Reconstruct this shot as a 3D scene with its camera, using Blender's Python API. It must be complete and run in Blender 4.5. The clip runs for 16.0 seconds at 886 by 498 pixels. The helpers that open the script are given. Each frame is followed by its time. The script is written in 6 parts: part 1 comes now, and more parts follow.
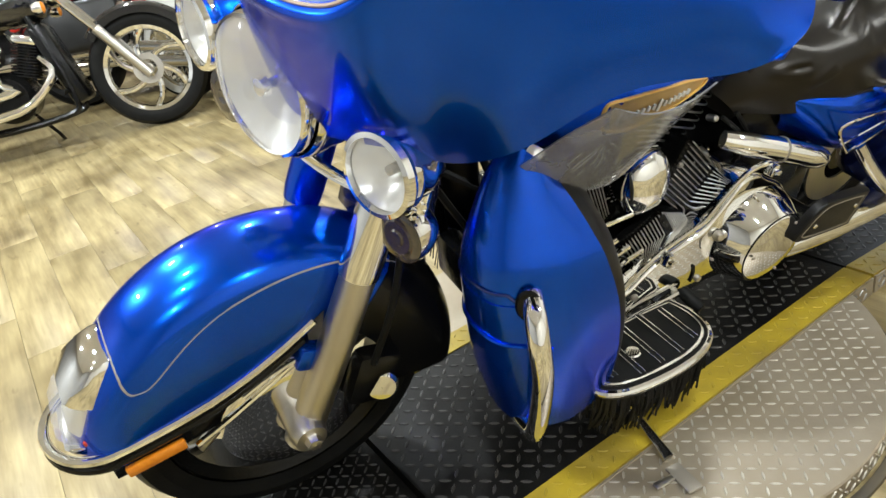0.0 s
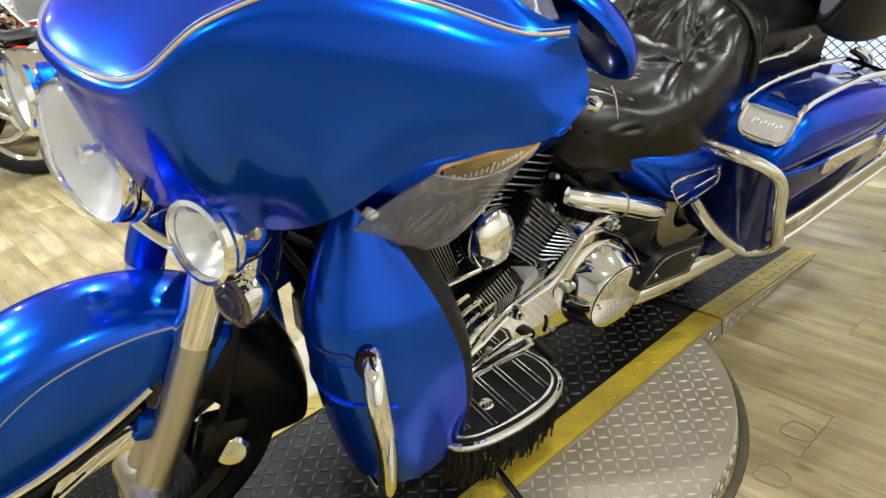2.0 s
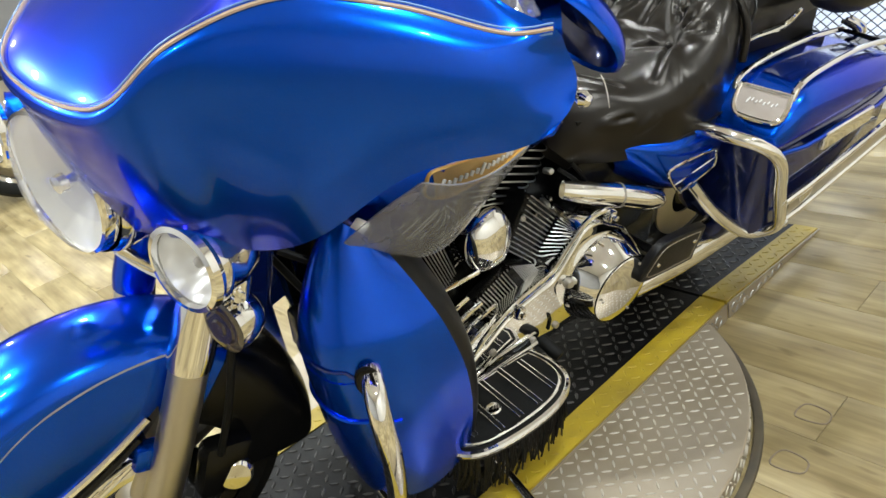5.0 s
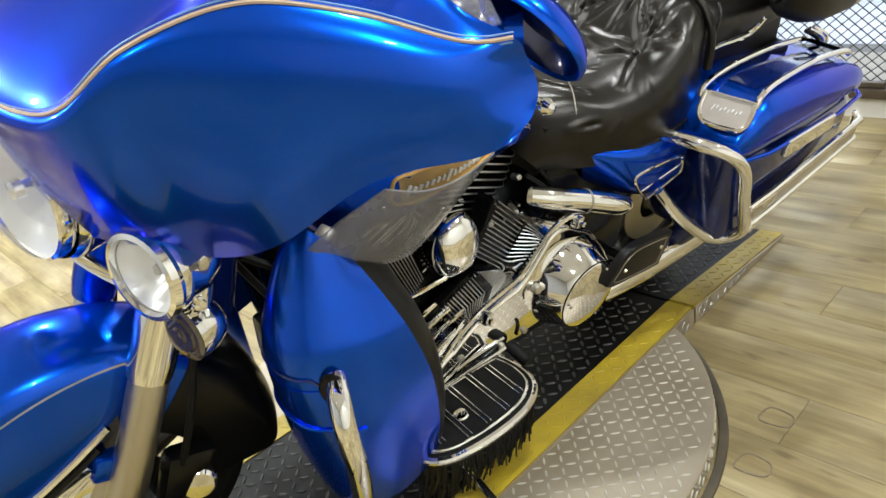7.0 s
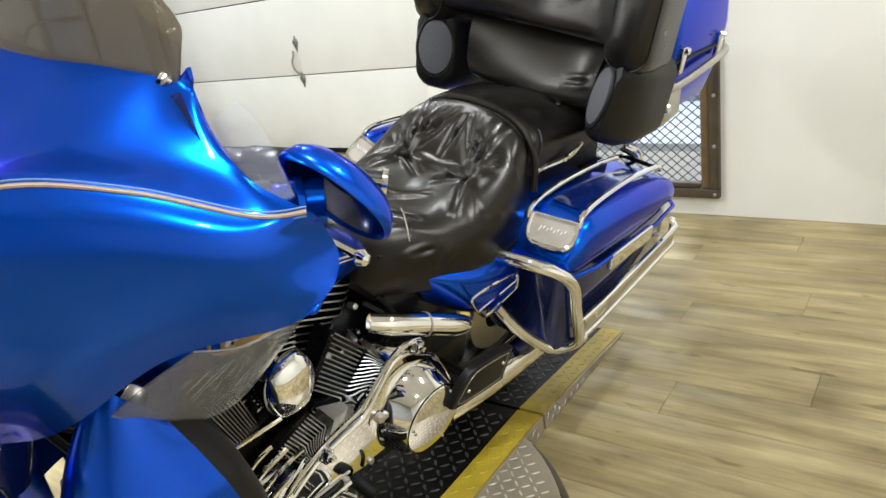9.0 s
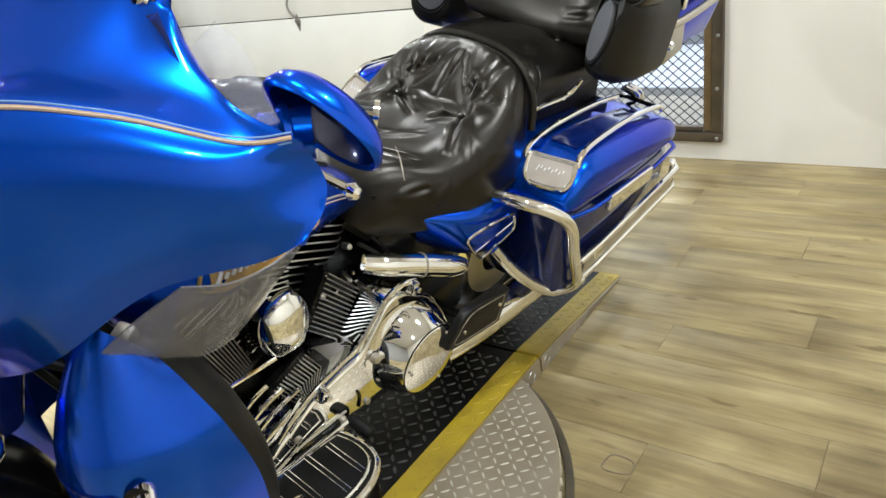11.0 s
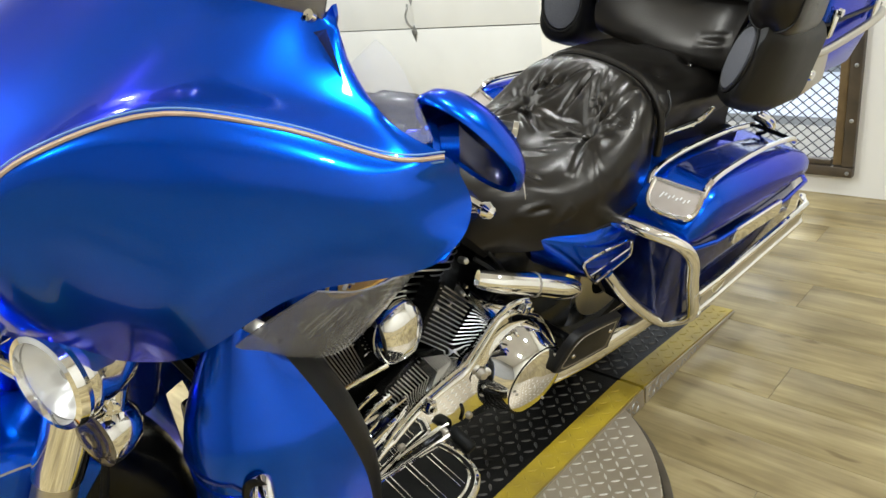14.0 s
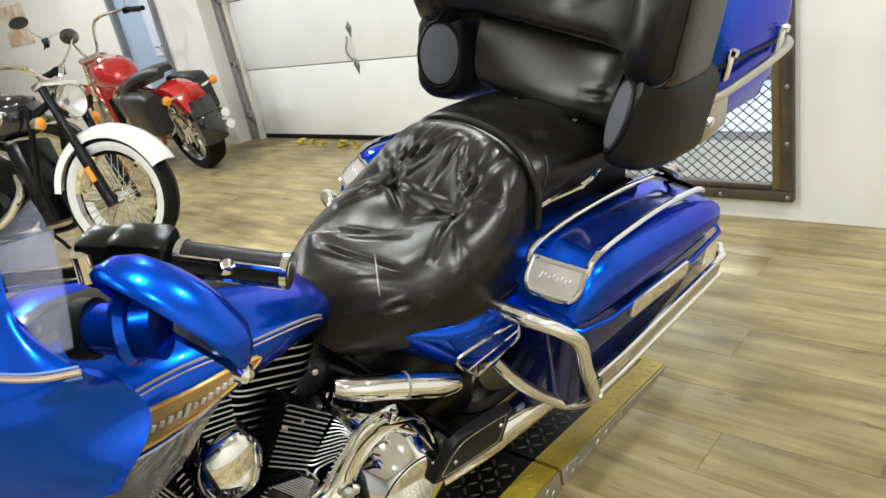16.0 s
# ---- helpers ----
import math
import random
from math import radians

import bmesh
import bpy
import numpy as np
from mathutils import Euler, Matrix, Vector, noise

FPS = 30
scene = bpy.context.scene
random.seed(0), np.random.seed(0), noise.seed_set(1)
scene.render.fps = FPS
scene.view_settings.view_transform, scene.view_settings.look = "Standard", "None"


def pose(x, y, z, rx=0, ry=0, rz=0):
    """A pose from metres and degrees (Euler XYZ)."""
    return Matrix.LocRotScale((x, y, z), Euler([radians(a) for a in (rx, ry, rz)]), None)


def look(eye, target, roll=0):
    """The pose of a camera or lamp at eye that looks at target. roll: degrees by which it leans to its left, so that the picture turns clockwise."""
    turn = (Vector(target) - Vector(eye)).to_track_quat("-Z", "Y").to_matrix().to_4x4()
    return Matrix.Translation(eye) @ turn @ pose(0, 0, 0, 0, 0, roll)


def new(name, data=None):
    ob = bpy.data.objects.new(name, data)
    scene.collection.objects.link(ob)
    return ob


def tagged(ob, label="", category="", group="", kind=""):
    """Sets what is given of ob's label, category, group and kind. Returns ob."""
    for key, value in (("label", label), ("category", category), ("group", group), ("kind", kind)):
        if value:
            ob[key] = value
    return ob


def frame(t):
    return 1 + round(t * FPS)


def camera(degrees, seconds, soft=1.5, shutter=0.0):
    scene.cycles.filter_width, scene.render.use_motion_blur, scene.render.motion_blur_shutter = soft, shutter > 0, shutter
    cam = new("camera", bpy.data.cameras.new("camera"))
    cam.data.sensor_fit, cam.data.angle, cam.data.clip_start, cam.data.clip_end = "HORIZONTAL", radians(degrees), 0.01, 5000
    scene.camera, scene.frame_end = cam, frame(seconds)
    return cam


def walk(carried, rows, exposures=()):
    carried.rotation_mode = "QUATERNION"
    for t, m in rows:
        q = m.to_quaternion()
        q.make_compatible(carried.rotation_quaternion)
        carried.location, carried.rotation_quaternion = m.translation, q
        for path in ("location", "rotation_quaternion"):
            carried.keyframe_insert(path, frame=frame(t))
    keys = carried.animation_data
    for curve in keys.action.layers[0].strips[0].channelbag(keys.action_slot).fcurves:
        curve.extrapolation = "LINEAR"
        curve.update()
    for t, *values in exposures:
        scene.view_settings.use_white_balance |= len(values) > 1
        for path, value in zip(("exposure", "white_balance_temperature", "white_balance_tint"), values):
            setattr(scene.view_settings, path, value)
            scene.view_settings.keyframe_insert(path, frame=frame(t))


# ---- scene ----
cam = camera(64.0, 16.0)
PATH = [
    (0, (0.789, -1.746, 1.186), (-0.75, -0.858, 0.266), -10.9),
    (0.5, (0.816, -1.75, 1.199), (-0.743, -0.83, 0.349), -8.5),
    (1, (0.857, -1.691, 1.2), (-0.635, -0.639, 0.384), -7.7),
    (1.5, (0.883, -1.656, 1.206), (-0.572, -0.575, 0.36), -8.2),
    (2, (0.878, -1.642, 1.201), (-0.55, -0.526, 0.353), -8.6),
    (2.5, (0.864, -1.65, 1.214), (-0.623, -0.579, 0.413), -9.8),
    (3, (0.864, -1.654, 1.211), (-0.647, -0.624, 0.4), -11.3),
    (5.5, (0.852, -1.594, 1.206), (-0.541, -0.461, 0.326), -12.1),
    (6, (0.857, -1.59, 1.208), (-0.516, -0.428, 0.333), -11.3),
    (6.5, (0.861, -1.59, 1.209), (-0.513, -0.432, 0.33), -11.2),
    (7, (0.861, -1.589, 1.207), (-0.517, -0.431, 0.334), -11.4),
    (7.5, (0.86, -1.573, 1.221), (-0.491, -0.365, 0.374), -11.3),
    (8, (0.885, -1.506, 1.273), (-0.289, -0.047, 0.57), -9.4),
    (10.5, (0.894, -1.48, 1.254), (-0.225, -0.027, 0.457), -9.9),
    (11, (0.888, -1.475, 1.241), (-0.237, -0.053, 0.396), -9.6),
    (11.5, (0.875, -1.483, 1.237), (-0.274, -0.077, 0.398), -8.7),
    (12, (0.853, -1.55, 1.237), (-0.358, -0.185, 0.418), -9.2),
    (12.5, (0.835, -1.63, 1.233), (-0.355, -0.255, 0.402), -10.3),
    (13, (0.839, -1.646, 1.26), (-0.301, -0.217, 0.447), -7.6),
    (13.5, (0.831, -1.601, 1.252), (-0.419, -0.245, 0.478), -8.7),
    (14, (0.846, -1.504, 1.26), (-0.482, -0.228, 0.481), -8.3),
    (14.5, (0.848, -1.473, 1.245), (-0.481, -0.233, 0.41), -7.8),
    (15, (0.854, -1.428, 1.233), (-0.464, -0.18, 0.393), -11.9),
    (15.5, (0.91, -1.278, 1.268), (-0.484, -0.045, 0.535), -10.8),
    (16, (0.905, -1.146, 1.302), (-0.409, 0.163, 0.552), -11.7),
]
walk(cam, [(t, look(eye, target, roll)) for t, eye, target, roll in PATH])

# ---- world and light ----
world = bpy.data.worlds.new("world")
scene.world = world
world.use_nodes = True
world.node_tree.nodes["Background"].inputs[0].default_value = (1.0, 0.96, 0.9, 1)
world.node_tree.nodes["Background"].inputs[1].default_value = 0.012


def lamp(name, place, target, size, watts, colour, round_one=True):
    data = bpy.data.lights.new(name, "AREA")
    data.shape = "DISK" if round_one else "RECTANGLE"
    data.size, data.energy, data.color = size[0], watts, colour
    data.size_y = size[1]
    ob = new(name, data)
    ob.matrix_world = look(place, target)
    return ob


LED = (0.89, 0.955, 0.98)
# unseen ceiling lamps; the last four are added to brighten leather and far end
for px, py, w in ((-0.45, -2.7, 46), (-1.35, -2.35, 46), (0.8, -0.75, 60), (2.2, -1.6, 70), (-0.7, 0.5, 46), (-2.4, -0.6, 62),
                  (-2.2, 1.2, 50), (-4.6, 0.9, 80), (-4.6, -1.9, 80), (-6.8, -0.4, 100), (1.7, 0.5, 62), (0.8, -3.6, 55), (-3.1, -3.7, 170), (-2.7, -2.4, 120), (-7.7, 1.3, 90), (-10.0, 0.6, 90)):
    lamp("unseen_ceiling_lamp", (px, py, 2.92), (px, py, 0), (0.13, 0.13), 0.565 * w, LED)

# ---- materials ----


def material(name, base, rough=0.5, metal=0.0, coat=0.0, second=None, scale=6.0, amount=0.5, bump=0.0, bump_scale=60.0, detail=4.0,
             alpha=1.0, transmission=0.0, rough_var=0.0, stretch=None, random=0.0, spec=0.5, emit=None):
    m = bpy.data.materials.new(name)
    m.use_nodes = True
    nt = m.node_tree
    b = nt.nodes["Principled BSDF"]
    b.inputs["Base Color"].default_value = (*base, 1)
    b.inputs["Roughness"].default_value = rough
    b.inputs["Metallic"].default_value = metal
    b.inputs["Coat Weight"].default_value = coat
    b.inputs["Coat Roughness"].default_value = 0.04
    b.inputs["Alpha"].default_value = alpha
    b.inputs["Transmission Weight"].default_value = transmission
    b.inputs["Specular IOR Level"].default_value = spec
    if emit:
        b.inputs["Emission Color"].default_value = (*emit[0], 1)
        b.inputs["Emission Strength"].default_value = emit[1]
    co = nt.nodes.new("ShaderNodeTexCoord")
    src = co.outputs["Object"]
    if stretch:
        mp = nt.nodes.new("ShaderNodeMapping")
        mp.inputs["Scale"].default_value = stretch
        nt.links.new(src, mp.inputs[0])
        src = mp.outputs[0]
    if second:
        n = nt.nodes.new("ShaderNodeTexNoise")
        n.inputs["Scale"].default_value, n.inputs["Detail"].default_value = scale, detail
        nt.links.new(src, n.inputs["Vector"])
        r = nt.nodes.new("ShaderNodeValToRGB")
        r.color_ramp.elements[0].position, r.color_ramp.elements[1].position = 0.5 - amount / 2, 0.5 + amount / 2
        r.color_ramp.elements[0].color, r.color_ramp.elements[1].color = (*base, 1), (*second, 1)
        nt.links.new(n.outputs["Fac"], r.inputs[0])
        out = r.outputs[0]
        if random:
            oi = nt.nodes.new("ShaderNodeObjectInfo")
            hs = nt.nodes.new("ShaderNodeHueSaturation")
            mr = nt.nodes.new("ShaderNodeMapRange")
            mr.inputs["To Min"].default_value, mr.inputs["To Max"].default_value = 1 - random, 1 + random
            nt.links.new(oi.outputs["Random"], mr.inputs["Value"])
            nt.links.new(mr.outputs[0], hs.inputs["Value"])
            nt.links.new(out, hs.inputs["Color"])
            out = hs.outputs[0]
        nt.links.new(out, b.inputs["Base Color"])
        if rough_var:
            mr = nt.nodes.new("ShaderNodeMapRange")
            mr.inputs["To Min"].default_value, mr.inputs["To Max"].default_value = rough - rough_var, rough + rough_var
            nt.links.new(n.outputs["Fac"], mr.inputs["Value"])
            nt.links.new(mr.outputs[0], b.inputs["Roughness"])
    if bump:
        n2 = nt.nodes.new("ShaderNodeTexNoise")
        n2.inputs["Scale"].default_value, n2.inputs["Detail"].default_value = bump_scale, 5.0
        nt.links.new(src, n2.inputs["Vector"])
        bp = nt.nodes.new("ShaderNodeBump")
        bp.inputs["Strength"].default_value, bp.inputs["Distance"].default_value = bump, 0.004
        nt.links.new(n2.outputs["Fac"], bp.inputs["Height"])
        nt.links.new(bp.outputs[0], b.inputs["Normal"])
    return m


BLUE = material("pearl_blue_paint", (0.0, 0.072, 0.60), 0.23, 0.84, 1.0, (0.0, 0.088, 0.70), 900, 0.6)
for socket, value in (("Coat IOR", 1.4), ("Coat Weight", 0.6), ("Coat Roughness", 0.02), ("Specular Tint", (0.05, 0.16, 0.8, 1))):
    BLUE.node_tree.nodes["Principled BSDF"].inputs[socket].default_value = value
# dark blue paint, also used where shade in hollows is put into the colour
DEEP = material("dark_blue_paint_and_shade", (0.003, 0.012, 0.10), 0.2, 0.3, 1.0, (0.004, 0.016, 0.13), 600, 0.6)
CHROME = material("chrome", (0.93, 0.925, 0.91), 0.045, 1.0, second=(0.89, 0.885, 0.87), scale=30, rough_var=0.02)
STEEL = material("brushed_aluminium", (0.52, 0.49, 0.44), 0.34, 1.0, second=(0.62, 0.59, 0.54), scale=14, rough_var=0.08, stretch=(1, 1, 0.1))
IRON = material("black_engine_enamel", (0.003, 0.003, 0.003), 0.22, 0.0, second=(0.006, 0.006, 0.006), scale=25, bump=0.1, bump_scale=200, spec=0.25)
FIN = material("machined_fin_edge", (0.66, 0.65, 0.63), 0.28, 1.0, second=(0.5, 0.5, 0.49), scale=40)
RUBBER = material("black_rubber", (0.004, 0.004, 0.004), 0.55, spec=0.15, second=(0.008, 0.008, 0.007), scale=30, bump=0.2, bump_scale=150)
PLASTIC = material("black_textured_plastic", (0.005, 0.0045, 0.004), 0.4, spec=0.25, second=(0.009, 0.0085, 0.008), scale=8, bump=0.12, bump_scale=300)
LEATHER = material("black_leather", (0.004, 0.0035, 0.003), 0.3, second=(0.006, 0.005, 0.004), scale=9, rough_var=0.07, bump=0.1, bump_scale=240, spec=0.4)
LEATHER.node_tree.nodes["Principled BSDF"].inputs["Specular Tint"].default_value = (1.0, 0.93, 0.85, 1)
LEATHER_SIDE = material("black_vinyl", (0.004, 0.004, 0.0035), 0.4, spec=0.35, second=(0.007, 0.0065, 0.006), scale=7, bump=0.15, bump_scale=320)
GOLD = material("gold_pinstripe", (0.50, 0.36, 0.25), 0.4, 0.1, 1.0, (0.56, 0.42, 0.30), 40)
GILT = material("gilt_enamel", (0.6, 0.34, 0.06), 0.3, 0.3, 0.8, (0.66, 0.4, 0.1), 40)
PALE = material("pale_blue_pinstripe", (0.12, 0.24, 0.48), 0.35, 0.1, 1.0, (0.14, 0.27, 0.52), 40)
GREYLINE = material("grey_gold_pinstripe", (0.30, 0.27, 0.22), 0.35, 0.3, 1.0, (0.34, 0.3, 0.25), 40)
LENS = material("clear_lamp_glass", (0.9, 0.9, 0.88), 0.06, transmission=0.4, second=(0.74, 0.74, 0.72), scale=45, alpha=0.3, bump=0.25, bump_scale=30)
REFLECTOR = material("lamp_reflector", (0.88, 0.87, 0.84), 0.3, 0.55, second=(0.75, 0.74, 0.72), scale=22, bump=0.5, bump_scale=28)
SMOKE = material("smoked_lens", (0.03, 0.022, 0.018), 0.08, coat=1.0, second=(0.05, 0.035, 0.03), scale=40)
AMBER = material("amber_lens", (0.75, 0.22, 0.01), 0.15, coat=1.0, second=(0.85, 0.3, 0.02), scale=80)
REDLENS = material("red_lens", (0.45, 0.015, 0.01), 0.15, coat=1.0, second=(0.55, 0.03, 0.02), scale=80)
SMOKED = material("smoked_acrylic", (0.27, 0.275, 0.30), 0.1, second=(0.33, 0.335, 0.36), scale=20, alpha=0.58, coat=0.3)
TINT = material("brown_tinted_acrylic", (0.10, 0.08, 0.055), 0.06, second=(0.12, 0.095, 0.065), scale=12, alpha=0.78, coat=0.4)
CLEAR = material("clear_acrylic", (0.5, 0.5, 0.62), 0.05, second=(0.45, 0.45, 0.56), scale=12, alpha=0.1)
BADGE = material("brushed_taupe_badge", (0.24, 0.20, 0.17), 0.5, 0.1, second=(0.29, 0.25, 0.215), scale=30, bump=0.1)
SILVERPRINT = material("silver_print", (0.62, 0.61, 0.59), 0.45, 0.0, second=(0.55, 0.54, 0.52), scale=60)
# plate colour of the tank badge, with the gold it reflects painted in
TANBADGE = material("gold_reflection_badge", (0.42, 0.27, 0.10), 0.32, 0.4, 0.8, (0.5, 0.33, 0.14), 30)
WHITEP = material("white_gloss_paint", (0.75, 0.74, 0.70), 0.15, coat=1.0, second=(0.7, 0.69, 0.65), scale=20)
REDP = material("red_gloss_paint", (0.42, 0.012, 0.012), 0.18, 0.2, 1.0, (0.5, 0.02, 0.018), 60)
ORANGEP = material("orange_gloss_paint", (0.55, 0.12, 0.02), 0.18, 0.1, 1.0, (0.6, 0.15, 0.03), 60)
BLACKP = material("black_gloss_paint", (0.008, 0.008, 0.009), 0.12, 0.0, 1.0, (0.012, 0.012, 0.013), 60)
WHITEWALL = material("whitewall_rubber", (0.6, 0.59, 0.55), 0.6, second=(0.5, 0.49, 0.45), scale=40)

# ---- mesh tools ----
MID = 0.035   # the motorcycle's middle plane in its own axes


def cat(points, steps=6, closed=False):
    """Points on a smooth curve through the given ones."""
    p = [Vector(q) for q in points]
    n = len(p)
    out = []
    for i in range(n if closed else n - 1):
        if closed:
            a, b, c, d = p[i - 1], p[i], p[(i + 1) % n], p[(i + 2) % n]
        else:
            a, b, c, d = p[max(i - 1, 0)], p[i], p[i + 1], p[min(i + 2, n - 1)]
        for k in range(steps):
            t = k / steps
            out.append(0.5 * (2 * b + (c - a) * t + (2 * a - 5 * b + 4 * c - d) * t * t + (3 * b - a - 3 * c + d) * t ** 3))
    if not closed:
        out.append(p[-1])
    return out


def blank():
    return [], []


def add(geo, verts, faces):
    n = len(geo[0])
    geo[0].extend([tuple(v) for v in verts])
    geo[1].extend([tuple(i + n for i in f) for f in faces])
    return geo


def joined(*geos):
    g = blank()
    for one in geos:
        add(g, *one)
    return g


def moved(geo, m):
    return [tuple(m @ Vector(v)) for v in geo[0]], list(geo[1])


def mirrored(geo):
    return [(2 * MID - x, y, z) for x, y, z in geo[0]], [tuple(reversed(f)) for f in geo[1]]


def loft(rings, closed=True, caps=True):
    """A skin over rings of equally many points."""
    n = len(rings[0])
    verts = [tuple(p) for r in rings for p in r]
    faces = []
    for i in range(len(rings) - 1):
        for j in range(n if closed else n - 1):
            k = (j + 1) % n
            faces.append((i * n + j, i * n + k, (i + 1) * n + k, (i + 1) * n + j))
    if caps and closed:
        faces.append(tuple(range(n - 1, -1, -1)))
        faces.append(tuple((len(rings) - 1) * n + j for j in range(n)))
    return verts, faces


def tube(points, r, sides=10, smooth=0, closed=False, flat=1.0, caps=True):
    """A round bar along points; r is a number or a list of radii."""
    p = cat(points, smooth, closed) if smooth else [Vector(q) for q in points]
    n = len(p)
    radii = r if isinstance(r, (list, tuple)) else [r] * n
    if len(radii) != n:
        radii = np.interp(np.linspace(0, 1, n), np.linspace(0, 1, len(radii)), radii).tolist()
    radii = [float(v) for v in radii]
    t0 = (p[1] - p[0]).normalized()
    up = Vector((0, 0, 1)) if abs(t0.z) < 0.9 else Vector((0, 1, 0))
    side = t0.cross(up).normalized()
    rings = []
    for i in range(n):
        if closed:
            t = (p[(i + 1) % n] - p[i - 1]).normalized()
        else:
            t = (p[min(i + 1, n - 1)] - p[max(i - 1, 0)]).normalized()
        side = (side - t * side.dot(t)).normalized()
        other = t.cross(side)
        rings.append([p[i] + radii[i] * (math.cos(a) * side + flat * math.sin(a) * other) for a in (2 * math.pi * k / sides for k in range(sides))])
    if closed:
        rings.append(rings[0])
    return loft(rings, True, caps and not closed)


def lathe(profile, m, sides=28):
    """Profile of (radius, height) pairs turned about the local z of the pose m."""
    rings = [[m @ Vector((r * math.cos(a), r * math.sin(a), h)) for a in (2 * math.pi * k / sides for k in range(sides))] for r, h in profile]
    return loft(rings, True, False)


def aim(place, way):
    """A pose at a place whose z points along way."""
    return Matrix.Translation(place) @ Vector(way).to_track_quat("Z", "Y").to_matrix().to_4x4()


def box(c, s, m=None, b=0.0):
    """A box with chamfered edges round c."""
    h = [v / 2 for v in s]
    b = min(b, min(h) * 0.9)
    if b <= 0:
        v = [(x * h[0], y * h[1], z * h[2]) for x in (-1, 1) for y in (-1, 1) for z in (-1, 1)]
        f = [(0, 1, 3, 2), (4, 6, 7, 5), (0, 4, 5, 1), (2, 3, 7, 6), (0, 2, 6, 4), (1, 5, 7, 3)]
    else:
        bm = bmesh.new()
        bmesh.ops.create_cube(bm, size=1)
        bmesh.ops.scale(bm, vec=s, verts=bm.verts)
        bmesh.ops.bevel(bm, geom=list(bm.edges), offset=b, segments=2, affect="EDGES", profile=0.5)
        bm.verts.index_update()
        v, f = [tuple(q.co) for q in bm.verts], [tuple(q.index for q in fa.verts) for fa in bm.faces]
        bm.free()
    m = m or Matrix()
    t = Matrix.Translation(c) @ m
    return [tuple(t @ Vector(q)) for q in v], f


def slab(outline, depth, m, inset=0.0):
    """A plate: a flat outline (x, y) in the pose m, from z = 0 to depth, its front edge rounded by inset."""
    pts = [Vector((x, y, 0)) for x, y in outline]
    c = sum(pts, Vector()) / len(pts)
    rings = [pts, [p + Vector((0, 0, depth - inset)) for p in pts]]
    if inset:
        for k in (0.35, 0.75, 1.0):
            a = k * math.pi / 2
            q = []
            for p in pts:
                d = c - p
                q.append(p + d.normalized() * inset * (1 - math.cos(a)) + Vector((0, 0, depth - inset + inset * math.sin(a))))
            rings.append(q)
    return loft([[m @ p for p in r] for r in rings])


def rounded(w, h, r, n=5):
    """The outline of a rectangle with round corners."""
    out = []
    for cx, cy, a0 in ((w / 2 - r, h / 2 - r, 0), (-w / 2 + r, h / 2 - r, 90), (-w / 2 + r, -h / 2 + r, 180), (w / 2 - r, -h / 2 + r, 270)):
        for k in range(n + 1):
            a = radians(a0 + 90 * k / n)
            out.append((cx + r * math.cos(a), cy + r * math.sin(a)))
    return out


def grid(control, nu, nv):
    """A smooth surface through a net of control points: rows of equally many."""
    cols = [cat(row, nu) for row in control]
    lines = [cat([c[j] for c in cols], nv) for j in range(len(cols[0]))]
    n = len(lines[0])
    verts = [tuple(p) for line in lines for p in line]
    faces = [(i * n + j, i * n + j + 1, (i + 1) * n + j + 1, (i + 1) * n + j) for i in range(len(lines) - 1) for j in range(n - 1)]
    return verts, faces


def thick(geo, d):
    """The sheet with a second skin d behind it and closed rims."""
    bm = bmesh.new()
    vs = [bm.verts.new(v) for v in geo[0]]
    for f in geo[1]:
        bm.faces.new([vs[i] for i in f])
    bmesh.ops.remove_doubles(bm, verts=bm.verts, dist=1e-5)
    bmesh.ops.recalc_face_normals(bm, faces=bm.faces)
    bmesh.ops.solidify(bm, geom=list(bm.faces), thickness=d)
    bm.verts.index_update()
    out = [tuple(v.co) for v in bm.verts], [tuple(v.index for v in f.verts) for f in bm.faces]
    bm.free()
    return out


def mesh_of(name, geo, mat, sharp=35):
    me = bpy.data.meshes.new(name)
    me.from_pydata(geo[0], [], geo[1])
    bm = bmesh.new()
    bm.from_mesh(me)
    bmesh.ops.remove_doubles(bm, verts=bm.verts, dist=1e-6)
    bmesh.ops.recalc_face_normals(bm, faces=bm.faces)
    bm.to_mesh(me)
    bm.free()
    me.materials.append(mat)
    me.shade_smooth()
    me.set_sharp_from_angle(angle=radians(sharp))
    return me


def part(name, geo, mat, parent, label="", sharp=35):
    ob = new(name, mesh_of(name, geo, mat, sharp))
    ob.parent = parent
    if label:
        tagged(ob, label)
    return ob


def thing(name, label, category, m=None, group="", kind=""):
    ob = new(name)
    ob.matrix_world = m or Matrix()
    ob.empty_display_size = 0.1
    return tagged(ob, label, category, group, kind)


def solid(name, geo, mat, label, category, kind="", group="", sharp=35):
    return tagged(new(name, mesh_of(name, geo, mat, sharp)), label, category, group, kind)

# ---- the room ----
WALLP = material("warm_white_wall_paint", (0.76, 0.73, 0.67), 0.6, second=(0.71, 0.68, 0.62), scale=1.6, bump=0.08, bump_scale=90)
CEILP = material("ceiling_paint", (0.8, 0.79, 0.77), 0.8, second=(0.74, 0.73, 0.71), scale=2.0)
DOORP = material("white_door_panel", (0.78, 0.77, 0.73), 0.45, second=(0.72, 0.71, 0.67), scale=2.5, bump=0.06, bump_scale=120)
PALEBLUE = material("pale_blue_door_paint", (0.38, 0.47, 0.62), 0.45, second=(0.35, 0.44, 0.58), scale=3)
GALV = material("galvanised_steel", (0.42, 0.42, 0.41), 0.42, 0.9, second=(0.32, 0.32, 0.31), scale=18, rough_var=0.1)
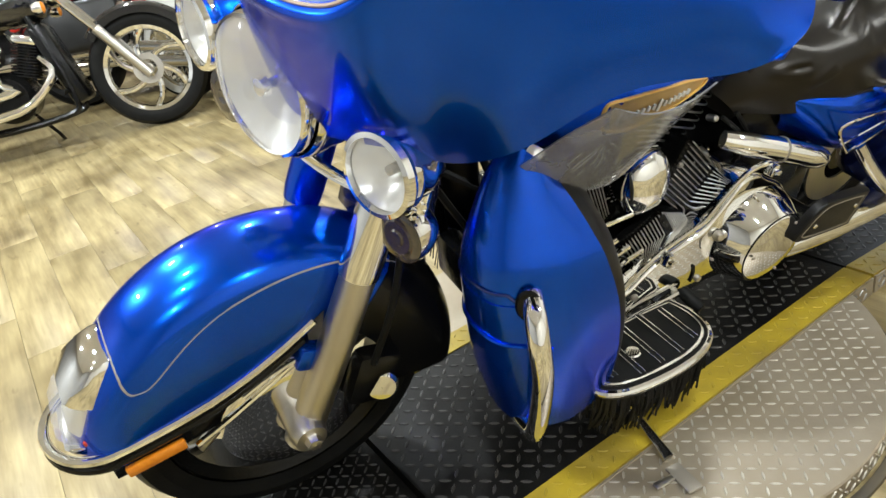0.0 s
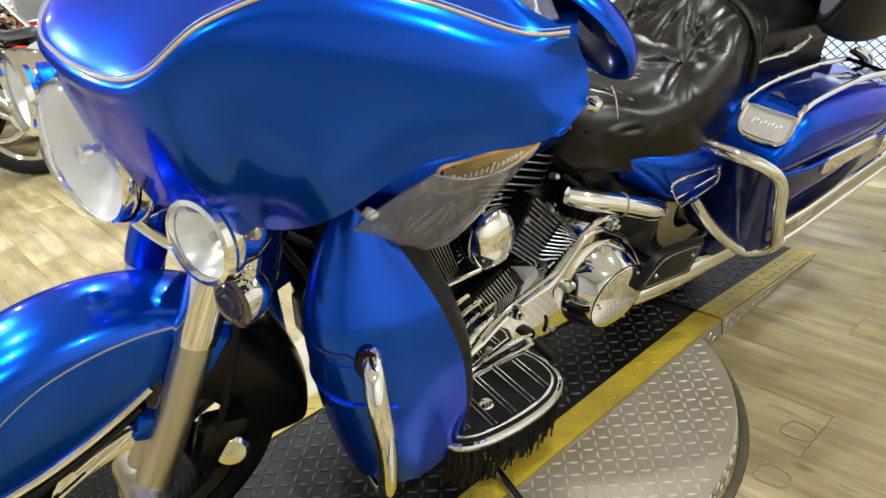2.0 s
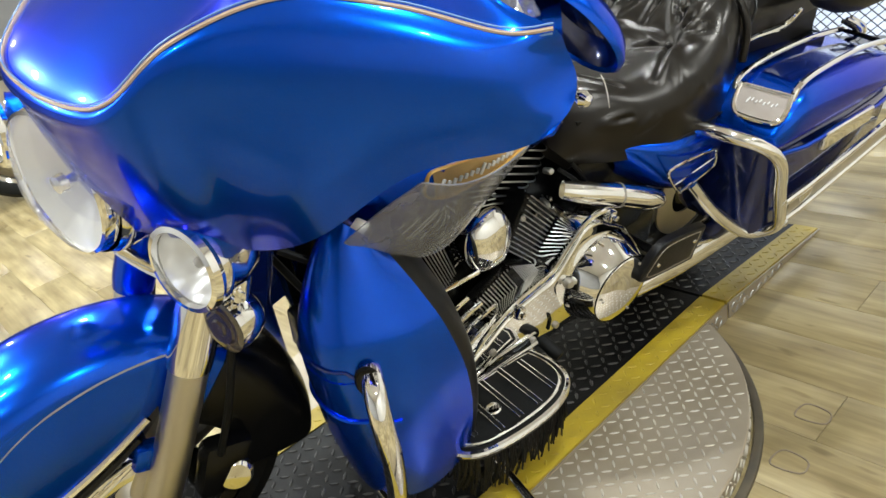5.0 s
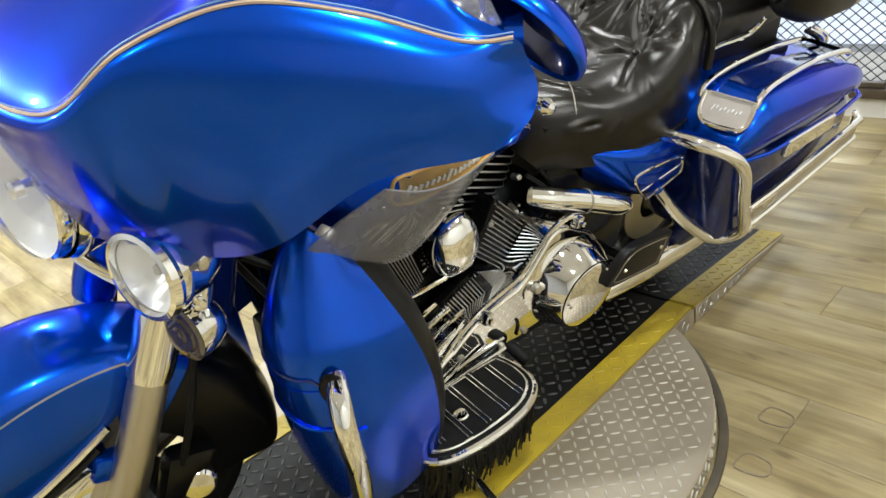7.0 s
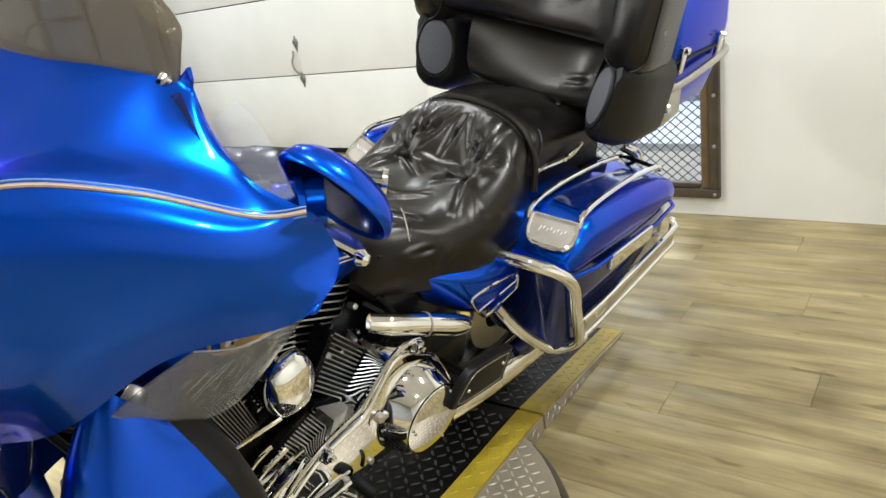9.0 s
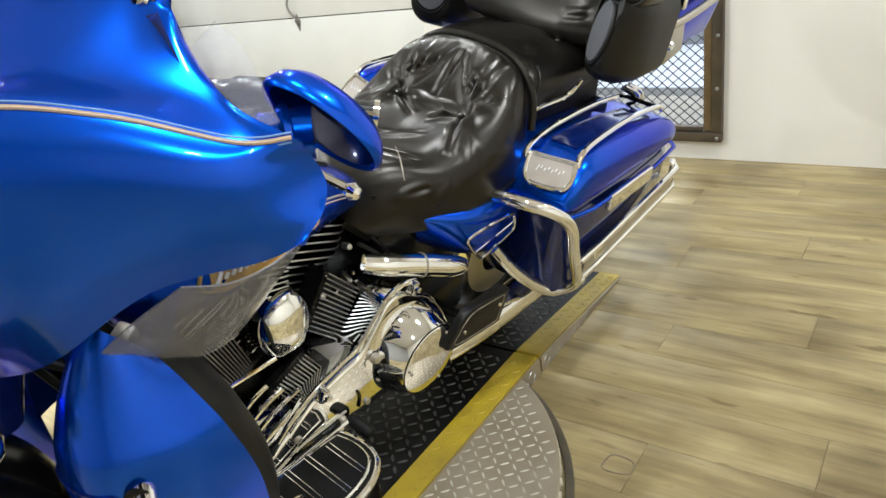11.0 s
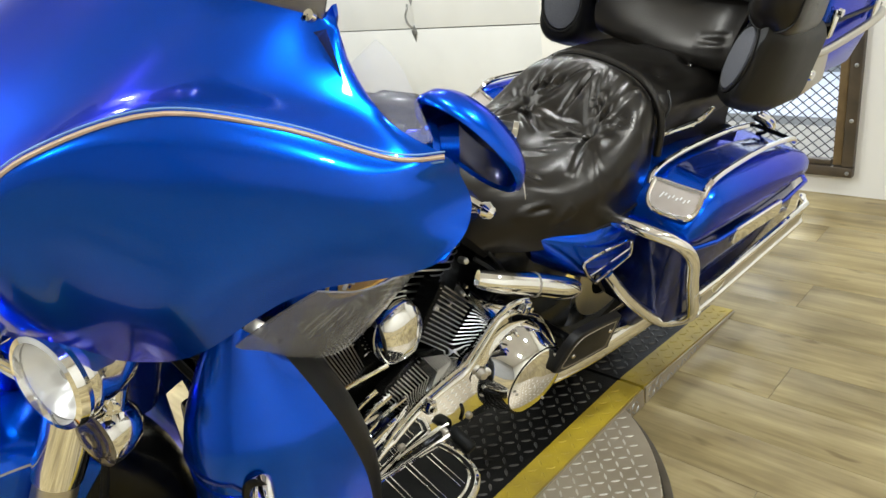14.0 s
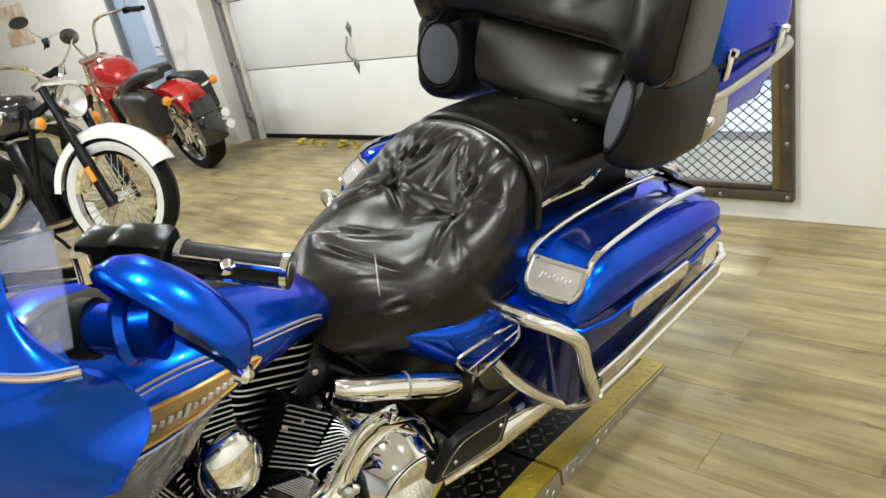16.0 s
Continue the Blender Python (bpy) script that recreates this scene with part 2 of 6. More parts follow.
DARKSTEEL = material("dark_oxidised_steel", (0.07, 0.06, 0.05), 0.45, 0.6, second=(0.13, 0.10, 0.07), scale=12, rough_var=0.12, bump=0.2, bump_scale=80)
MESHSTEEL = material("expanded_steel", (0.06, 0.06, 0.065), 0.4, 0.7, second=(0.1, 0.1, 0.1), scale=30)
PLATE = material("worn_tread_plate", (0.47, 0.405, 0.315), 0.38, 0.42, second=(0.25, 0.20, 0.13), scale=4.5, amount=0.6, rough_var=0.12, bump=0.12, bump_scale=120)
YELLOW = material("worn_yellow_paint", (0.58, 0.42, 0.02), 0.42, second=(0.22, 0.155, 0.03), scale=7, amount=0.75, rough_var=0.1, bump=0.25, bump_scale=140)
MAT = material("black_painted_tread_plate", (0.003, 0.003, 0.003), 0.4, spec=0.18, second=(0.010, 0.009, 0.008), scale=7, amount=0.7, rough_var=0.1, bump=0.2, bump_scale=160)
MATTOP = material("rubbed_tread_tops", (0.012, 0.012, 0.012), 0.3, 0.3, second=(0.13, 0.125, 0.12), scale=11, amount=0.6)
CONCRETE = material("store_room_floor", (0.40, 0.42, 0.46), 0.6, second=(0.34, 0.35, 0.38), scale=3)
# grey chosen to keep bounce light and paint reflections down
GREYWALL = material("grey_wall_for_reflections", (0.36, 0.36, 0.36), 0.6, second=(0.31, 0.31, 0.31), scale=2.0, bump=0.08, bump_scale=90)
GREYBAND = material("grey_dado_paint", (0.22, 0.23, 0.24), 0.5, second=(0.18, 0.19, 0.2), scale=4)


def plank_material(name):
    """Wood-look vinyl: long grain, blotches and knots, each board in a tone of its own."""
    m = bpy.data.materials.new(name)
    m.use_nodes = True
    nt = m.node_tree
    b = nt.nodes["Principled BSDF"]
    co, oi, geo = (nt.nodes.new(k) for k in ("ShaderNodeTexCoord", "ShaderNodeObjectInfo", "ShaderNodeNewGeometry"))
    sep = nt.nodes.new("ShaderNodeVectorMath")
    sep.operation = "ADD"
    mul = nt.nodes.new("ShaderNodeMath")
    mul.operation = "MULTIPLY_ADD"
    mul.inputs[1].default_value = 7.0
    nt.links.new(oi.outputs["Random"], mul.inputs[0])
    nt.links.new(geo.outputs["Random Per Island"], mul.inputs[2])
    scl = nt.nodes.new("ShaderNodeMath")
    scl.operation = "MULTIPLY"
    scl.inputs[1].default_value = 23.0
    nt.links.new(mul.outputs[0], scl.inputs[0])
    nt.links.new(geo.outputs["Position"], sep.inputs[0])
    cmb = nt.nodes.new("ShaderNodeCombineXYZ")
    nt.links.new(scl.outputs[0], cmb.inputs[2])
    nt.links.new(cmb.outputs[0], sep.inputs[1])

    def layer(stretch, scale, detail, lo, hi, c0, c1):
        mp = nt.nodes.new("ShaderNodeMapping")
        mp.inputs["Scale"].default_value = stretch
        nt.links.new(sep.outputs[0], mp.inputs[0])
        n = nt.nodes.new("ShaderNodeTexNoise")
        n.inputs["Scale"].default_value, n.inputs["Detail"].default_value = scale, detail
        nt.links.new(mp.outputs[0], n.inputs["Vector"])
        r = nt.nodes.new("ShaderNodeValToRGB")
        r.color_ramp.elements[0].position, r.color_ramp.elements[1].position = lo, hi
        r.color_ramp.elements[0].color, r.color_ramp.elements[1].color = (*c0, 1), (*c1, 1)
        nt.links.new(n.outputs["Fac"], r.inputs[0])
        return r.outputs[0], n.outputs["Fac"]

    base, _ = layer((1.3, 8.0, 1), 2.2, 5, 0.3, 0.7, (0.235, 0.18, 0.085), (0.46, 0.375, 0.20))
    grain, fac = layer((1.5, 26, 1), 3.0, 5, 0.3, 0.7, (0.82, 0.81, 0.78), (1.06, 1.06, 1.06))
    knots, _ = layer((3.0, 9.0, 1), 2.3, 2, 0.66, 0.74, (1, 1, 1), (0.62, 0.58, 0.52))
    dn = nt.nodes.new("ShaderNodeTexNoise")
    dn.inputs["Scale"].default_value, dn.inputs["Detail"].default_value = 1.7, 5.0
    nt.links.new(geo.outputs["Position"], dn.inputs["Vector"])
    dirt = nt.nodes.new("ShaderNodeValToRGB")
    dirt.color_ramp.elements[0].position, dirt.color_ramp.elements[1].position = 0.46, 0.68
    dirt.color_ramp.elements[0].color, dirt.color_ramp.elements[1].color = (1.04, 1.03, 1.01, 1), (0.55, 0.52, 0.48, 1)
    nt.links.new(dn.outputs["Fac"], dirt.inputs[0])
    tone = nt.nodes.new("ShaderNodeMapRange")
    tone.inputs["From Max"].default_value = 8.0
    tone.inputs["To Min"].default_value, tone.inputs["To Max"].default_value = 0.95, 1.05
    nt.links.new(mul.outputs[0], tone.inputs["Value"])
    out = base
    for other in (grain, knots, dirt.outputs[0], tone.outputs[0]):
        mx = nt.nodes.new("ShaderNodeMix")
        mx.data_type, mx.blend_type = "RGBA", "MULTIPLY"
        mx.inputs[0].default_value = 1.0
        nt.links.new(out, mx.inputs[6])
        nt.links.new(other, mx.inputs[7])
        out = mx.outputs[2]
    nt.links.new(out, b.inputs["Base Color"])
    b.inputs["Roughness"].default_value = 0.4
    b.inputs["Specular IOR Level"].default_value = 0.35
    bp = nt.nodes.new("ShaderNodeBump")
    bp.inputs["Strength"].default_value, bp.inputs["Distance"].default_value = 0.12, 0.002
    nt.links.new(fac, bp.inputs["Height"])
    nt.links.new(bp.outputs[0], b.inputs["Normal"])
    return m


PLANK = plank_material("oak_look_vinyl")

X0, X1, Y0, Y1, Y2, H = -12.0, 3.2, -5.0, 1.835, 2.72, 3.0
SPLIT = -1.6   # where the wall with the gate ends and the wall with the big door lies further back


def structure(name, geo, mat, label, category):
    return solid(name, geo, mat, label, category, "structure")


def span(x0, x1, y0, y1, z0, z1):
    return box(((x0 + x1) / 2, (y0 + y1) / 2, (z0 + z1) / 2), (x1 - x0, y1 - y0, z1 - z0))


floor = structure("floor", span(X0, X1, Y0, Y2 + 0.1, -0.12, -0.004), material("floor_joint", (0.25, 0.20, 0.12), 0.6, second=(0.17, 0.135, 0.09), scale=9),
                  "oak-look vinyl plank floor, worn and blotchy", "floor")
# the gate opening: x from GL to GR, sill at GS
GL, GR, GS, GT = -0.95, 0.028, 0.094, 2.25
structure("wall_north", joined(span(GR, X1, Y1, Y1 + 0.14, -0.1, H), span(GL, GR, Y1, Y1 + 0.14, -0.1, GS), span(GL, GR, Y1, Y1 + 0.14, GT, H),
                               span(SPLIT, GL, Y1, Y1 + 0.14, -0.1, H), span(SPLIT, SPLIT + 0.14, Y1 + 0.14, Y2 + 0.14, -0.1, H)), WALLP,
          "warm white painted wall beside the mesh gate", "wall")
structure("wall_east", span(X1, X1 + 0.14, Y0, Y1 + 0.14, -0.1, H), WALLP, "warm white painted side wall", "wall")
# assumed walls, made grey so that the paintwork reflects less white
structure("wall_south", span(X0 - 0.14, X1 + 0.14, Y0 - 0.14, Y0, -0.1, H), GREYWALL, "unseen wall behind the stand, grey to darken reflections", "wall")
structure("wall_west", span(X0 - 0.14, X0, Y0, Y2 + 0.14, -0.1, H), GREYWALL, "far wall, grey to darken reflections", "wall")
structure("ceiling", span(X0 - 0.14, X1 + 0.14, Y0 - 0.14, Y2 + 2.6, H, H + 0.1), CEILP, "off-white painted ceiling", "ceiling")

# wall with the sectional door: pillar, doorway and wall pieces
DL, DR = -5.15, -1.62   # sectional door
NL, NR = -7.35, -6.35   # pale blue door
structure("wall_back", joined(span(X0, NL, Y2, Y2 + 0.14, -0.1, H), span(NL, NR, Y2, Y2 + 0.14, 2.1, H), span(NR, DL, Y2, Y2 + 0.14, -0.1, H),
                              span(DL, DR, Y2, Y2 + 0.14, 2.55, H)), WALLP, "white painted back wall round the doors", "wall")
structure("trim", span(-5.62, -5.3, Y2 - 0.16, Y2 - 0.003, -0.002, H - 0.003), WALLP, "white painted pillar beside the sectional door", "pillar")

door = thing("sectional_door", "white sectional garage door with a latch handle, closed", "garage door", kind="structure")
for k in range(4):
    part("door_panel", box(((DL + DR) / 2, Y2 + 0.075, 0.04 + 0.31 + k * 0.625), (DR - DL - 0.02, 0.045, 0.617), b=0.006), DOORP, door)
part("door_seal", box(((DL + DR) / 2, Y2 + 0.07, 0.02), (DR - DL - 0.02, 0.03, 0.035), b=0.008), RUBBER, door, "black rubber bottom seal")
for z in (0.64, 0.93):
    h = part("door_latch", joined(lathe([(0.001, 0.02), (0.022, 0.018), (0.026, 0.006), (0.028, 0)], aim((-3.56, Y2 + 0.053, z), (0, -1, 0)), 14),
                                  slab([(0, -0.075), (0.03, 0), (0, 0.06), (-0.03, 0)], 0.006, aim((-3.56, Y2 + 0.052, z - 0.005), (0, -1, 0)), 0.002)), GALV, door, "galvanised latch plate")
part("door_handle", tube([(-3.56, Y2 + 0.045, 0.66), (-3.585, Y2 + 0.01, 0.71), (-3.6, Y2 + 0.005, 0.77), (-3.575, Y2 + 0.01, 0.83), (-3.59, Y2 + 0.03, 0.86)], 0.009, 8, 4), GALV, door, "bent steel hook handle")
track = thing("door_track", "galvanised vertical track of the sectional door", "door track", kind="structure")
part("channel", joined(span(DL - 0.05, DL - 0.03, Y2 - 0.07, Y2 - 0.003, 0.02, 2.5), span(DL - 0.03, DL + 0.015, Y2 - 0.07, Y2 - 0.055, 0.02, 2.5)), GALV, track)
for z in (0.25, 0.75, 1.35):
    part("bracket", joined(box((DL + 0.02, Y2 - 0.05, z), (0.09, 0.03, 0.1), b=0.006), lathe([(0.025, 0), (0.025, 0.03)], aim((DL + 0.03, Y2 - 0.065, z), (0, -1, 0)), 12)), GALV, track)
for x, y, s in ((-4.35, 2.6, 1.0), (-4.2, 2.62, 0.8), (-4.02, 2.58, 0.7), (-3.75, 2.6, 1.1), (-3.6, 2.57, 0.8)):
    rnd = random.Random(int(x * 100))
    g = blank()
    for k in range(6):
        a, r = rnd.uniform(0, 6.28), rnd.uniform(0, 0.05) * s
        add(g, *slab([(0.03 * s * math.cos(q) * (1 + 0.35 * math.cos(5 * q)), 0.03 * s * math.sin(q) * (1 + 0.35 * math.cos(5 * q))) for q in np.linspace(0, 6.0, 14)], 0.002,
                     Matrix.Translation((x + r * math.cos(a), y + r * math.sin(a) * 0.6, 0.004 + 0.008 * k)) @ pose(0, 0, 0, rnd.uniform(-25, 25), rnd.uniform(-25, 25), rnd.uniform(0, 360))))
    solid("dry_leaf", g, material("yellow_leaf", (0.55, 0.42, 0.02), 0.6, second=(0.4, 0.3, 0.03), scale=30), "dry yellow leaves lying at the foot of the door", "leaf", "stuff", "leaves by the door")
bd = thing("door_1", "pale blue door in a grey frame", "door", kind="structure")
part("door_leaf", box(((NL + NR) / 2, Y2 + 0.05, 1.04), (NR - NL - 0.12, 0.04, 2.06), b=0.004), PALEBLUE, bd)
for x in (NL + 0.03, NR - 0.03):
    part("door_frame", box((x, Y2 + 0.05, 1.05), (0.06, 0.18, 2.1), b=0.004), GREYBAND, bd)
part("door_pane", box((NR - 0.26, Y2 + 0.025, 1.35), (0.2, 0.012, 0.9), b=0.002), material("frosted_pane", (0.72, 0.78, 0.85), 0.2, second=(0.68, 0.74, 0.82), scale=5), bd)
part("door_handle", tube([(NR - 0.12, Y2 + 0.03, 1.0), (NR - 0.12, Y2 - 0.02, 1.0), (NR - 0.24, Y2 - 0.02, 1.0)], 0.01, 8), GALV, bd)

# gate of expanded metal
gate = thing("mesh_gate", "dark steel gate of expanded metal set in the wall", "gate", kind="structure")
gy = Y1 - 0.012
for nm, c, s in (("gate_frame", ((GL + GR) / 2, gy, GS + 0.0225), (GR - GL, 0.05, 0.045)), ("gate_frame", ((GL + GR) / 2, gy, GT - 0.0225), (GR - GL, 0.05, 0.045)),
                 ("gate_frame", (GR - 0.0225, gy, (GS + GT) / 2), (0.045, 0.05, GT - GS - 0.096)), ("gate_frame", (GL + 0.0225, gy, (GS + GT) / 2), (0.045, 0.05, GT - GS - 0.096))):
    part(nm, box(c, s, b=0.003), DARKSTEEL, gate)
part("gate_stile", box((GR - 0.066, gy + 0.006, (GS + GT) / 2), (0.036, 0.04, GT - GS - 0.1), b=0.003), material("rusty_brown_steel", (0.13, 0.085, 0.04), 0.5, 0.4, second=(0.2, 0.14, 0.07), scale=14), gate, "rust-brown inner stile")
part("gate_stile", box(((GL + GR) / 2, gy + 0.006, GS + 0.06), (GR - GL - 0.18, 0.04, 0.024), b=0.003), DARKSTEEL, gate)
for k in range(5):
    part("bolt", lathe([(0.001, 0.008), (0.006, 0.007), (0.009, 0.003), (0.009, 0)], aim((GR - 0.02, gy - 0.025, GS + 0.02 + k * 0.235), (0, -1, 0)), 10), GALV, gate)
part("bolt", lathe([(0.001, 0.008), (0.006, 0.007), (0.009, 0.003), (0.009, 0)], aim((GR - 0.3, gy - 0.025, GS + 0.02), (0, -1, 0)), 10), GALV, gate)
g = blank()
mw, mh, my = 0.052, 0.0225, gy + 0.012
nx, nz = int((GR - GL - 0.13) / mw) + 1, int((GT - GS - 0.1) / mh)
for i in range(nx):
    for k in range(nz):
        x, z = GL + 0.045 + i * mw, GS + 0.07 + k * mh
        for s in (-1, 1):
            ax, bx = (x if s > 0 else x + mw), x + mw / 2
            if k % 2:
                ax, bx = bx, ax
            w = 0.0026
            add(g, [(ax, my - 0.003, z - w), (bx, my - 0.003, z + mh - w), (bx, my + 0.003, z + mh + w), (ax, my + 0.003, z + w),
                    (ax, my - 0.003, z + w), (bx, my - 0.003, z + mh + w), (bx, my + 0.003, z + mh - w), (ax, my + 0.003, z - w)],
                [(0, 1, 5, 4), (4, 5, 2, 3), (3, 2, 6, 7), (7, 6, 1, 0)])
tagged(part("expanded_mesh", g, MESHSTEEL, gate, "diamond mesh of expanded steel"), kind="stuff")

# store room behind the gate
structure("store_floor", span(GL - 1.2, GR + 1.6, 3.11, Y1 + 2.6, -0.1, 0.0), CONCRETE, "pale grey concrete floor behind the gate", "floor")
structure("store_threshold", span(GL - 1.2, GR + 1.6, Y1 + 0.144, 2.92, -0.1, 0.0), material("brown_grey_screed", (0.24, 0.215, 0.17), 0.55, second=(0.17, 0.15, 0.12), scale=5), "brown-grey screed floor just behind the gate", "floor")
structure("store_strip", span(GL - 1.2, GR + 1.6, 2.92, 3.11, -0.1, -0.004), material("dark_floor_strip", (0.085, 0.08, 0.07), 0.55, second=(0.06, 0.056, 0.05), scale=9), "dark strip across the store room floor", "floor")
structure("store_wall", joined(span(GL - 1.2, GR + 1.6, Y1 + 2.6, Y1 + 2.7, -0.1, H), span(GL - 1.3, GL - 1.2, Y1 + 1.1, Y1 + 2.6, -0.1, H), span(GR + 1.6, GR + 1.7, Y1 + 0.14, Y1 + 2.6, -0.1, H)),
          material("store_room_wall", (0.74, 0.76, 0.8), 0.6, second=(0.7, 0.72, 0.76), scale=2), "white store room wall behind the gate", "wall")
structure("baseboard", span(GL - 1.19, GR + 1.59, Y1 + 2.56, Y1 + 2.597, 0.003, 0.16), GREYBAND, "grey dado board behind the gate", "dado")
lamp("store_lamp", (GL + 0.7, Y1 + 1.7, 2.9), (GL + 0.7, Y1 + 1.7, 0), (0.6, 0.6), 150, (0.80, 0.90, 1.0))

# a poster on the far wall
structure("wall_poster", span(-10.75, -9.8, Y2 - 0.012, Y2 - 0.003, 1.28, 1.8), material("poster_print", (0.55, 0.35, 0.2), 0.5, second=(0.75, 0.7, 0.6), scale=5, amount=0.3),
          "faded poster on the back wall", "poster")

# ---- turntable and ramp ----
PX0, PX1, PT = -0.665, 0.0, 0.058        # platform edges and top
DC, DRAD, DTOP = Vector((-0.335, -0.66, 0)), 0.652, 0.051


def treads(spots, m_of, l=0.027, w=0.007, h=0.0022):
    """Raised lens-shaped bars of tread plate."""
    g = blank()
    for x, y, turned in spots:
        m = m_of(x, y) @ pose(0, 0, 0, 0, 0, 45 if turned else -45)
        ring = [(-l / 2, 0), (-l / 5, -w / 2), (l / 5, -w / 2), (l / 2, 0), (l / 5, w / 2), (-l / 5, w / 2)]
        low = [m @ Vector((a, b, -0.0005)) for a, b in ring]
        top = [m @ Vector((a * 0.72, b * 0.5, h)) for a, b in ring]
        add(g, low + top, [(i, (i + 1) % 6, 6 + (i + 1) % 6, 6 + i) for i in range(6)] + [tuple(range(6, 12))])
    return g


def checker(x0, x1, y0, y1, step=0.03, keep=lambda x, y: True):
    out = []
    for i in range(int((x1 - x0) / step)):
        for j in range(int((y1 - y0) / step)):
            x, y = x0 + (i + 0.5) * step, y0 + (j + 0.5) * step
            if keep(x, y):
                out.append((x, y, (i + j) % 2 == 0))
    return out


flat = lambda z: (lambda x, y: Matrix.Translation((x, y, z)))  # noqa: E731
TREADTOP = material("polished_tread", (0.76, 0.73, 0.66), 0.3, 0.5, second=(0.45, 0.40, 0.32), scale=6)
disc = thing("turntable", "worn steel tread-plate turntable drum on the floor", "turntable", Matrix.Translation(DC))
part("disc", lathe([(0.001, 0.0), (DRAD - 0.002, 0.0), (DRAD, 0.003), (DRAD, DTOP - 0.003), (DRAD - 0.003, DTOP), (0.001, DTOP)], Matrix(), 96), PLATE, disc)
spots = checker(-0.66, 0.66, -0.66, 0.66, 0.027, lambda x, y: x * x + y * y < (DRAD - 0.02) ** 2 and x > 0.3)
tagged(part("tread", treads(spots, flat(DTOP), 0.026, 0.006, 0.0018), TREADTOP, disc, "polished raised treads"), kind="stuff")
skirt_spots = [(a, z, (k + j) % 2 == 0) for k, a in enumerate(np.arange(-1.5, 1.5, 0.033)) for j, z in enumerate((0.014, 0.036))]
tagged(part("tread", treads(skirt_spots, lambda a, z: pose(0, 0, 0, 0, 0, math.degrees(a)) @ Matrix.Translation((DRAD, 0, z)) @ pose(0, 0, 0, 0, 90), 0.022, 0.006, 0.0018), TREADTOP, disc, "raised treads on the skirt"), kind="stuff")
ring = solid("base_ring", lathe([(0.659, 0.001), (0.661, 0.009), (0.674, 0.009), (0.679, 0.006), (0.681, 0.001)], Matrix.Translation((DC.x, DC.y, 0)), 96), material("grimy_dark_ring", (0.05, 0.042, 0.03), 0.5, 0.3, second=(0.10, 0.08, 0.05), scale=14),
             "thin grimy steel ring lying round the turntable", "ring")

stand = thing("ramp_platform", "black tread-plate bike platform with worn yellow edges and sloping ends", "platform", Matrix.Translation((0, 0, 0)))
ysec = [(-1.94, -1.331), (-1.319, -0.006), (0.006, 0.616)]


def top_z(y):
    return PT if -1.325 <= y <= 0 else max(0.006, PT - (PT - 0.006) * ((y - 0) / 0.616 if y > 0 else (-1.325 - y) / 0.615))


for a, b in ysec:
    za, zb = top_z(a), top_z(b)
    def sheet(x0, x1, dz=0.0, a=a, b=b, za=za, zb=zb):
        return loft([[(x0, a, 0.002), (x1, a, 0.002), (x1, a, za + dz), (x0, a, za + dz)], [(x0, b, 0.002), (x1, b, 0.002), (x1, b, zb + dz), (x0, b, zb + dz)]])
    part("deck", sheet(PX0 + 0.074, PX1 - 0.074, -0.003), MAT, stand)
    for x0, x1 in ((PX0, PX0 + 0.074), (PX1 - 0.074, PX1)):
        sec = part("yellow_edge", sheet(x0, x1), YELLOW, stand, "worn yellow painted edge strip")
        slope = math.degrees(math.atan2(zb - za, b - a))
        fm = lambda x, y: Matrix.Translation((x, y, top_z(y))) @ pose(0, 0, 0, slope)  # noqa: E731
        tagged(part("tread", treads(checker(x0 + 0.004, x1 - 0.004, a + 0.01, b - 0.01, 0.0325), fm, 0.026, 0.007, 0.0018), YELLOW, sec), kind="stuff")
    side = part("side_plate", loft([[(PX1 + 0.002, a, 0.001), (PX1 + 0.007, a, 0.001), (PX1 + 0.007, a, max(za - 0.004, 0.003)), (PX1 + 0.002, a, max(za - 0.004, 0.003))],
                                    [(PX1 + 0.002, b, 0.001), (PX1 + 0.007, b, 0.001), (PX1 + 0.007, b, max(zb - 0.004, 0.003)), (PX1 + 0.002, b, max(zb - 0.004, 0.003))]]), PLATE, stand, "bare tread-plate side")
    sm = lambda x, y: Matrix.Translation((PX1 + 0.007, y, x)) @ pose(0, 0, 0, 0, 90)  # noqa: E731
    tagged(part("tread", treads([(z, y, t) for z, y, t in checker(0.003, PT, a + 0.01, b - 0.01, 0.022) if z < top_z(y) - 0.014], sm, 0.024, 0.006, 0.002), GALV, side), kind="stuff")
    dm = lambda x, y: Matrix.Translation((x, y, top_z(y) - 0.003)) @ pose(0, 0, 0, slope)  # noqa: E731
    tagged(part("tread", treads(checker(PX0 + 0.08, PX1 - 0.08, a + 0.01, b - 0.01, 0.031 if a > -1.5 else 0.021), dm, 0.03 if a > -1.5 else 0.021, 0.008 if a > -1.5 else 0.0055, 0.0028), MATTOP, stand, "rubbed raised treads"), kind="stuff")

# ---- the blue touring motorcycle; its own axes: x to its left, y to its rear, z up ----
BIKE = Matrix.Translation((-0.386, 0, 0.058)) @ pose(0, 0, 0, 0, 0, -5.5) @ pose(0, 0, 0, 0, 16.0, 0)
bike = thing("touring_motorcycle", "metallic blue touring motorcycle with chrome trim leaning on its side stand", "motorcycle", BIKE)
FA, RA = Vector((0.015, -1.475, 0.315)), Vector((MID, 0.14, 0.315))     # axles


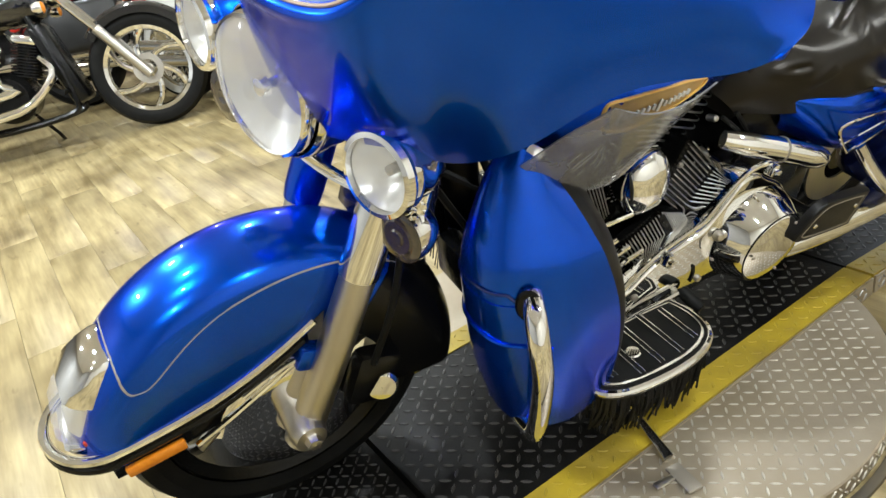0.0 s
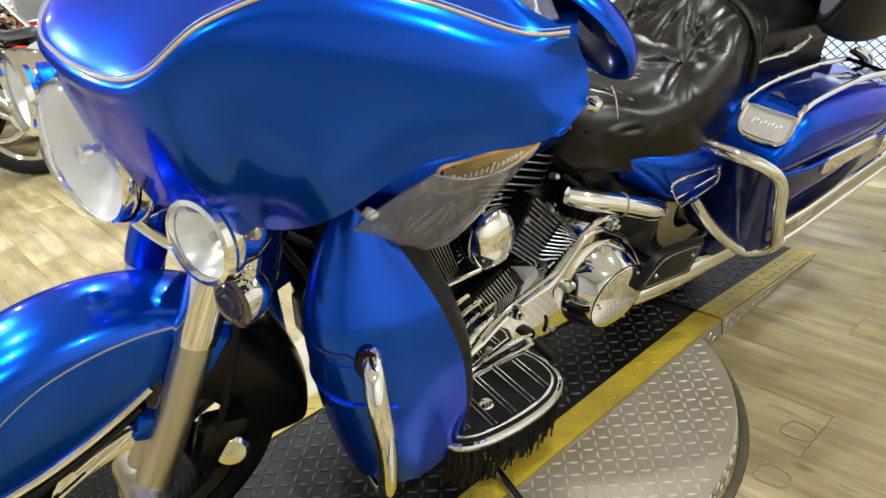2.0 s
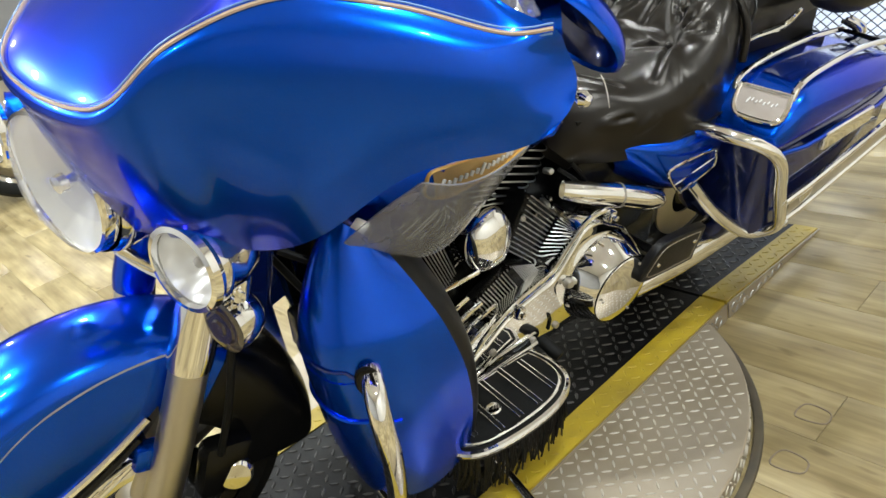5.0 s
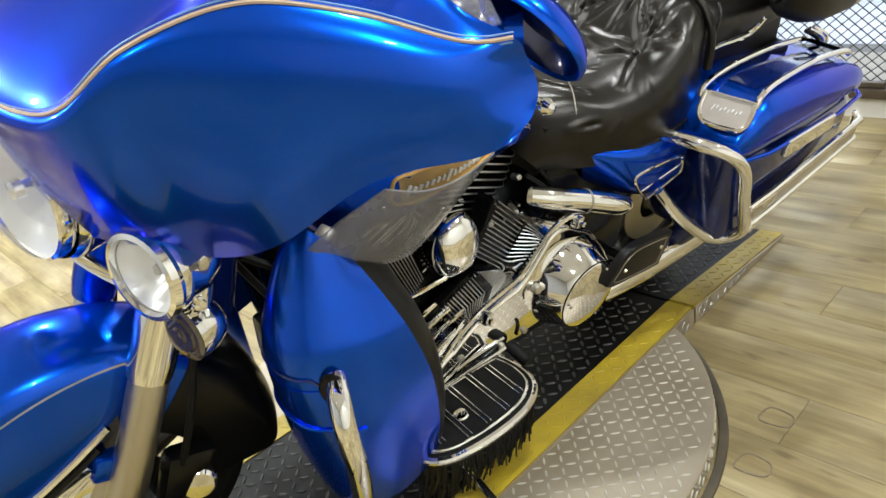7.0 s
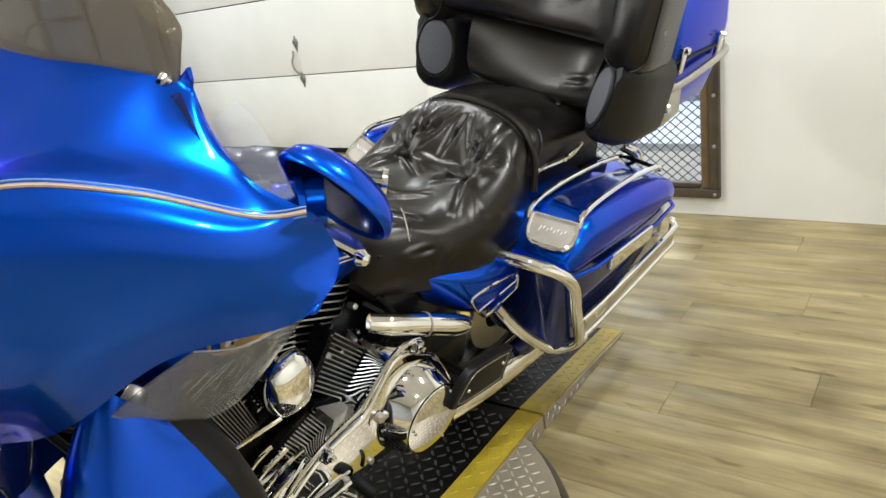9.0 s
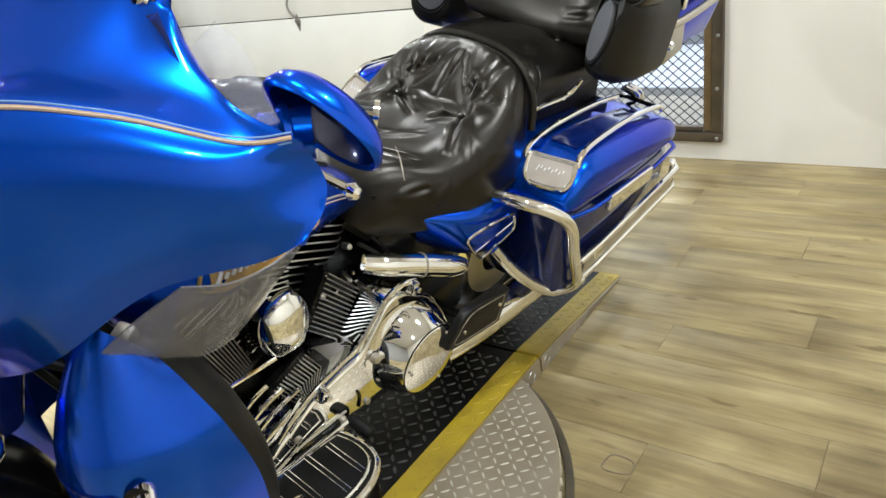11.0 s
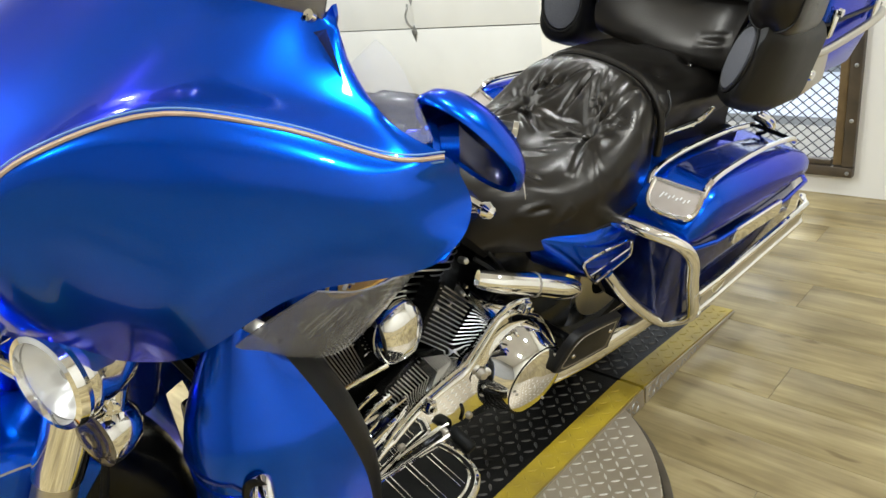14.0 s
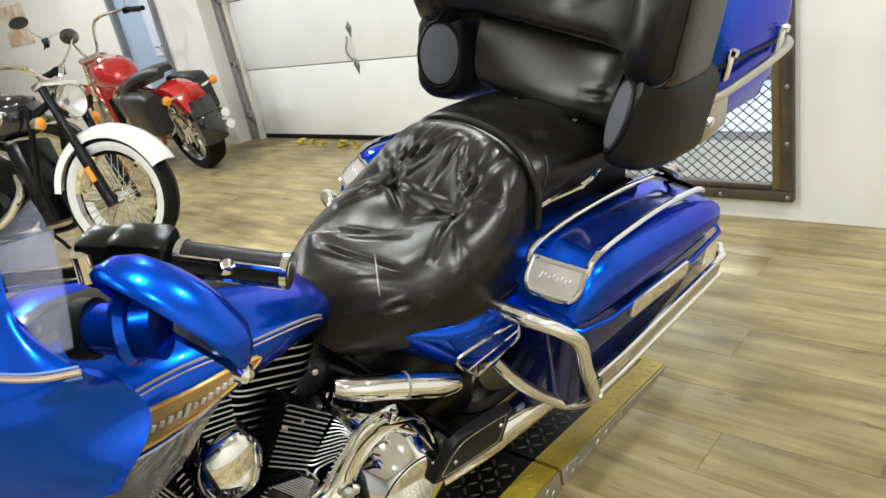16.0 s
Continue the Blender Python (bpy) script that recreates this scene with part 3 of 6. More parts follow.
def wheel(name, axle, r, w, parent, chrome_disc=0.0):
    rim = part(name, joined(lathe([(r - 0.105, -w * 0.3), (r - 0.085, -w * 0.42), (r - 0.07, -w * 0.36), (r - 0.07, w * 0.36), (r - 0.085, w * 0.42), (r - 0.105, w * 0.3), (r - 0.105, -w * 0.3)], aim(axle, (1, 0, 0)), 48),
                            lathe([(0.001, -0.08), (0.05, -0.08), (0.06, -0.04), (0.06, 0.04), (0.05, 0.08), (0.001, 0.08)], aim(axle, (1, 0, 0)), 24)), IRON, parent, "cast alloy wheel")
    for k, a in enumerate(np.linspace(0, 2 * math.pi, 10)[:-1]):
        part("spoke", tube([axle + Vector((0.03 * (-1) ** k, 0.05 * math.cos(a), 0.05 * math.sin(a))), axle + Vector((0.0, (r - 0.1) * math.cos(a + 0.15), (r - 0.1) * math.sin(a + 0.15)))], [0.018, 0.012], 8), STEEL, rim)
    prof = [(r - 0.075, -w * 0.4), (r - 0.05, -w * 0.5), (r - 0.022, -w * 0.46), (r - 0.006, -w * 0.3), (r, 0), (r - 0.006, w * 0.3), (r - 0.022, w * 0.46), (r - 0.05, w * 0.5), (r - 0.075, w * 0.4)]
    part("tyre", lathe(prof, aim(axle, (1, 0, 0)), 64), RUBBER, rim, "black road tyre")
    for s in (-1, 1):
        part("brake_disc", lathe([(0.075, s * 0.083), (0.145, s * 0.083), (0.145, s * 0.089), (0.075, s * 0.089), (0.075, s * 0.083)], aim(axle, (1, 0, 0)), 40), CHROME if chrome_disc else STEEL, rim)
    return rim


wheel("front_wheel", FA, 0.318, 0.13, bike)
part("disc_cover", lathe([(0.001, 0.1), (0.09, 0.0995), (0.132, 0.097), (0.144, 0.092), (0.146, 0.089), (0.14, 0.088), (0.001, 0.088)], aim(FA, (1, 0, 0)), 48), CHROME, bike, "polished chrome brake disc cover")
wheel("rear_wheel", RA, 0.318, 0.14, bike)


# front fender: a deep skirted section swept round the front axle; its lower edge follows the chrome rail
RAIL_Y = (-1.95, -1.84, -1.779, -1.73, -1.664, -1.6, -1.529, -1.47, -1.41, -1.2)
RAIL_Z = (.425, .42, .418, .422, .43, .443, .468, .495, .528, .66)


def rail_z(y):
    return float(np.interp(y, RAIL_Y, RAIL_Z))


def skirt(a):
    deg = math.degrees(a)
    if deg > 112:
        return 0.2
    r = 0.06
    while r < 0.30 and FA.z + r * math.sin(a) < rail_z(FA.y - r * math.cos(a)):
        r += 0.003
    return min(r, 0.30)


def fender_at(u, a, grow=0.0):
    """A point of the fender: u from -1 (far lower edge) over 0 (crown) to 1, a the angle up from the front."""
    r, hw, low, b = 0.374 + grow, 0.094 + grow, skirt(a), abs(u)
    if b < 0.6:
        k = b / 0.6 * math.pi / 2
        x, rr = hw * math.sin(k) ** 0.95, r - 0.052 * (1 - math.cos(k)) ** 1.15
    else:
        k = (b - 0.6) / 0.4
        x, rr = hw + 0.003 * math.sin(k * 3.1), r - 0.052 + (low - r + 0.052) * k
    return Vector((FA.x + math.copysign(x, u), FA.y - rr * math.cos(a), FA.z + rr * math.sin(a)))


def fender_section(a, grow=0.0):
    return [fender_at(-1 + k / 12, a, grow) for k in range(25)]


fender = part("front_fender", thick(loft([fender_section(radians(v)) for v in np.linspace(13, 131, 44)], False, False), -0.003), BLUE, bike, "metallic blue front fender with a grey pinstripe", 50)
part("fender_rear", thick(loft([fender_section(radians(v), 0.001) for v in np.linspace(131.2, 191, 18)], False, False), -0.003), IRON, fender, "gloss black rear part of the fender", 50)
half = [(.38, 134), (.42, 120), (.5, 102), (.585, 82), (.625, 65), (.645, 54), (.645, 47), (.62, 43.5), (.56, 42), (.46, 43), (.33, 45.5), (.17, 47.5), (0, 48)]
loop = cat([(u, a, 0) for u, a in half] + [(-u, a, 0) for u, a in reversed(half[:-1])], 6)
for grow, rad, mt, du, da in ((0.0012, 0.0026, GREYLINE, 1.0, 0), (0.0006, 0.0016, DEEP, 1.035, -1.0), (0.0004, 0.0022, BLUE, .86, 5.0)):
    part("pinstripe", tube([fender_at(q.x * du, radians(q.y + da), grow) for q in loop], rad, 6), mt, fender, "grey pinstripe" if mt is GREYLINE else "")
for s in (1, -1):
    x = FA.x + s * 0.099
    part("trim_rail", tube([(x, y, rail_z(y)) for y in np.linspace(-1.79, -1.405, 14)], 0.0075, 8), CHROME, fender, "chrome fender trim rail")
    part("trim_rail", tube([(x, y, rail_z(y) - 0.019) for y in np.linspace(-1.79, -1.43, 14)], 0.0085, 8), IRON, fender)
    part("trim_rail", tube([(x, -1.66, .352), (x, -1.6, .378), (x, -1.54, .408), (x, -1.445, .457)], 0.0062, 8, 3), CHROME, fender, "chrome lower trim rail")
    part("trim_rail", tube([(x + s * .004, -1.56, .425), (x + s * .004, -1.5, .45), (x + s * .006, -1.43, .465), (x + s * .01, -1.405, .48)], 0.005, 8, 3), CHROME, fender)
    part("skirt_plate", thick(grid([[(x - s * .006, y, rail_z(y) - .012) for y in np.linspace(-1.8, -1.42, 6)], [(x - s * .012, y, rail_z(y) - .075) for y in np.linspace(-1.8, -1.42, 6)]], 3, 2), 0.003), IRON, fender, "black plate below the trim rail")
    part("side_reflector", box((x + s * 0.006, -1.728, 0.376), (0.012, 0.105, 0.024), pose(0, 0, 0, 5), b=0.004), AMBER, fender, "amber side reflector")
    part("name_plate", joined(*[box((x - s * 0.0025, -1.62 + 0.014 * i, 0.49 + 0.0085 * i), (0.003, 0.009, 0.006 + 0.008 * (i % 4 == 0)), pose(0, 0, 0, 25)) for i in range(8)]), GREYLINE, fender)


def nose_ring(a, w, r0, r1, c=0.015):
    """A cross section of the tip lamp at the angle a: from radius r0 to r1, w wide."""
    a = radians(a)
    return [Vector((FA.x + 0.004 + x, FA.y - (r0 + (r1 - r0) * k) * math.cos(a), FA.z + (r0 + (r1 - r0) * k) * math.sin(a))) for x, k in
            ((-w, 0), (-w, .55), (-w + c * .4, .85), (-w + c, 1), (0, 1.03), (w - c, 1), (w - c * .4, .85), (w, .55), (w, 0))]


tip = part("fender_tip_lamp", loft([nose_ring(*q) for q in ((47, .046, .366, .372), (45.5, .052, .362, .385), (42, .057, .358, .396), (37, .061, .354, .404), (32.5, .063, .35, .408), (32, .062, .35, .404))]), CHROME, fender, "chrome fender tip lamp housing", 40)
part("lamp_lens", loft([nose_ring(*q) for q in ((31.8, .059, .352, .400), (29, .06, .35, .406), (24, .06, .346, .409), (20.5, .058, .343, .406), (18.8, .055, .34, .398), (18.2, .05, .34, .386))]), LENS, tip, "clear tip lamp lens", 40)
part("reflector", loft([nose_ring(*q) for q in ((31.5, .054, .348, .386), (27, .055, .345, .39), (22, .053, .342, .388), (19.5, .05, .34, .376))]), REFLECTOR, tip)
part("lamp_base", loft([nose_ring(*q) for q in ((18.2, .061, .335, .39), (17, .064, .33, .394), (15.5, .064, .325, .388), (14.8, .06, .322, .38))]), CHROME, tip, "", 40)
for k, z in ((0, 0.0), (1, -0.021)):
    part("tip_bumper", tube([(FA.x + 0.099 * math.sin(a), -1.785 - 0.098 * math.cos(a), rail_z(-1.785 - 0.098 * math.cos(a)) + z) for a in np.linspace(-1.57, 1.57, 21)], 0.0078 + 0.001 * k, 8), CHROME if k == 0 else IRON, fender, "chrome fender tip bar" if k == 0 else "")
part("fender_apron", thick(grid([[(FA.x + 0.092 * math.sin(a), -1.785 - 0.09 * math.cos(a), z) for a in np.linspace(-1.5, 1.5, 9)] for z in (0.424, 0.41, 0.395)], 3, 2), 0.003), CHROME, fender, "chrome tip apron")
for s in (1, -1):
    part("red_reflector", box((FA.x + s * 0.074, -1.80, 0.435), (0.05, 0.012, 0.018), pose(0, 0, 0, 0, 0, s * 55), b=0.004), REDLENS, fender)

# fork
for s in (1, -1):
    leg = part("fork_leg", tube([(FA.x + s * 0.125, FA.y - 0.01, FA.z - 0.05), (FA.x + s * 0.125, FA.y + 0.09, FA.z + 0.16), (FA.x + s * 0.125, FA.y + 0.165, FA.z + 0.33)], [0.034, 0.033, 0.032], 20), STEEL, bike, "brushed aluminium fork slider")
    part("fork_cover", tube([(FA.x + s * 0.125, FA.y + 0.155, FA.z + 0.31), (FA.x + s * 0.125, FA.y + 0.165, FA.z + 0.335), (FA.x + s * 0.125, FA.y + 0.265, FA.z + 0.56)], [0.036, 0.038, 0.037], 20), CHROME if s > 0 else BLUE, leg, "chrome upper fork cover")
    part("axle_boss", joined(lathe([(0.001, 0.05), (0.03, 0.048), (0.036, 0.03), (0.036, -0.03), (0.001, -0.03)], aim(Vector((FA.x + s * 0.125, FA.y, FA.z)), (s, 0, 0)), 18),
                             lathe([(0.001, 0.066), (0.014, 0.064), (0.016, 0.05), (0.016, 0.0)], aim(Vector((FA.x + s * 0.125, FA.y, FA.z)), (s, 0, 0)), 6)), STEEL, leg)
    part("fender_bracket", box((FA.x + s * 0.105, FA.y + 0.045, FA.z + 0.145), (0.035, 0.05, 0.05), pose(0, 0, 0, -25), b=0.008), BLUE, leg, "blue fender bracket")
    part("bracket_nub", lathe([(0.001, 0.02), (0.014, 0.018), (0.018, 0.0), (0.018, -0.05)], aim(Vector((FA.x + s * 0.13, FA.y + 0.075, FA.z + 0.09)), (s * 0.8, -0.4, 0.3)), 12), STEEL, leg)
    part("caliper", box((FA.x + s * 0.115, FA.y + 0.155, FA.z + 0.03), (0.05, 0.1, 0.13), pose(0, 0, 0, -20), b=0.02), IRON, leg, "black brake caliper")
    cap = part("caliper_cover", lathe([(0.001, 0.012), (0.028, 0.012), (0.034, 0.006), (0.036, -0.006), (0.03, -0.02)], aim(Vector((FA.x + s * 0.135, FA.y + 0.165, FA.z + 0.01)), (s, -0.35, 0.25)), 28), CHROME, leg, "chrome round caliper cover")
    part("brake_hose", tube([(FA.x + s * 0.15, FA.y + 0.15, FA.z + 0.1), (FA.x + s * 0.17, FA.y + 0.2, FA.z + 0.28), (FA.x + s * 0.12, FA.y + 0.27, FA.z + 0.5)], 0.007, 8, 5), RUBBER, leg)

# the wide fork-mounted fairing: its stripe line, its lower lip and its upper lip, from the far wing to the near one
STRIPE = [(-.404, -1.107, 1.119), (-.265, -1.228, 1.149), (-.145, -1.308, 1.14), (-.027, -1.375, 1.118), (.084, -1.378, 1.113), (.189, -1.354, 1.119),
          (.255, -1.324, 1.143), (.294, -1.258, 1.201), (.342, -1.153, 1.235), (.409, -1.058, 1.222), (.483, -.972, 1.192), (.518, -.929, 1.195)]
LIP = [(-.39, -1.03, 1.01), (-.28, -1.15, .95), (-.18, -1.25, .91), (-.08, -1.325, .875), (.03, -1.33, .86), (.13, -1.305, .88),
       (.22, -1.259, .896), (.262, -1.20, .876), (.357, -1.157, .935), (.439, -1.069, 1.03), (.512, -.973, 1.059), (.542, -.944, 1.084)]
TOP = [(-.23, -.95, 1.27), (-.17, -1.0, 1.29), (-.1, -1.045, 1.3), (-.03, -1.06, 1.305), (.047, -1.052, 1.307), (.121, -1.045, 1.306),
       (.19, -1.018, 1.3), (.24, -.985, 1.297), (.275, -.96, 1.292), (.3, -.942, 1.288), (.318, -.935, 1.29), (.333, -.935, 1.302)]
SWELL = (.02, .03, .025, .012, .01, .016, .024, .03, .034, .03, .02, 0)     # how far the face stands out between lip and stripe
DIP = (.01, .006, .0, -.006, -.006, -.004, .0, .006, .012, .014, .012, 0)       # how far the upper surface sags


def between(a, b, k):
    return tuple(p + (q - p) * k for p, q in zip(a, b))


def face_row(f, swell):
    row = []
    for lo, st, w in zip(LIP, STRIPE, SWELL):
        q = between(lo, st, f)
        out = Vector((q[0] - MID, -0.42 if abs(q[0] - MID) > 0.1 else -1.0, 0)).normalized()
        row.append((q[0] + out.x * w * swell, q[1] + out.y * w * swell, q[2]))
    return row


def upper_row(f):
    return [(q[0], q[1], q[2] - d * math.sin(math.pi * f)) for q, d in ((between(st, to, f), d) for st, to, d in zip(STRIPE, TOP, DIP))]


MIR = [list(LIP), face_row(.3, .75), face_row(.6, 1.0), face_row(.85, .85), list(STRIPE), upper_row(.35), upper_row(.7), list(TOP)]
for row, end in ((1, (.543, -.915, 1.108)), (2, (.527, -.893, 1.13)), (3, (.518, -.905, 1.165)), (5, (.45, -.948, 1.213)), (6, (.36, -.93, 1.24))):
    MIR[row][-1] = end
fairing = part("fairing", thick(grid(MIR, 7, 7), 0.006), BLUE, bike, "metallic blue batwing fairing with a gold pinstripe", 60)
for off, rad, mt, lab in ((0.0, 0.0028, GOLD, "gold pinstripe"), (-0.0055, 0.0014, PALE, "pale blue pinstripe"), (0.0055, 0.0012, PALE, "pale blue pinstripe")):
    line = cat(MIR[4], 8)
    part("pinstripe", tube([p + Vector((0, -0.0015, off)) + Vector((p.x - MID, 0, 0)).normalized() * 0.001 for p in line], rad, 6), mt, fairing, lab)
inner = [[(MID + (x - MID) * 0.9, min(y + 0.035, -.955), z - 0.016) for x, y, z in row] for row in MIR]
part("inner_fairing", thick(grid(inner, 3, 3), 0.004), PLASTIC, fairing, "black inner fairing")
screen = [[(MID + (x - MID) * k, y + d * (1 + 2 * c), z + h * (1 + 3.2 * c)) for x, y, z, c in [(*q, max(0.0, 1 - ((q[0] - MID) / 0.27) ** 2)) for q in MIR[7][1:-1]]] for k, d, h in ((1.0, -0.006, -0.02), (1.01, 0.002, 0.03), (0.97, 0.012, 0.055), (0.82, 0.02, 0.072))]
part("windscreen", thick(grid(screen, 4, 4), 0.004), TINT, fairing, "brown tinted windscreen")
for x, y, z in ((-0.10, -1.066, 1.289), (0.12, -1.068, 1.292), (0.305, -.945, 1.284)):
    part("screen_screw", lathe([(0.001, 0.006), (0.007, 0.005), (0.009, 0)], aim((x, y, z), (x * 0.8, -1, 0.6)), 12), CHROME, fairing)
for s in (1, -1):
    wing = thick(grid([[(.345, -.925, 1.235), (.38, -.935, 1.222), (.43, -.942, 1.212), (.49, -.945, 1.2)], [(.352, -.89, 1.262), (.395, -.893, 1.25), (.44, -.905, 1.228), (.495, -.925, 1.203)]], 4, 3), 0.003)
    part("wind_wing", wing if s > 0 else mirrored(wing), CLEAR, fairing, "small clear acrylic wind wing")

# head lamp and the lamp bar
hl = Vector((-0.012, -1.375, 0.925))
hway = Vector((0.3, -1, 0.1))
lampset = part("head_lamp", lathe([(0.126, -0.052), (0.127, -0.034), (0.124, -0.02), (0.119, -0.014), (0.114, -0.03)], aim(hl, hway), 56), CHROME, bike, "chrome head lamp nacelle ring")
part("nacelle_cup", lathe([(0.12, -0.045), (0.124, -0.06), (0.126, -0.09), (0.118, -0.15)], aim(hl, hway), 48), BLUE, lampset, "blue nacelle behind the lamp ring", 60)
# the gap's shade is a black band set between the two rings
part("lamp_gap_shade", lathe([(0.118, -0.018), (0.113, -0.03), (0.112, -0.012)], aim(hl, hway), 48), RUBBER, lampset, "black band for the shade in the gap inside the nacelle ring")
part("trim_ring", lathe([(0.1145, -0.02), (0.1145, 0.0), (0.112, 0.008), (0.107, 0.01), (0.1045, 0.004), (0.1045, -0.008)], aim(hl, hway), 56), CHROME, lampset, "chrome trim ring")
part("lens", lathe([(0.001, 0.04), (0.03, 0.038), (0.06, 0.032), (0.088, 0.02), (0.1055, 0.007), (0.1055, -0.002)], aim(hl, hway), 48), LENS, lampset, "clear fluted glass lens")
part("reflector", lathe([(0.03, -0.045), (0.07, -0.025), (0.1045, 0.001)], aim(hl, hway), 40), REFLECTOR, lampset)
part("bulb", lathe([(0.001, 0.0), (0.008, -0.004), (0.01, -0.03), (0.012, -0.05)], aim(hl, hway), 12), CHROME, lampset)
part("bulb_shield", lathe([(0.001, 0.008), (0.014, 0.006), (0.018, -0.006)], aim(hl, hway), 18), CHROME, lampset)
for s in (1, -1):
    c = Vector((MID + 0.175, -1.29, 0.862)) if s > 0 else Vector((-0.19, -1.41, 0.96))
    pway = (0.33, -0.93, 0.15) if s > 0 else (0.14, -1.0, 0.1)
    pl = part("passing_lamp", lathe([(0.064, 0.0), (0.067, -0.012), (0.066, -0.02), (0.063, -0.024), (0.06, -0.05), (0.05, -0.085), (0.03, -0.105), (0.001, -0.112)], aim(c, pway), 40), CHROME, bike, "chrome passing lamp")
    part("trim_ring", lathe([(0.066, -0.006), (0.069, 0.002), (0.066, 0.012), (0.058, 0.014), (0.056, 0.006)], aim(c, pway), 40), CHROME, pl)
    part("lens", lathe([(0.001, 0.02), (0.025, 0.018), (0.045, 0.013), (0.058, 0.005), (0.058, 0.0)], aim(c, pway), 32), LENS, pl)
    part("reflector", lathe([(0.012, -0.05), (0.04, -0.03), (0.057, 0.002)], aim(c, pway), 32), REFLECTOR, pl)
    part("bulb", lathe([(0.001, 0.0), (0.008, -0.003), (0.009, -0.03)], aim(c + Vector((0, 0.01, 0)), pway), 12), GREYLINE, pl)
    t = Vector((MID + 0.175, -1.27, 0.735)) if s > 0 else Vector((-0.165, -1.40, 0.845))
    ts = part("turn_signal", lathe([(0.048, 0.0), (0.049, -0.012), (0.046, -0.03), (0.037, -0.052), (0.02, -0.066), (0.001, -0.07)], aim(t, (0.3, -1, 0.1)), 28), CHROME, bike, "chrome turn signal with a smoked lens")
    part("lens", lathe([(0.001, 0.008), (0.012, 0.009), (0.015, 0.006), (0.028, 0.006), (0.031, 0.003), (0.041, 0.002), (0.047, 0.0)], aim(t, (0.3, -1, 0.1)), 28), SMOKE, ts)
    part("stem", tube([t + Vector((0, 0.035, 0.03)), t + Vector((0, 0.045, 0.075))], [0.014, 0.018], 12), CHROME, ts)
    part("clamp_bolt", lathe([(0.001, 0.008), (0.009, 0.007), (0.011, 0)], aim(t + Vector((s * 0.016, 0.03, 0.055)), (s, 0, 0)), 10), CHROME, ts)
part("lamp_bar", tube([(-0.165, -1.36, 0.91), (-0.1, -1.36, 0.86), (MID - .02, -1.34, 0.81), (MID + 0.1, -1.29, 0.79), (MID + 0.17, -1.235, 0.81)], 0.012, 10, 6, flat=0.6), CHROME, bike, "chrome lamp bar")
part("fork_shroud", moved(loft([[Vector((x, y, 0)) for x, y in rounded(0.2, 0.12, 0.03)], [Vector((x * 0.9, y + 0.06, 0.2)) for x, y in rounded(0.2, 0.12, 0.03)]]), Matrix.Translation((0, -1.2, 0.62))), DEEP, bike, "dark blue fork shroud", 50)

# leg-shield fairings with the engine guard, left and right
SHIELD = [[(.16, -1.07, .262), (.235, -1.108, .243), (.325, -1.09, .238), (.37, -1.015, .246), (.37, -.918, .276)],
          [(.135, -1.085, .38), (.215, -1.135, .37), (.315, -1.12, .365), (.37, -1.03, .37), (.372, -.908, .39)],
          [(.135, -1.092, .51), (.21, -1.15, .51), (.31, -1.138, .51), (.366, -1.04, .515), (.366, -.92, .52)],
          [(.143, -1.09, .62), (.20, -1.152, .625), (.29, -1.14, .63), (.34, -1.045, .635), (.342, -.945, .625)],
          [(.152, -1.083, .70), (.196, -1.13, .705), (.262, -1.115, .705), (.306, -1.045, .695), (.31, -.962, .68)],
          [(.162, -1.07, .77), (.192, -1.092, .777), (.236, -1.078, .77), (.27, -1.035, .75), (.275, -.978, .725)],
          [(.18, -1.04, .82), (.195, -1.05, .825), (.215, -1.045, .82), (.235, -1.02, .795), (.24, -.995, .765)]]
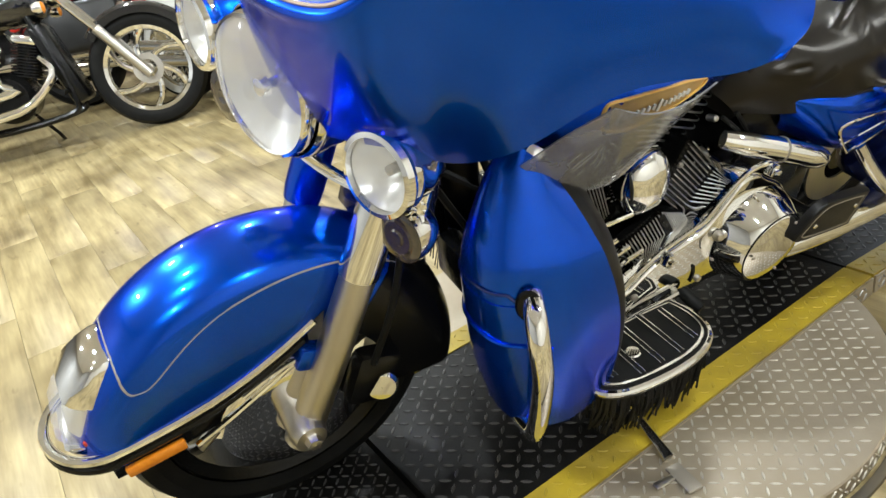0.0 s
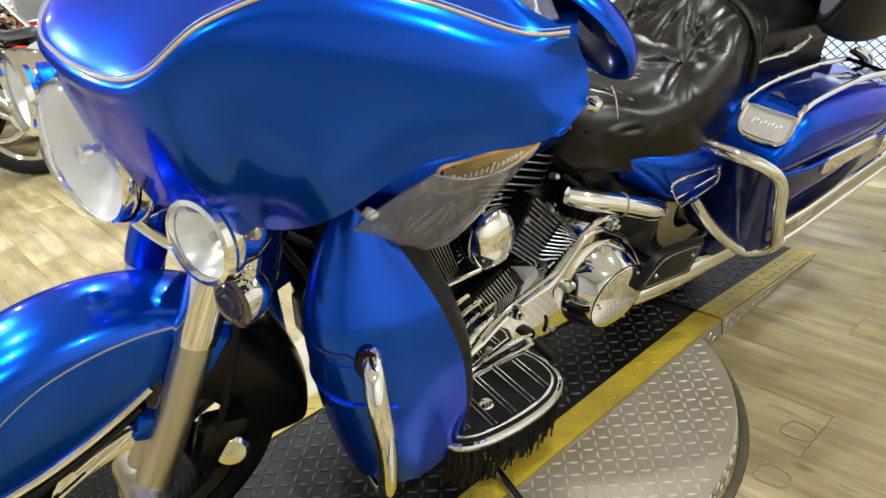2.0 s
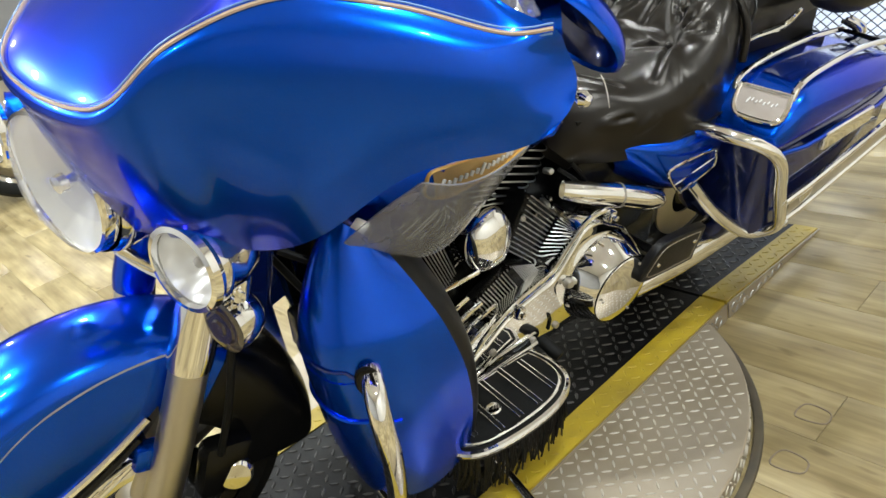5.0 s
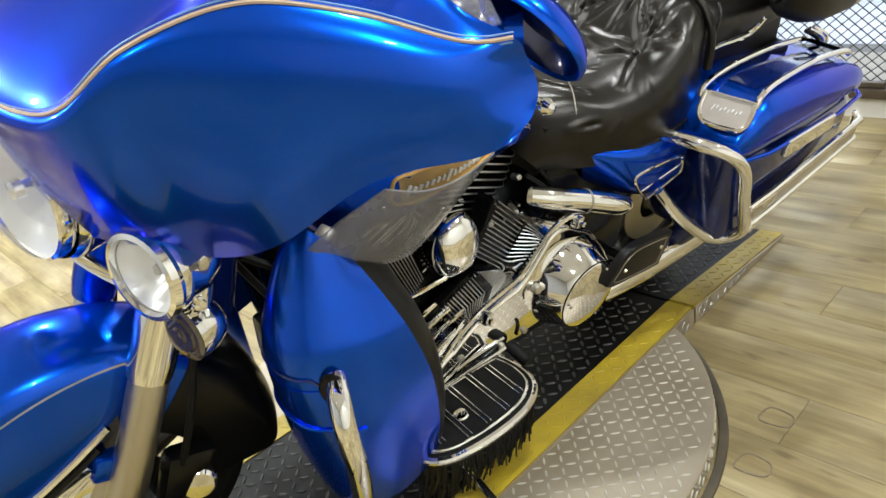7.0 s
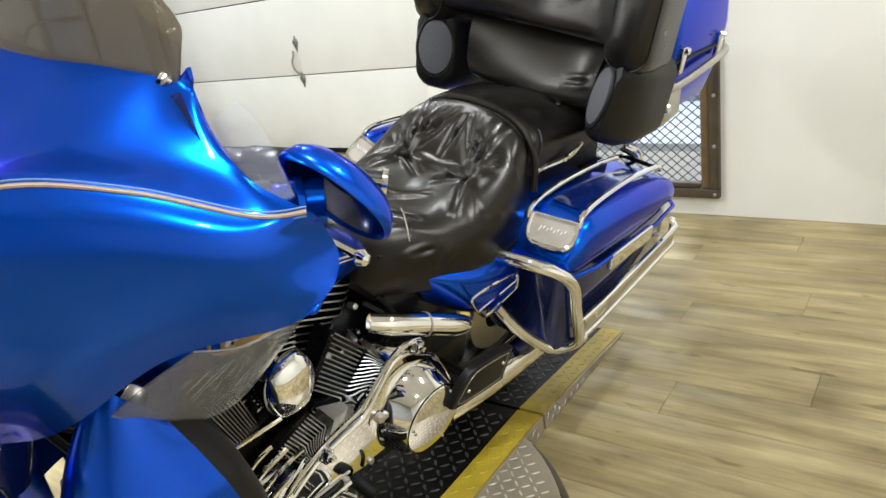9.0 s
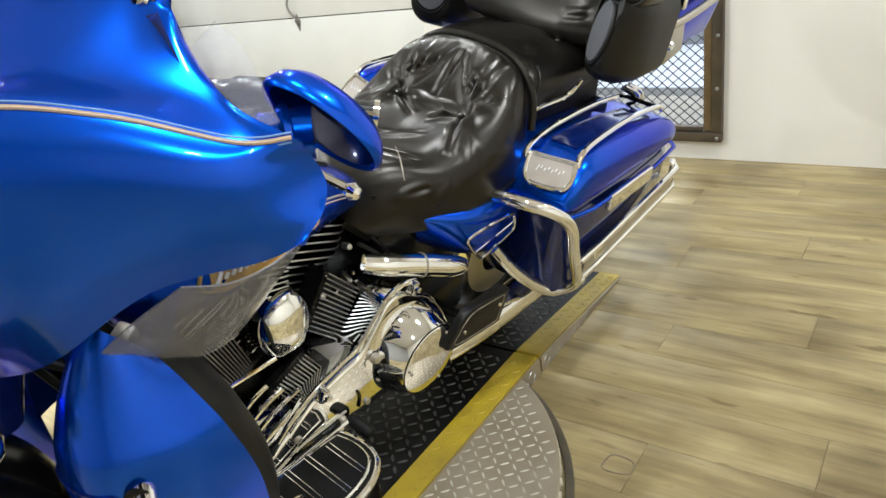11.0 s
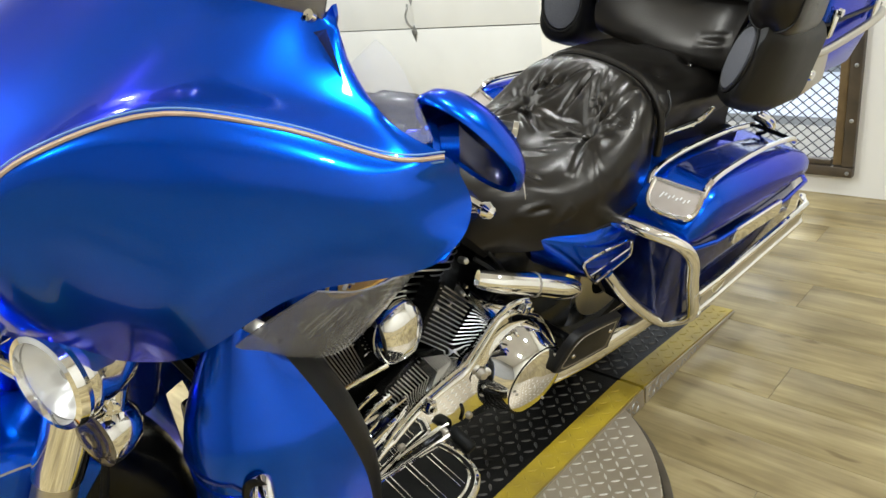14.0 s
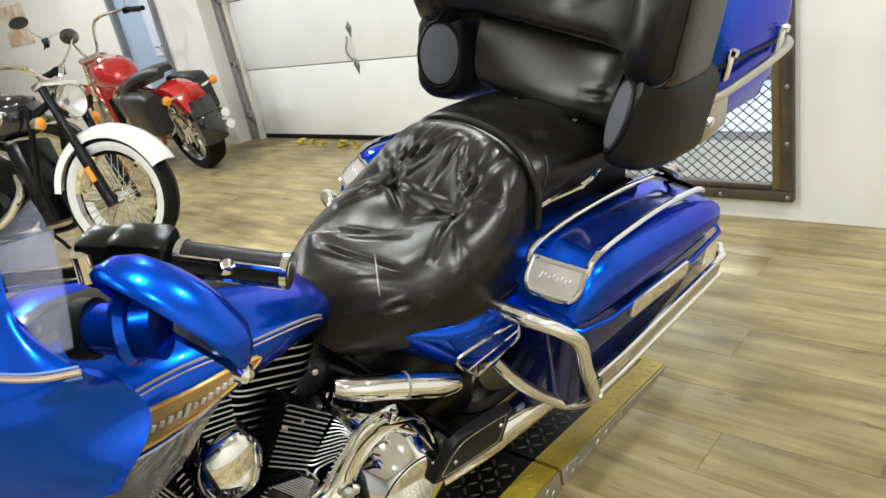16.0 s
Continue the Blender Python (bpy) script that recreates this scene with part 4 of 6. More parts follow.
for s in (1, -1):
    flip = (lambda g: g) if s > 0 else mirrored
    ls = part("leg_shield", flip(thick(grid(SHIELD, 6, 6), 0.006)), BLUE, bike, "metallic blue lower fairing", 60)
    edge = [[(row[4][0] - 0.002, row[4][1] - 0.004, row[4][2]), (row[4][0] - 0.02, row[4][1] + 0.03, row[4][2] - 0.004), (row[4][0] - 0.055, row[4][1] + 0.055, row[4][2] - 0.008), (row[4][0] - 0.1, row[4][1] + 0.06, row[4][2] - 0.01)] for row in SHIELD]
    part("glove_box", flip(thick(grid(edge, 4, 6), 0.005)), PLASTIC, ls, "black textured rear edge", 60)
    fine = grid(SHIELD, 10, 10)[0]
    rows_ = 10 * (len(SHIELD) - 1) + 1
    for v0, v1, u1, rad in ((28, 26, 27, .0032), (19, 18, 29, .0042)):
        line = [Vector(fine[u * rows_ + round(v0 + (v1 - v0) * max(0, u - 20) / 9)]) + Vector((0.0, -0.0012, 0)) for u in range(0, u1)]
        # the thin upper crease is a dark blue line for the fold's shade
        part("crease", flip(tube(line, rad, 6)), DEEP if rad < .004 else BLUE, ls, "pressed crease")
    part("bay_panel", flip(thick(([tuple(Vector(fine[u * rows_ + v]) + Vector((0.001, -0.0014, 0))) for u in range(3, 26, 2) for v in range(20, 27)],
                                  [(a * 7 + b, a * 7 + b + 1, a * 7 + b + 8, a * 7 + b + 7) for a in range(11) for b in range(6)]), 0.001)), BLUE, ls, "slightly raised panel between the creases", 60)
    # black disc on the shield: the shadow inside the bar's hole, as colour
    part("bar_recess_shade", flip(lathe([(0.001, 0.0015), (0.022, 0.001), (0.027, -0.003)], aim((.338, -1.107, .597), (.72, -.68, .1)) @ Matrix.Diagonal((.85, 1.25, 1, 1)), 24)), IRON, ls, "black disc for the shade of the hole round the guard bar")
    # dark blue patch on the shield in place of the pocket's shade
    part("vent_pocket_shade", flip(thick(grid([[(.222, -1.15, .49), (.27, -1.146, .49), (.30, -1.138, .49)], [(.228, -1.146, .43), (.27, -1.142, .42), (.305, -1.13, .42)], [(.24, -1.136, .37), (.27, -1.132, .36), (.30, -1.12, .36)]], 4, 4), 0.003)), DEEP, ls)
    bar = part("engine_guard", flip(tube([(.26, -1.06, .61), (.325, -1.09, .605), (.368, -1.112, .588), (.396, -1.12, .54), (.402, -1.115, .48), (.392, -1.105, .38), (.376, -1.098, .285), (.35, -1.09, .255), (.2, -1.06, .2)], 0.0195, 14, 6)), CHROME, bike, "chrome engine guard bar")
    part("deflector", flip(thick(grid([[(.235, -1.06, .80), (.245, -.98, .73), (.25, -.88, .70), (.255, -.80, .745)],
                                       [(.29, -1.03, .87), (.295, -.95, .82), (.295, -.86, .79), (.29, -.775, .82)],
                                       [(.34, -.98, .93), (.345, -.91, .90), (.34, -.83, .89), (.325, -.75, .895)]], 5, 5), 0.003)), SMOKED, bike, "smoked clear wind deflector", 60)

    dm_ = aim((.205, -.985, .757), (1, -.5, .4))
    mount = part("deflector_mount", flip(lathe([(0.001, 0.012), (0.02, 0.012), (0.03, 0.006), (0.032, -0.01)], dm_, 24)), IRON, bike, "black deflector mount")
    part("mount_bolt", flip(lathe([(0.001, 0.022), (0.007, 0.021), (0.009, 0.012)], dm_, 10)), CHROME, mount)
    part("mount_clamp", flip(box((.205, -1.012, .782), (.03, .035, .03), pose(0, 0, 0, 20, 10, 25), b=.006)), STEEL, mount)

# tank
def tank_ring(y, w, z0, z1):
    out = []
    for k in range(24):
        a = 2 * math.pi * k / 24
        c, sn = math.cos(a), math.sin(a)
        x = w * math.copysign(abs(c) ** 0.7, c)
        z = (z0 + z1) / 2 + (z1 - z0) / 2 * math.copysign(abs(sn) ** 0.8, sn)
        out.append(Vector((MID + x * (1.0 if z > z0 + 0.06 else 0.94), y, z)))
    return out


TANK = ((-1.0, .07, .76, .86), (-.985, .13, .72, .885), (-.93, .175, .695, .905), (-.85, .195, .70, .915), (-.75, .195, .712, .91),
        (-.65, .18, .728, .885), (-.55, .15, .728, .845), (-.47, .115, .715, .80), (-.42, .08, .70, .77), (-.40, .05, .70, .74))
tank = part("fuel_tank", loft([tank_ring(*q) for q in TANK]), BLUE, bike, "metallic blue fuel tank with a gold-edged badge", 60)


def tank_side(y, z, lift, s):
    """A point on the tank's flank at y and z."""
    w, z0, z1 = (float(np.interp(y, [q[0] for q in TANK], [q[k] for q in TANK])) for k in (1, 2, 3))
    sn = min(abs((z - (z0 + z1) / 2) / ((z1 - z0) / 2)), 0.98) ** (1 / 0.8)
    return Vector((MID + s * (w * (1 - sn * sn) ** 0.35 * (1.0 if z > z0 + 0.06 else 0.97) + lift), y, z))


for s in (1, -1):
    outline = [(-.885, .828), (-.87, .846), (-.82, .846), (-.74, .84), (-.67, .829), (-.632, .816), (-.67, .805), (-.74, .797), (-.82, .79), (-.87, .795), (-.888, .808)]
    upper, lower = outline[1:6], list(reversed(outline[5:10]))
    plate = [[tank_side(a[0] + (b[0] - a[0]) * k, a[1] + (b[1] - a[1]) * k, .002, s) for a, b in zip(upper, lower)] for k in (0, .25, .5, .75, 1)]
    part("tank_badge", thick(grid(plate, 3, 3), 0.002), TANBADGE, tank, "lozenge badge on the tank, a gold reflection put into its colour")
    edge = [(p.x, p.y) for p in cat([(a, b, 0) for a, b in outline], 4, True)]
    part("badge_edge", tube([tank_side(a, b, .002, s) for a, b in edge], 0.0045, 8, closed=True, flat=0.6), GILT, tank, "gold badge edge")
    letters = [moved(box((0, 0, 0), (.003, .0075, .011 + .012 * (i in (0, 7))), b=0.001), Matrix.Translation(tank_side(-.858 + .0128 * i, .819 - .0003 * i, .0045, s)) @ pose(0, 0, 0, -28 * s)) for i in range(14)]
    part("badge_print", joined(*letters), SILVERPRINT, tank)
    for dz, rad, mt in ((0, .0024, GREYLINE), (-.006, .0014, GOLD)):
        part("pinstripe", tube([tank_side(y, z + dz, .001, s) for y, z in ((-.92, .862), (-.85, .872), (-.78, .873), (-.72, .866), (-.65, .848), (-.59, .828), (-.54, .81), (-.49, .785), (-.47, .77))], rad, 6, 4), mt, tank)
part("console", loft([[Vector((MID + x * k, y, z0 + z)) for x, z in ((-.05, -.01), (-.04, .012), (0, .016), (.04, .012), (.05, -.01))] for y, z0, k in ((-.95, .9, .7), (-.85, .912, 1), (-.7, .895, 1), (-.55, .842, .8), (-.46, .79, .4))]), BLACKP, tank, "black tank console")

# V-twin engine
def cylinder(base, tip, name):
    ax = (tip - base).normalized()
    cyl = part(name, loft([[base + ax * h + Vector((0.068 * math.cos(a), 0, 0)) + (ax.cross(Vector((1, 0, 0)))) * 0.068 * math.sin(a) for a in np.linspace(0, 2 * math.pi, 25)[:-1]] for h in (0, (tip - base).length)]), IRON, bike, "black finned engine cylinder")
    n = 15
    for k in range(n):
        h = 0.02 + k * ((tip - base).length - 0.03) / (n - 1)
        m = aim(base + ax * h, ax)
        grow = 1.0 if k < 10 else 1.08
        o = rounded(0.205 * grow, 0.19 * grow, 0.05)
        part("cooling_fin", slab(o, 0.0042, m, 0.0), IRON, cyl)
        part("fin_edge", tube([m @ Vector((x * 1.001, y * 1.001, 0.0021)) for x, y in o], 0.0023, 5, closed=True), FIN, cyl)
    return cyl


cylinder(Vector((0, -0.755, 0.45)), Vector((0, -0.865, 0.715)), "front_cylinder")
cylinder(Vector((0, -0.645, 0.45)), Vector((0, -0.535, 0.715)), "rear_cylinder")
for y, t in ((-0.875, 22.5), (-0.525, -22.5)):
    part("rocker_box", moved(loft([[Vector((x, yy, z)) for x, yy in rounded(0.2 * k, 0.15 * k, 0.04)] for z, k in ((0, 1), (0.02, 1.02), (0.035, 0.95), (0.045, 0.75))]), Matrix.Translation((0, y, 0.70)) @ pose(0, 0, 0, t)), IRON, bike, "black rocker cover")
part("crankcase", joined(lathe([(0.001, 0.12), (0.14, 0.12), (0.165, 0.09), (0.165, -0.09), (0.14, -0.12), (0.001, -0.12)], aim((0, -0.70, 0.33), (1, 0, 0)), 36), box((0, -0.44, 0.34), (0.26, 0.3, 0.24), b=0.04)), IRON, bike, "black crankcase and gearbox")
part("frame_rail", joined(*[tube([(s * .12, -1.03, .62), (s * .13, -1.0, .36), (s * .14, -.92, .2), (s * .14, -.5, .17), (s * .14, -.25, .2)], 0.019, 10, 5) for s in (1, -1)],
                          tube([(0, -1.13, .92), (0, -.9, .72), (0, -.45, .68), (0, -.2, .62)], 0.03, 12, 5)), IRON, bike, "black tubular frame")

def hull(c0, r0, c1, r1, n=14):
    a = math.atan2(c1[1] - c0[1], c1[0] - c0[0])
    d = math.hypot(c1[0] - c0[0], c1[1] - c0[1])
    o = math.acos((r0 - r1) / d)
    return [(c0[0] + r0 * math.cos(t), c0[1] + r0 * math.sin(t)) for t in np.linspace(a + o, a + 2 * math.pi - o, n)] + [(c1[0] + r1 * math.cos(t), c1[1] + r1 * math.sin(t)) for t in np.linspace(a - o, a + o, n)]


def pillow(outline, depth, dome, m, edge=0.006, n=7):
    """A plate with a softly domed front."""
    pts = [Vector((x, y, 0)) for x, y in outline]
    c = sum(pts, Vector()) / len(pts)
    rings = [pts, [p + Vector((0, 0, depth - edge)) for p in pts]]
    for i in range(1, n + 1):
        k = 1 - (i / n) ** 1.6 * 0.985
        rings.append([c + (p - c) * k + Vector((0, 0, depth - edge + (edge + dome) * (1 - k * k) ** 0.6)) for p in pts])
    return loft([[m @ p for p in r] for r in rings])


side_m = Matrix(((0, 0, 1, 0), (1, 0, 0, 0), (0, 1, 0, 0), (0, 0, 0, 1)))   # outline (y, z), depth along x
ho = [(p.x, p.y) for p in cat([(-.768, .60, 0), (-.755, .643, 0), (-.712, .668, 0), (-.668, .655, 0), (-.645, .605, 0), (-.652, .55, 0), (-.675, .52, 0), (-.735, .522, 0), (-.758, .55, 0)], 5, True)]
horn = part("horn_cover", pillow(ho, 0.05, 0.032, Matrix.Translation((.14, 0, 0)) @ side_m, 0.012, 10), CHROME, bike, "chrome horn cover", 60)
part("horn_body", lathe([(0.045, 0.0), (0.055, 0.03), (0.05, 0.05), (0.001, 0.05)], aim((0.11, -.715, .595), (1, 0, 0)), 24), IRON, horn)
# finned oil cooler, tappet covers and lower-end lines


def fin_bank(name, a0, a1, b0, b1, x, n, label, wide=0.03):
    """Thin fins from edge a0-a1 to edge b0-b1, each a blade with a bright lip, in the plane x."""
    g = blank()
    body = part(name, loft([[Vector((x - wide, y, z)) for y, z in (a0, a1, b1, b0)], [Vector((x - 0.012, y, z)) for y, z in (a0, a1, b1, b0)]]), IRON, bike, label)
    for k in range(n):
        t = k / (n - 1)
        p = Vector((x, a0[0] + (b0[0] - a0[0]) * t, a0[1] + (b0[1] - a0[1]) * t))
        q = Vector((x, a1[0] + (b1[0] - a1[0]) * t, a1[1] + (b1[1] - a1[1]) * t))
        w = Vector((-wide * 0.6, 0, 0))
        d = (q - p).cross(Vector((1, 0, 0))).normalized() * 0.0009
        part("cooling_fin", loft([[p + w - d, p - d, p + d, p + w + d], [q + w - d, q - d, q + d, q + w + d]]), IRON, body)
        part("fin_edge", tube([p, q], 0.0015, 5), FIN, body)
    return body


fin_bank("oil_cooler", (-.924, .633), (-.85, .485), (-.818, .635), (-.782, .54), .172, 15, "black finned oil cooler")
fin_bank("tappet_cover", (-.655, .508), (-.60, .418), (-.588, .478), (-.535, .40), .2, 11, "black finned tappet cover")
fin_bank("tappet_cover", (-.755, .462), (-.69, .362), (-.665, .505), (-.605, .41), .2, 13, "black finned tappet cover")
fin_bank("cylinder_head", (-.752, .765), (-.675, .738), (-.725, .64), (-.68, .632), .172, 10, "black finned front cylinder", 0.06)
fin_bank("cylinder_head", (-.712, .79), (-.68, .782), (-.708, .748), (-.684, .744), .172, 4, "black finned rocker housing", 0.06)
fin_bank("cylinder_barrel", (-.635, .525), (-.558, .448), (-.575, .64), (-.49, .55), .172, 13, "black finned rear cylinder", 0.06)
part("cover_strap", box((.198, -.622, .445), (.012, .018, .13), pose(0, 0, 0, 33), b=0.003), IRON, bike)
for k in range(4):
    part("push_rod_tube", tube([(0.10, -0.80 + k * 0.03, 0.40), (0.115, -0.84 + k * 0.045, 0.62)], 0.011, 10), IRON, bike)
for k, (y0, z0, y1, z1, r) in enumerate(((-.845, .43, -.765, .475, .006), (-.835, .405, -.735, .45, .007), (-.825, .38, -.70, .428, .006), (-.815, .355, -.665, .405, .007))):
    part("oil_line", tube([(0.19 + 0.008 * k, y0, z0), (0.19 + 0.008 * k, (y0 + y1) / 2, (z0 + z1) / 2 + 0.008), (0.19 + 0.008 * k, y1, z1)], r, 8, 3), CHROME, bike, "thin chrome oil line")
part("shift_rod", tube([(0.2, -.868, .545), (0.2, -.745, .542)], 0.005, 8), CHROME, bike, "thin chrome rod")
rng = random.Random(31)
for k in range(9):
    y, z = rng.uniform(-.60, -.47), rng.uniform(.55, .68)
    part("engine_bolt", lathe([(0.001, 0.008), (0.006, 0.007), (0.008, 0.0), (0.008, -0.02)], aim((rng.uniform(.13, .17), y, z), (1, rng.uniform(-.4, .2), rng.uniform(0, .6))), 8), FIN if k % 3 else CHROME, bike)

# primary chain cover: a sloping plate with a large round clutch cover that stands out at its rear
PCO = cat([(-.39, .52, 0), (-.43, .548, 0), (-.475, .548, 0), (-.514, .505, 0), (-.56, .452, 0), (-.61, .44, 0), (-.69, .42, 0), (-.76, .375, 0), (-.80, .335, 0), (-.785, .31, 0), (-.735, .288, 0), (-.63, .278, 0), (-.545, .262, 0), (-.51, .27, 0), (-.44, .262, 0), (-.36, .268, 0), (-.30, .31, 0), (-.285, .39, 0), (-.32, .47, 0)], 4, True)
prim = part("primary_cover", slab([(q.x, q.y) for q in PCO], 0.11, Matrix.Translation((.14, 0, 0)) @ side_m, 0.012), CHROME, bike, "chrome primary chain cover", 50)
part("clutch_dome", lathe([(0.001, 0.136), (0.04, 0.1345), (0.07, 0.130), (0.084, 0.125), (0.089, 0.119), (0.096, 0.106), (0.107, 0.085), (0.116, 0.062), (0.122, 0.035), (0.124, 0.0)], aim((.198, -.408, .382), (1, -.04, 0)), 64), CHROME, prim, "chrome domed clutch cover", 30)
part("cover_groove", tube([(.32, -.412 + .088 * math.cos(a), .382 + .088 * math.sin(a)) for a in np.linspace(0, 2 * math.pi, 41)[:-1]], 0.0018, 6, closed=True), IRON, prim)
for a in (0.9, 3.0, 5.1):
    part("cover_screw", lathe([(0.001, 0.003), (0.003, 0.003), (0.004, 0.0)], aim((.328, -.412 + .074 * math.cos(a), .382 + .074 * math.sin(a)), (1, 0, 0)), 10), GREYLINE, prim)
part("filler_slot", tube([(.254, -.53, .428), (.258, -.495, .405)], [.008, .005], 10, flat=0.5), IRON, prim)
part("filler_plug", lathe([(0.001, 0.016), (0.008, 0.015), (0.012, 0.008), (0.013, 0)], aim((.256, -.527, .426), (1, -.3, .3)), 14), STEEL, prim)
for y, z in ((-.745, .345), (-.62, .30), (-.545, .30), (-.66, .40)):
    part("cover_screw", lathe([(0.001, 0.006), (0.007, 0.006), (0.009, 0.002), (0.009, -0.01)], aim((.25, y, z), (1, 0, 0)), 12), GREYLINE, prim)
part("cover_slot", tube([(.252, -.575, .355), (.252, -.568, .33), (.252, -.572, .305)], 0.0035, 6, 4), IRON, prim)
part("cover_slot", box((.25, -.655, .3), (.008, .05, .012), pose(0, 0, 0, 12), b=0.002), IRON, prim)
for up, rad, x in ((0.02, 0.006, .246),):
    part("cover_rail", tube([(x + .01, -.40, .548 + up), (x + .01, -.445, .562 + up), (x + .005, -.485, .548 + up), (x, -.525, .505 + up), (x, -.57, .458 + up), (x, -.615, .445 + up), (x, -.69, .424 + up), (x, -.765, .38 + up), (x, -.81, .335 + up)], rad, 10, 5), CHROME, prim, "chrome rail along the primary cover")
for y, z in ((-.685, .437), (-.415, .562)):
    part("rail_clamp", joined(box((.262, y, z), (.022, .02, .03), pose(0, 0, 0, -22), b=0.005), lathe([(0.001, .01), (.006, .009), (.007, 0)], aim((.273, y, z), (1, 0, .2)), 10)), CHROME, prim)
part("front_cover", slab(hull((-.80, .30), .045, (-.76, .345), .03), 0.05, Matrix.Translation((.20, 0, 0)) @ side_m, 0.012), CHROME, prim)
shift = part("shift_lever", tube([(.25, -.86, .285), (.262, -.74, .292), (.262, -.60, .298)], 0.008, 8), CHROME, bike, "chrome heel shift lever")
part("shift_peg", lathe([(0.013, 0.0), (0.016, 0.006), (0.016, 0.056), (0.012, 0.062), (0.001, 0.062)], aim((.258, -.605, .30), (1, 0.12, -.25)), 14), RUBBER, shift, "black rubber heel peg")
part("shift_peg", lathe([(0.013, 0.0), (0.017, 0.006), (0.017, 0.052), (0.012, 0.058), (0.001, 0.058)], aim((.25, -.90, .30), (1, 0.1, 0)), 14), RUBBER, shift)

part("battery_box", joined(box((.03, -.27, .50), (.27, .30, .30), b=.03), box((.03, -.22, .30), (.24, .36, .16), b=.03)), IRON, bike, "black battery box and swing arm below the seat")
for k in range(3):
    part("cable", tube([(.15, -.47 + .04 * k, .65), (.17 - .01 * k, -.42 + .02 * k, .60 + .01 * k), (.165, -.40 + .055 * k, .53)], .005, 7, 4), RUBBER, bike, "black cable")
# rider footboards with fringe
def board_outline(s=1.0):
    o = [(-.075, -.15), (.03, -.165), (.075, -.13), (.092, -.06), (.095, .03), (.082, .1), (.05, .145), (.0, .158), (-.06, .15), (-.075, .13), (-.08, 0)]
    return [(p.x * s * .92, p.y * s * .92) for p in cat([(a, b, 0) for a, b in o], 4, True)]


for s in (1, -1):
    flip = (lambda g: g) if s > 0 else mirrored
    bm_ = Matrix.Translation((.335, -.79, .292)) @ pose(0, 0, 0, 4, -8, -3)
    fb = part("footboard", flip(slab(board_outline(), 0.014, bm_, 0.004)), CHROME, bike, "chrome rider footboard with a black ribbed pad")
    part("pad", flip(slab(board_outline(0.9), 0.006, bm_ @ Matrix.Translation((0, 0, 0.012)), 0.003)), RUBBER, fb, "black rubber pad")
    for k in range(5):
        y = -.106 + k * .05
        for dy in (-.0055, .0055):
            part("pad_rib", flip(moved(box((0.0 if abs(y) < .1 else -0.01, y + dy, 0.0195), (.138 if abs(y) < .09 else .11, .0026, .004), b=0.001), bm_)), CHROME, fb)
        part("pad_groove", flip(moved(box((0.0 if abs(y) < .1 else -0.01, y, 0.0187), (.134 if abs(y) < .09 else .106, .008, .003), b=0.001), bm_)), RUBBER, fb)
    part("pad_trim", flip(tube([bm_ @ Vector((x * .9, y * .92, 0.0175)) for x, y in board_outline()], 0.0028, 6, closed=True)), CHROME, fb, "thin chrome line round the pad")
    part("rim_band", flip(tube([bm_ @ Vector((x * .965, y * .975, 0.0125)) for x, y in board_outline()], 0.0045, 6, closed=True)), RUBBER, fb)
    part("board_rim", flip(tube([bm_ @ Vector((x * 1.02, y * 1.02, 0.004)) for x, y in board_outline()], 0.0095, 10, closed=True)), CHROME, fb)
    part("board_emblem", flip(moved(lathe([(0.001, 0.0), (0.014, 0.0), (0.017, -0.003)], Matrix.Translation((0.012, -0.035, 0.022)), 18), bm_)), CHROME, fb)
    rnd = random.Random(5)
    g = blank()
    out = board_outline(1.0)
    for k in range(0, 280):
        x, y = out[(k * 44 // 280) % len(out)]
        x2, y2 = out[(k * 44 // 280 + 1) % len(out)]
        f = rnd.random()
        p = bm_ @ Vector((x + (x2 - x) * f, y + (y2 - y) * f, -0.004))
        if x < -0.04:
            continue
        l, dx, dy = rnd.uniform(.085, .135), rnd.uniform(-.015, .012), rnd.uniform(-.02, .02)
        add(g, *tube([p, p + Vector((dx * .3 + .004, dy * .3, -l * .5)), p + Vector((dx, dy, -l))], 0.0026, 5, 0, flat=0.5))
    tagged(part("fringe", flip(g), LEATHER_SIDE, fb, "black leather fringe hanging from the board"), kind="stuff")
    part("fringe_band", flip(tube([bm_ @ Vector((x * 1.0, y * 1.0, -0.006)) for x, y in board_outline() if x > -.06], 0.008, 8)), LEATHER_SIDE, fb)

# passenger footboards, folded up
for s in (1, -1):
    flip = (lambda g: g) if s > 0 else mirrored
    m = Matrix.Translation((.328, -.259, .427)) @ pose(0, 0, 0, 0, 4, 0) @ side_m @ pose(0, 0, 0, 0, 0, -11)
    o = [(p.x, p.y) for p in cat([(-.105, -.05, 0), (-.11, -.01, 0), (-.085, .035, 0), (-.04, .052, 0), (.085, .052, 0), (.1, .04, 0), (.1, -.035, 0), (.085, -.05, 0)], 4, True)]
    pb = part("passenger_board", flip(slab(o, 0.022, m, 0.006)), PLASTIC, bike, "black passenger footboard folded up")
    part("board_inlay", flip(tube([m @ Vector((x * .82, y * .78, 0.0215)) for x, y in o], 0.0018, 5, closed=True)), GREYLINE, pb)
    for x, y in ((.07, .015), (-.065, -.012)):
        part("board_bolt", flip(lathe([(0.001, 0.003), (0.005, 0.003), (0.006, 0)], m @ Matrix.Translation((x, y, 0.022)), 10)), CHROME, pb)
    part("board_bracket", flip(tube([(.2, -.27, .4), (.3, -.26, .4), (.325, -.25, .42)], 0.012, 8)), IRON, pb)

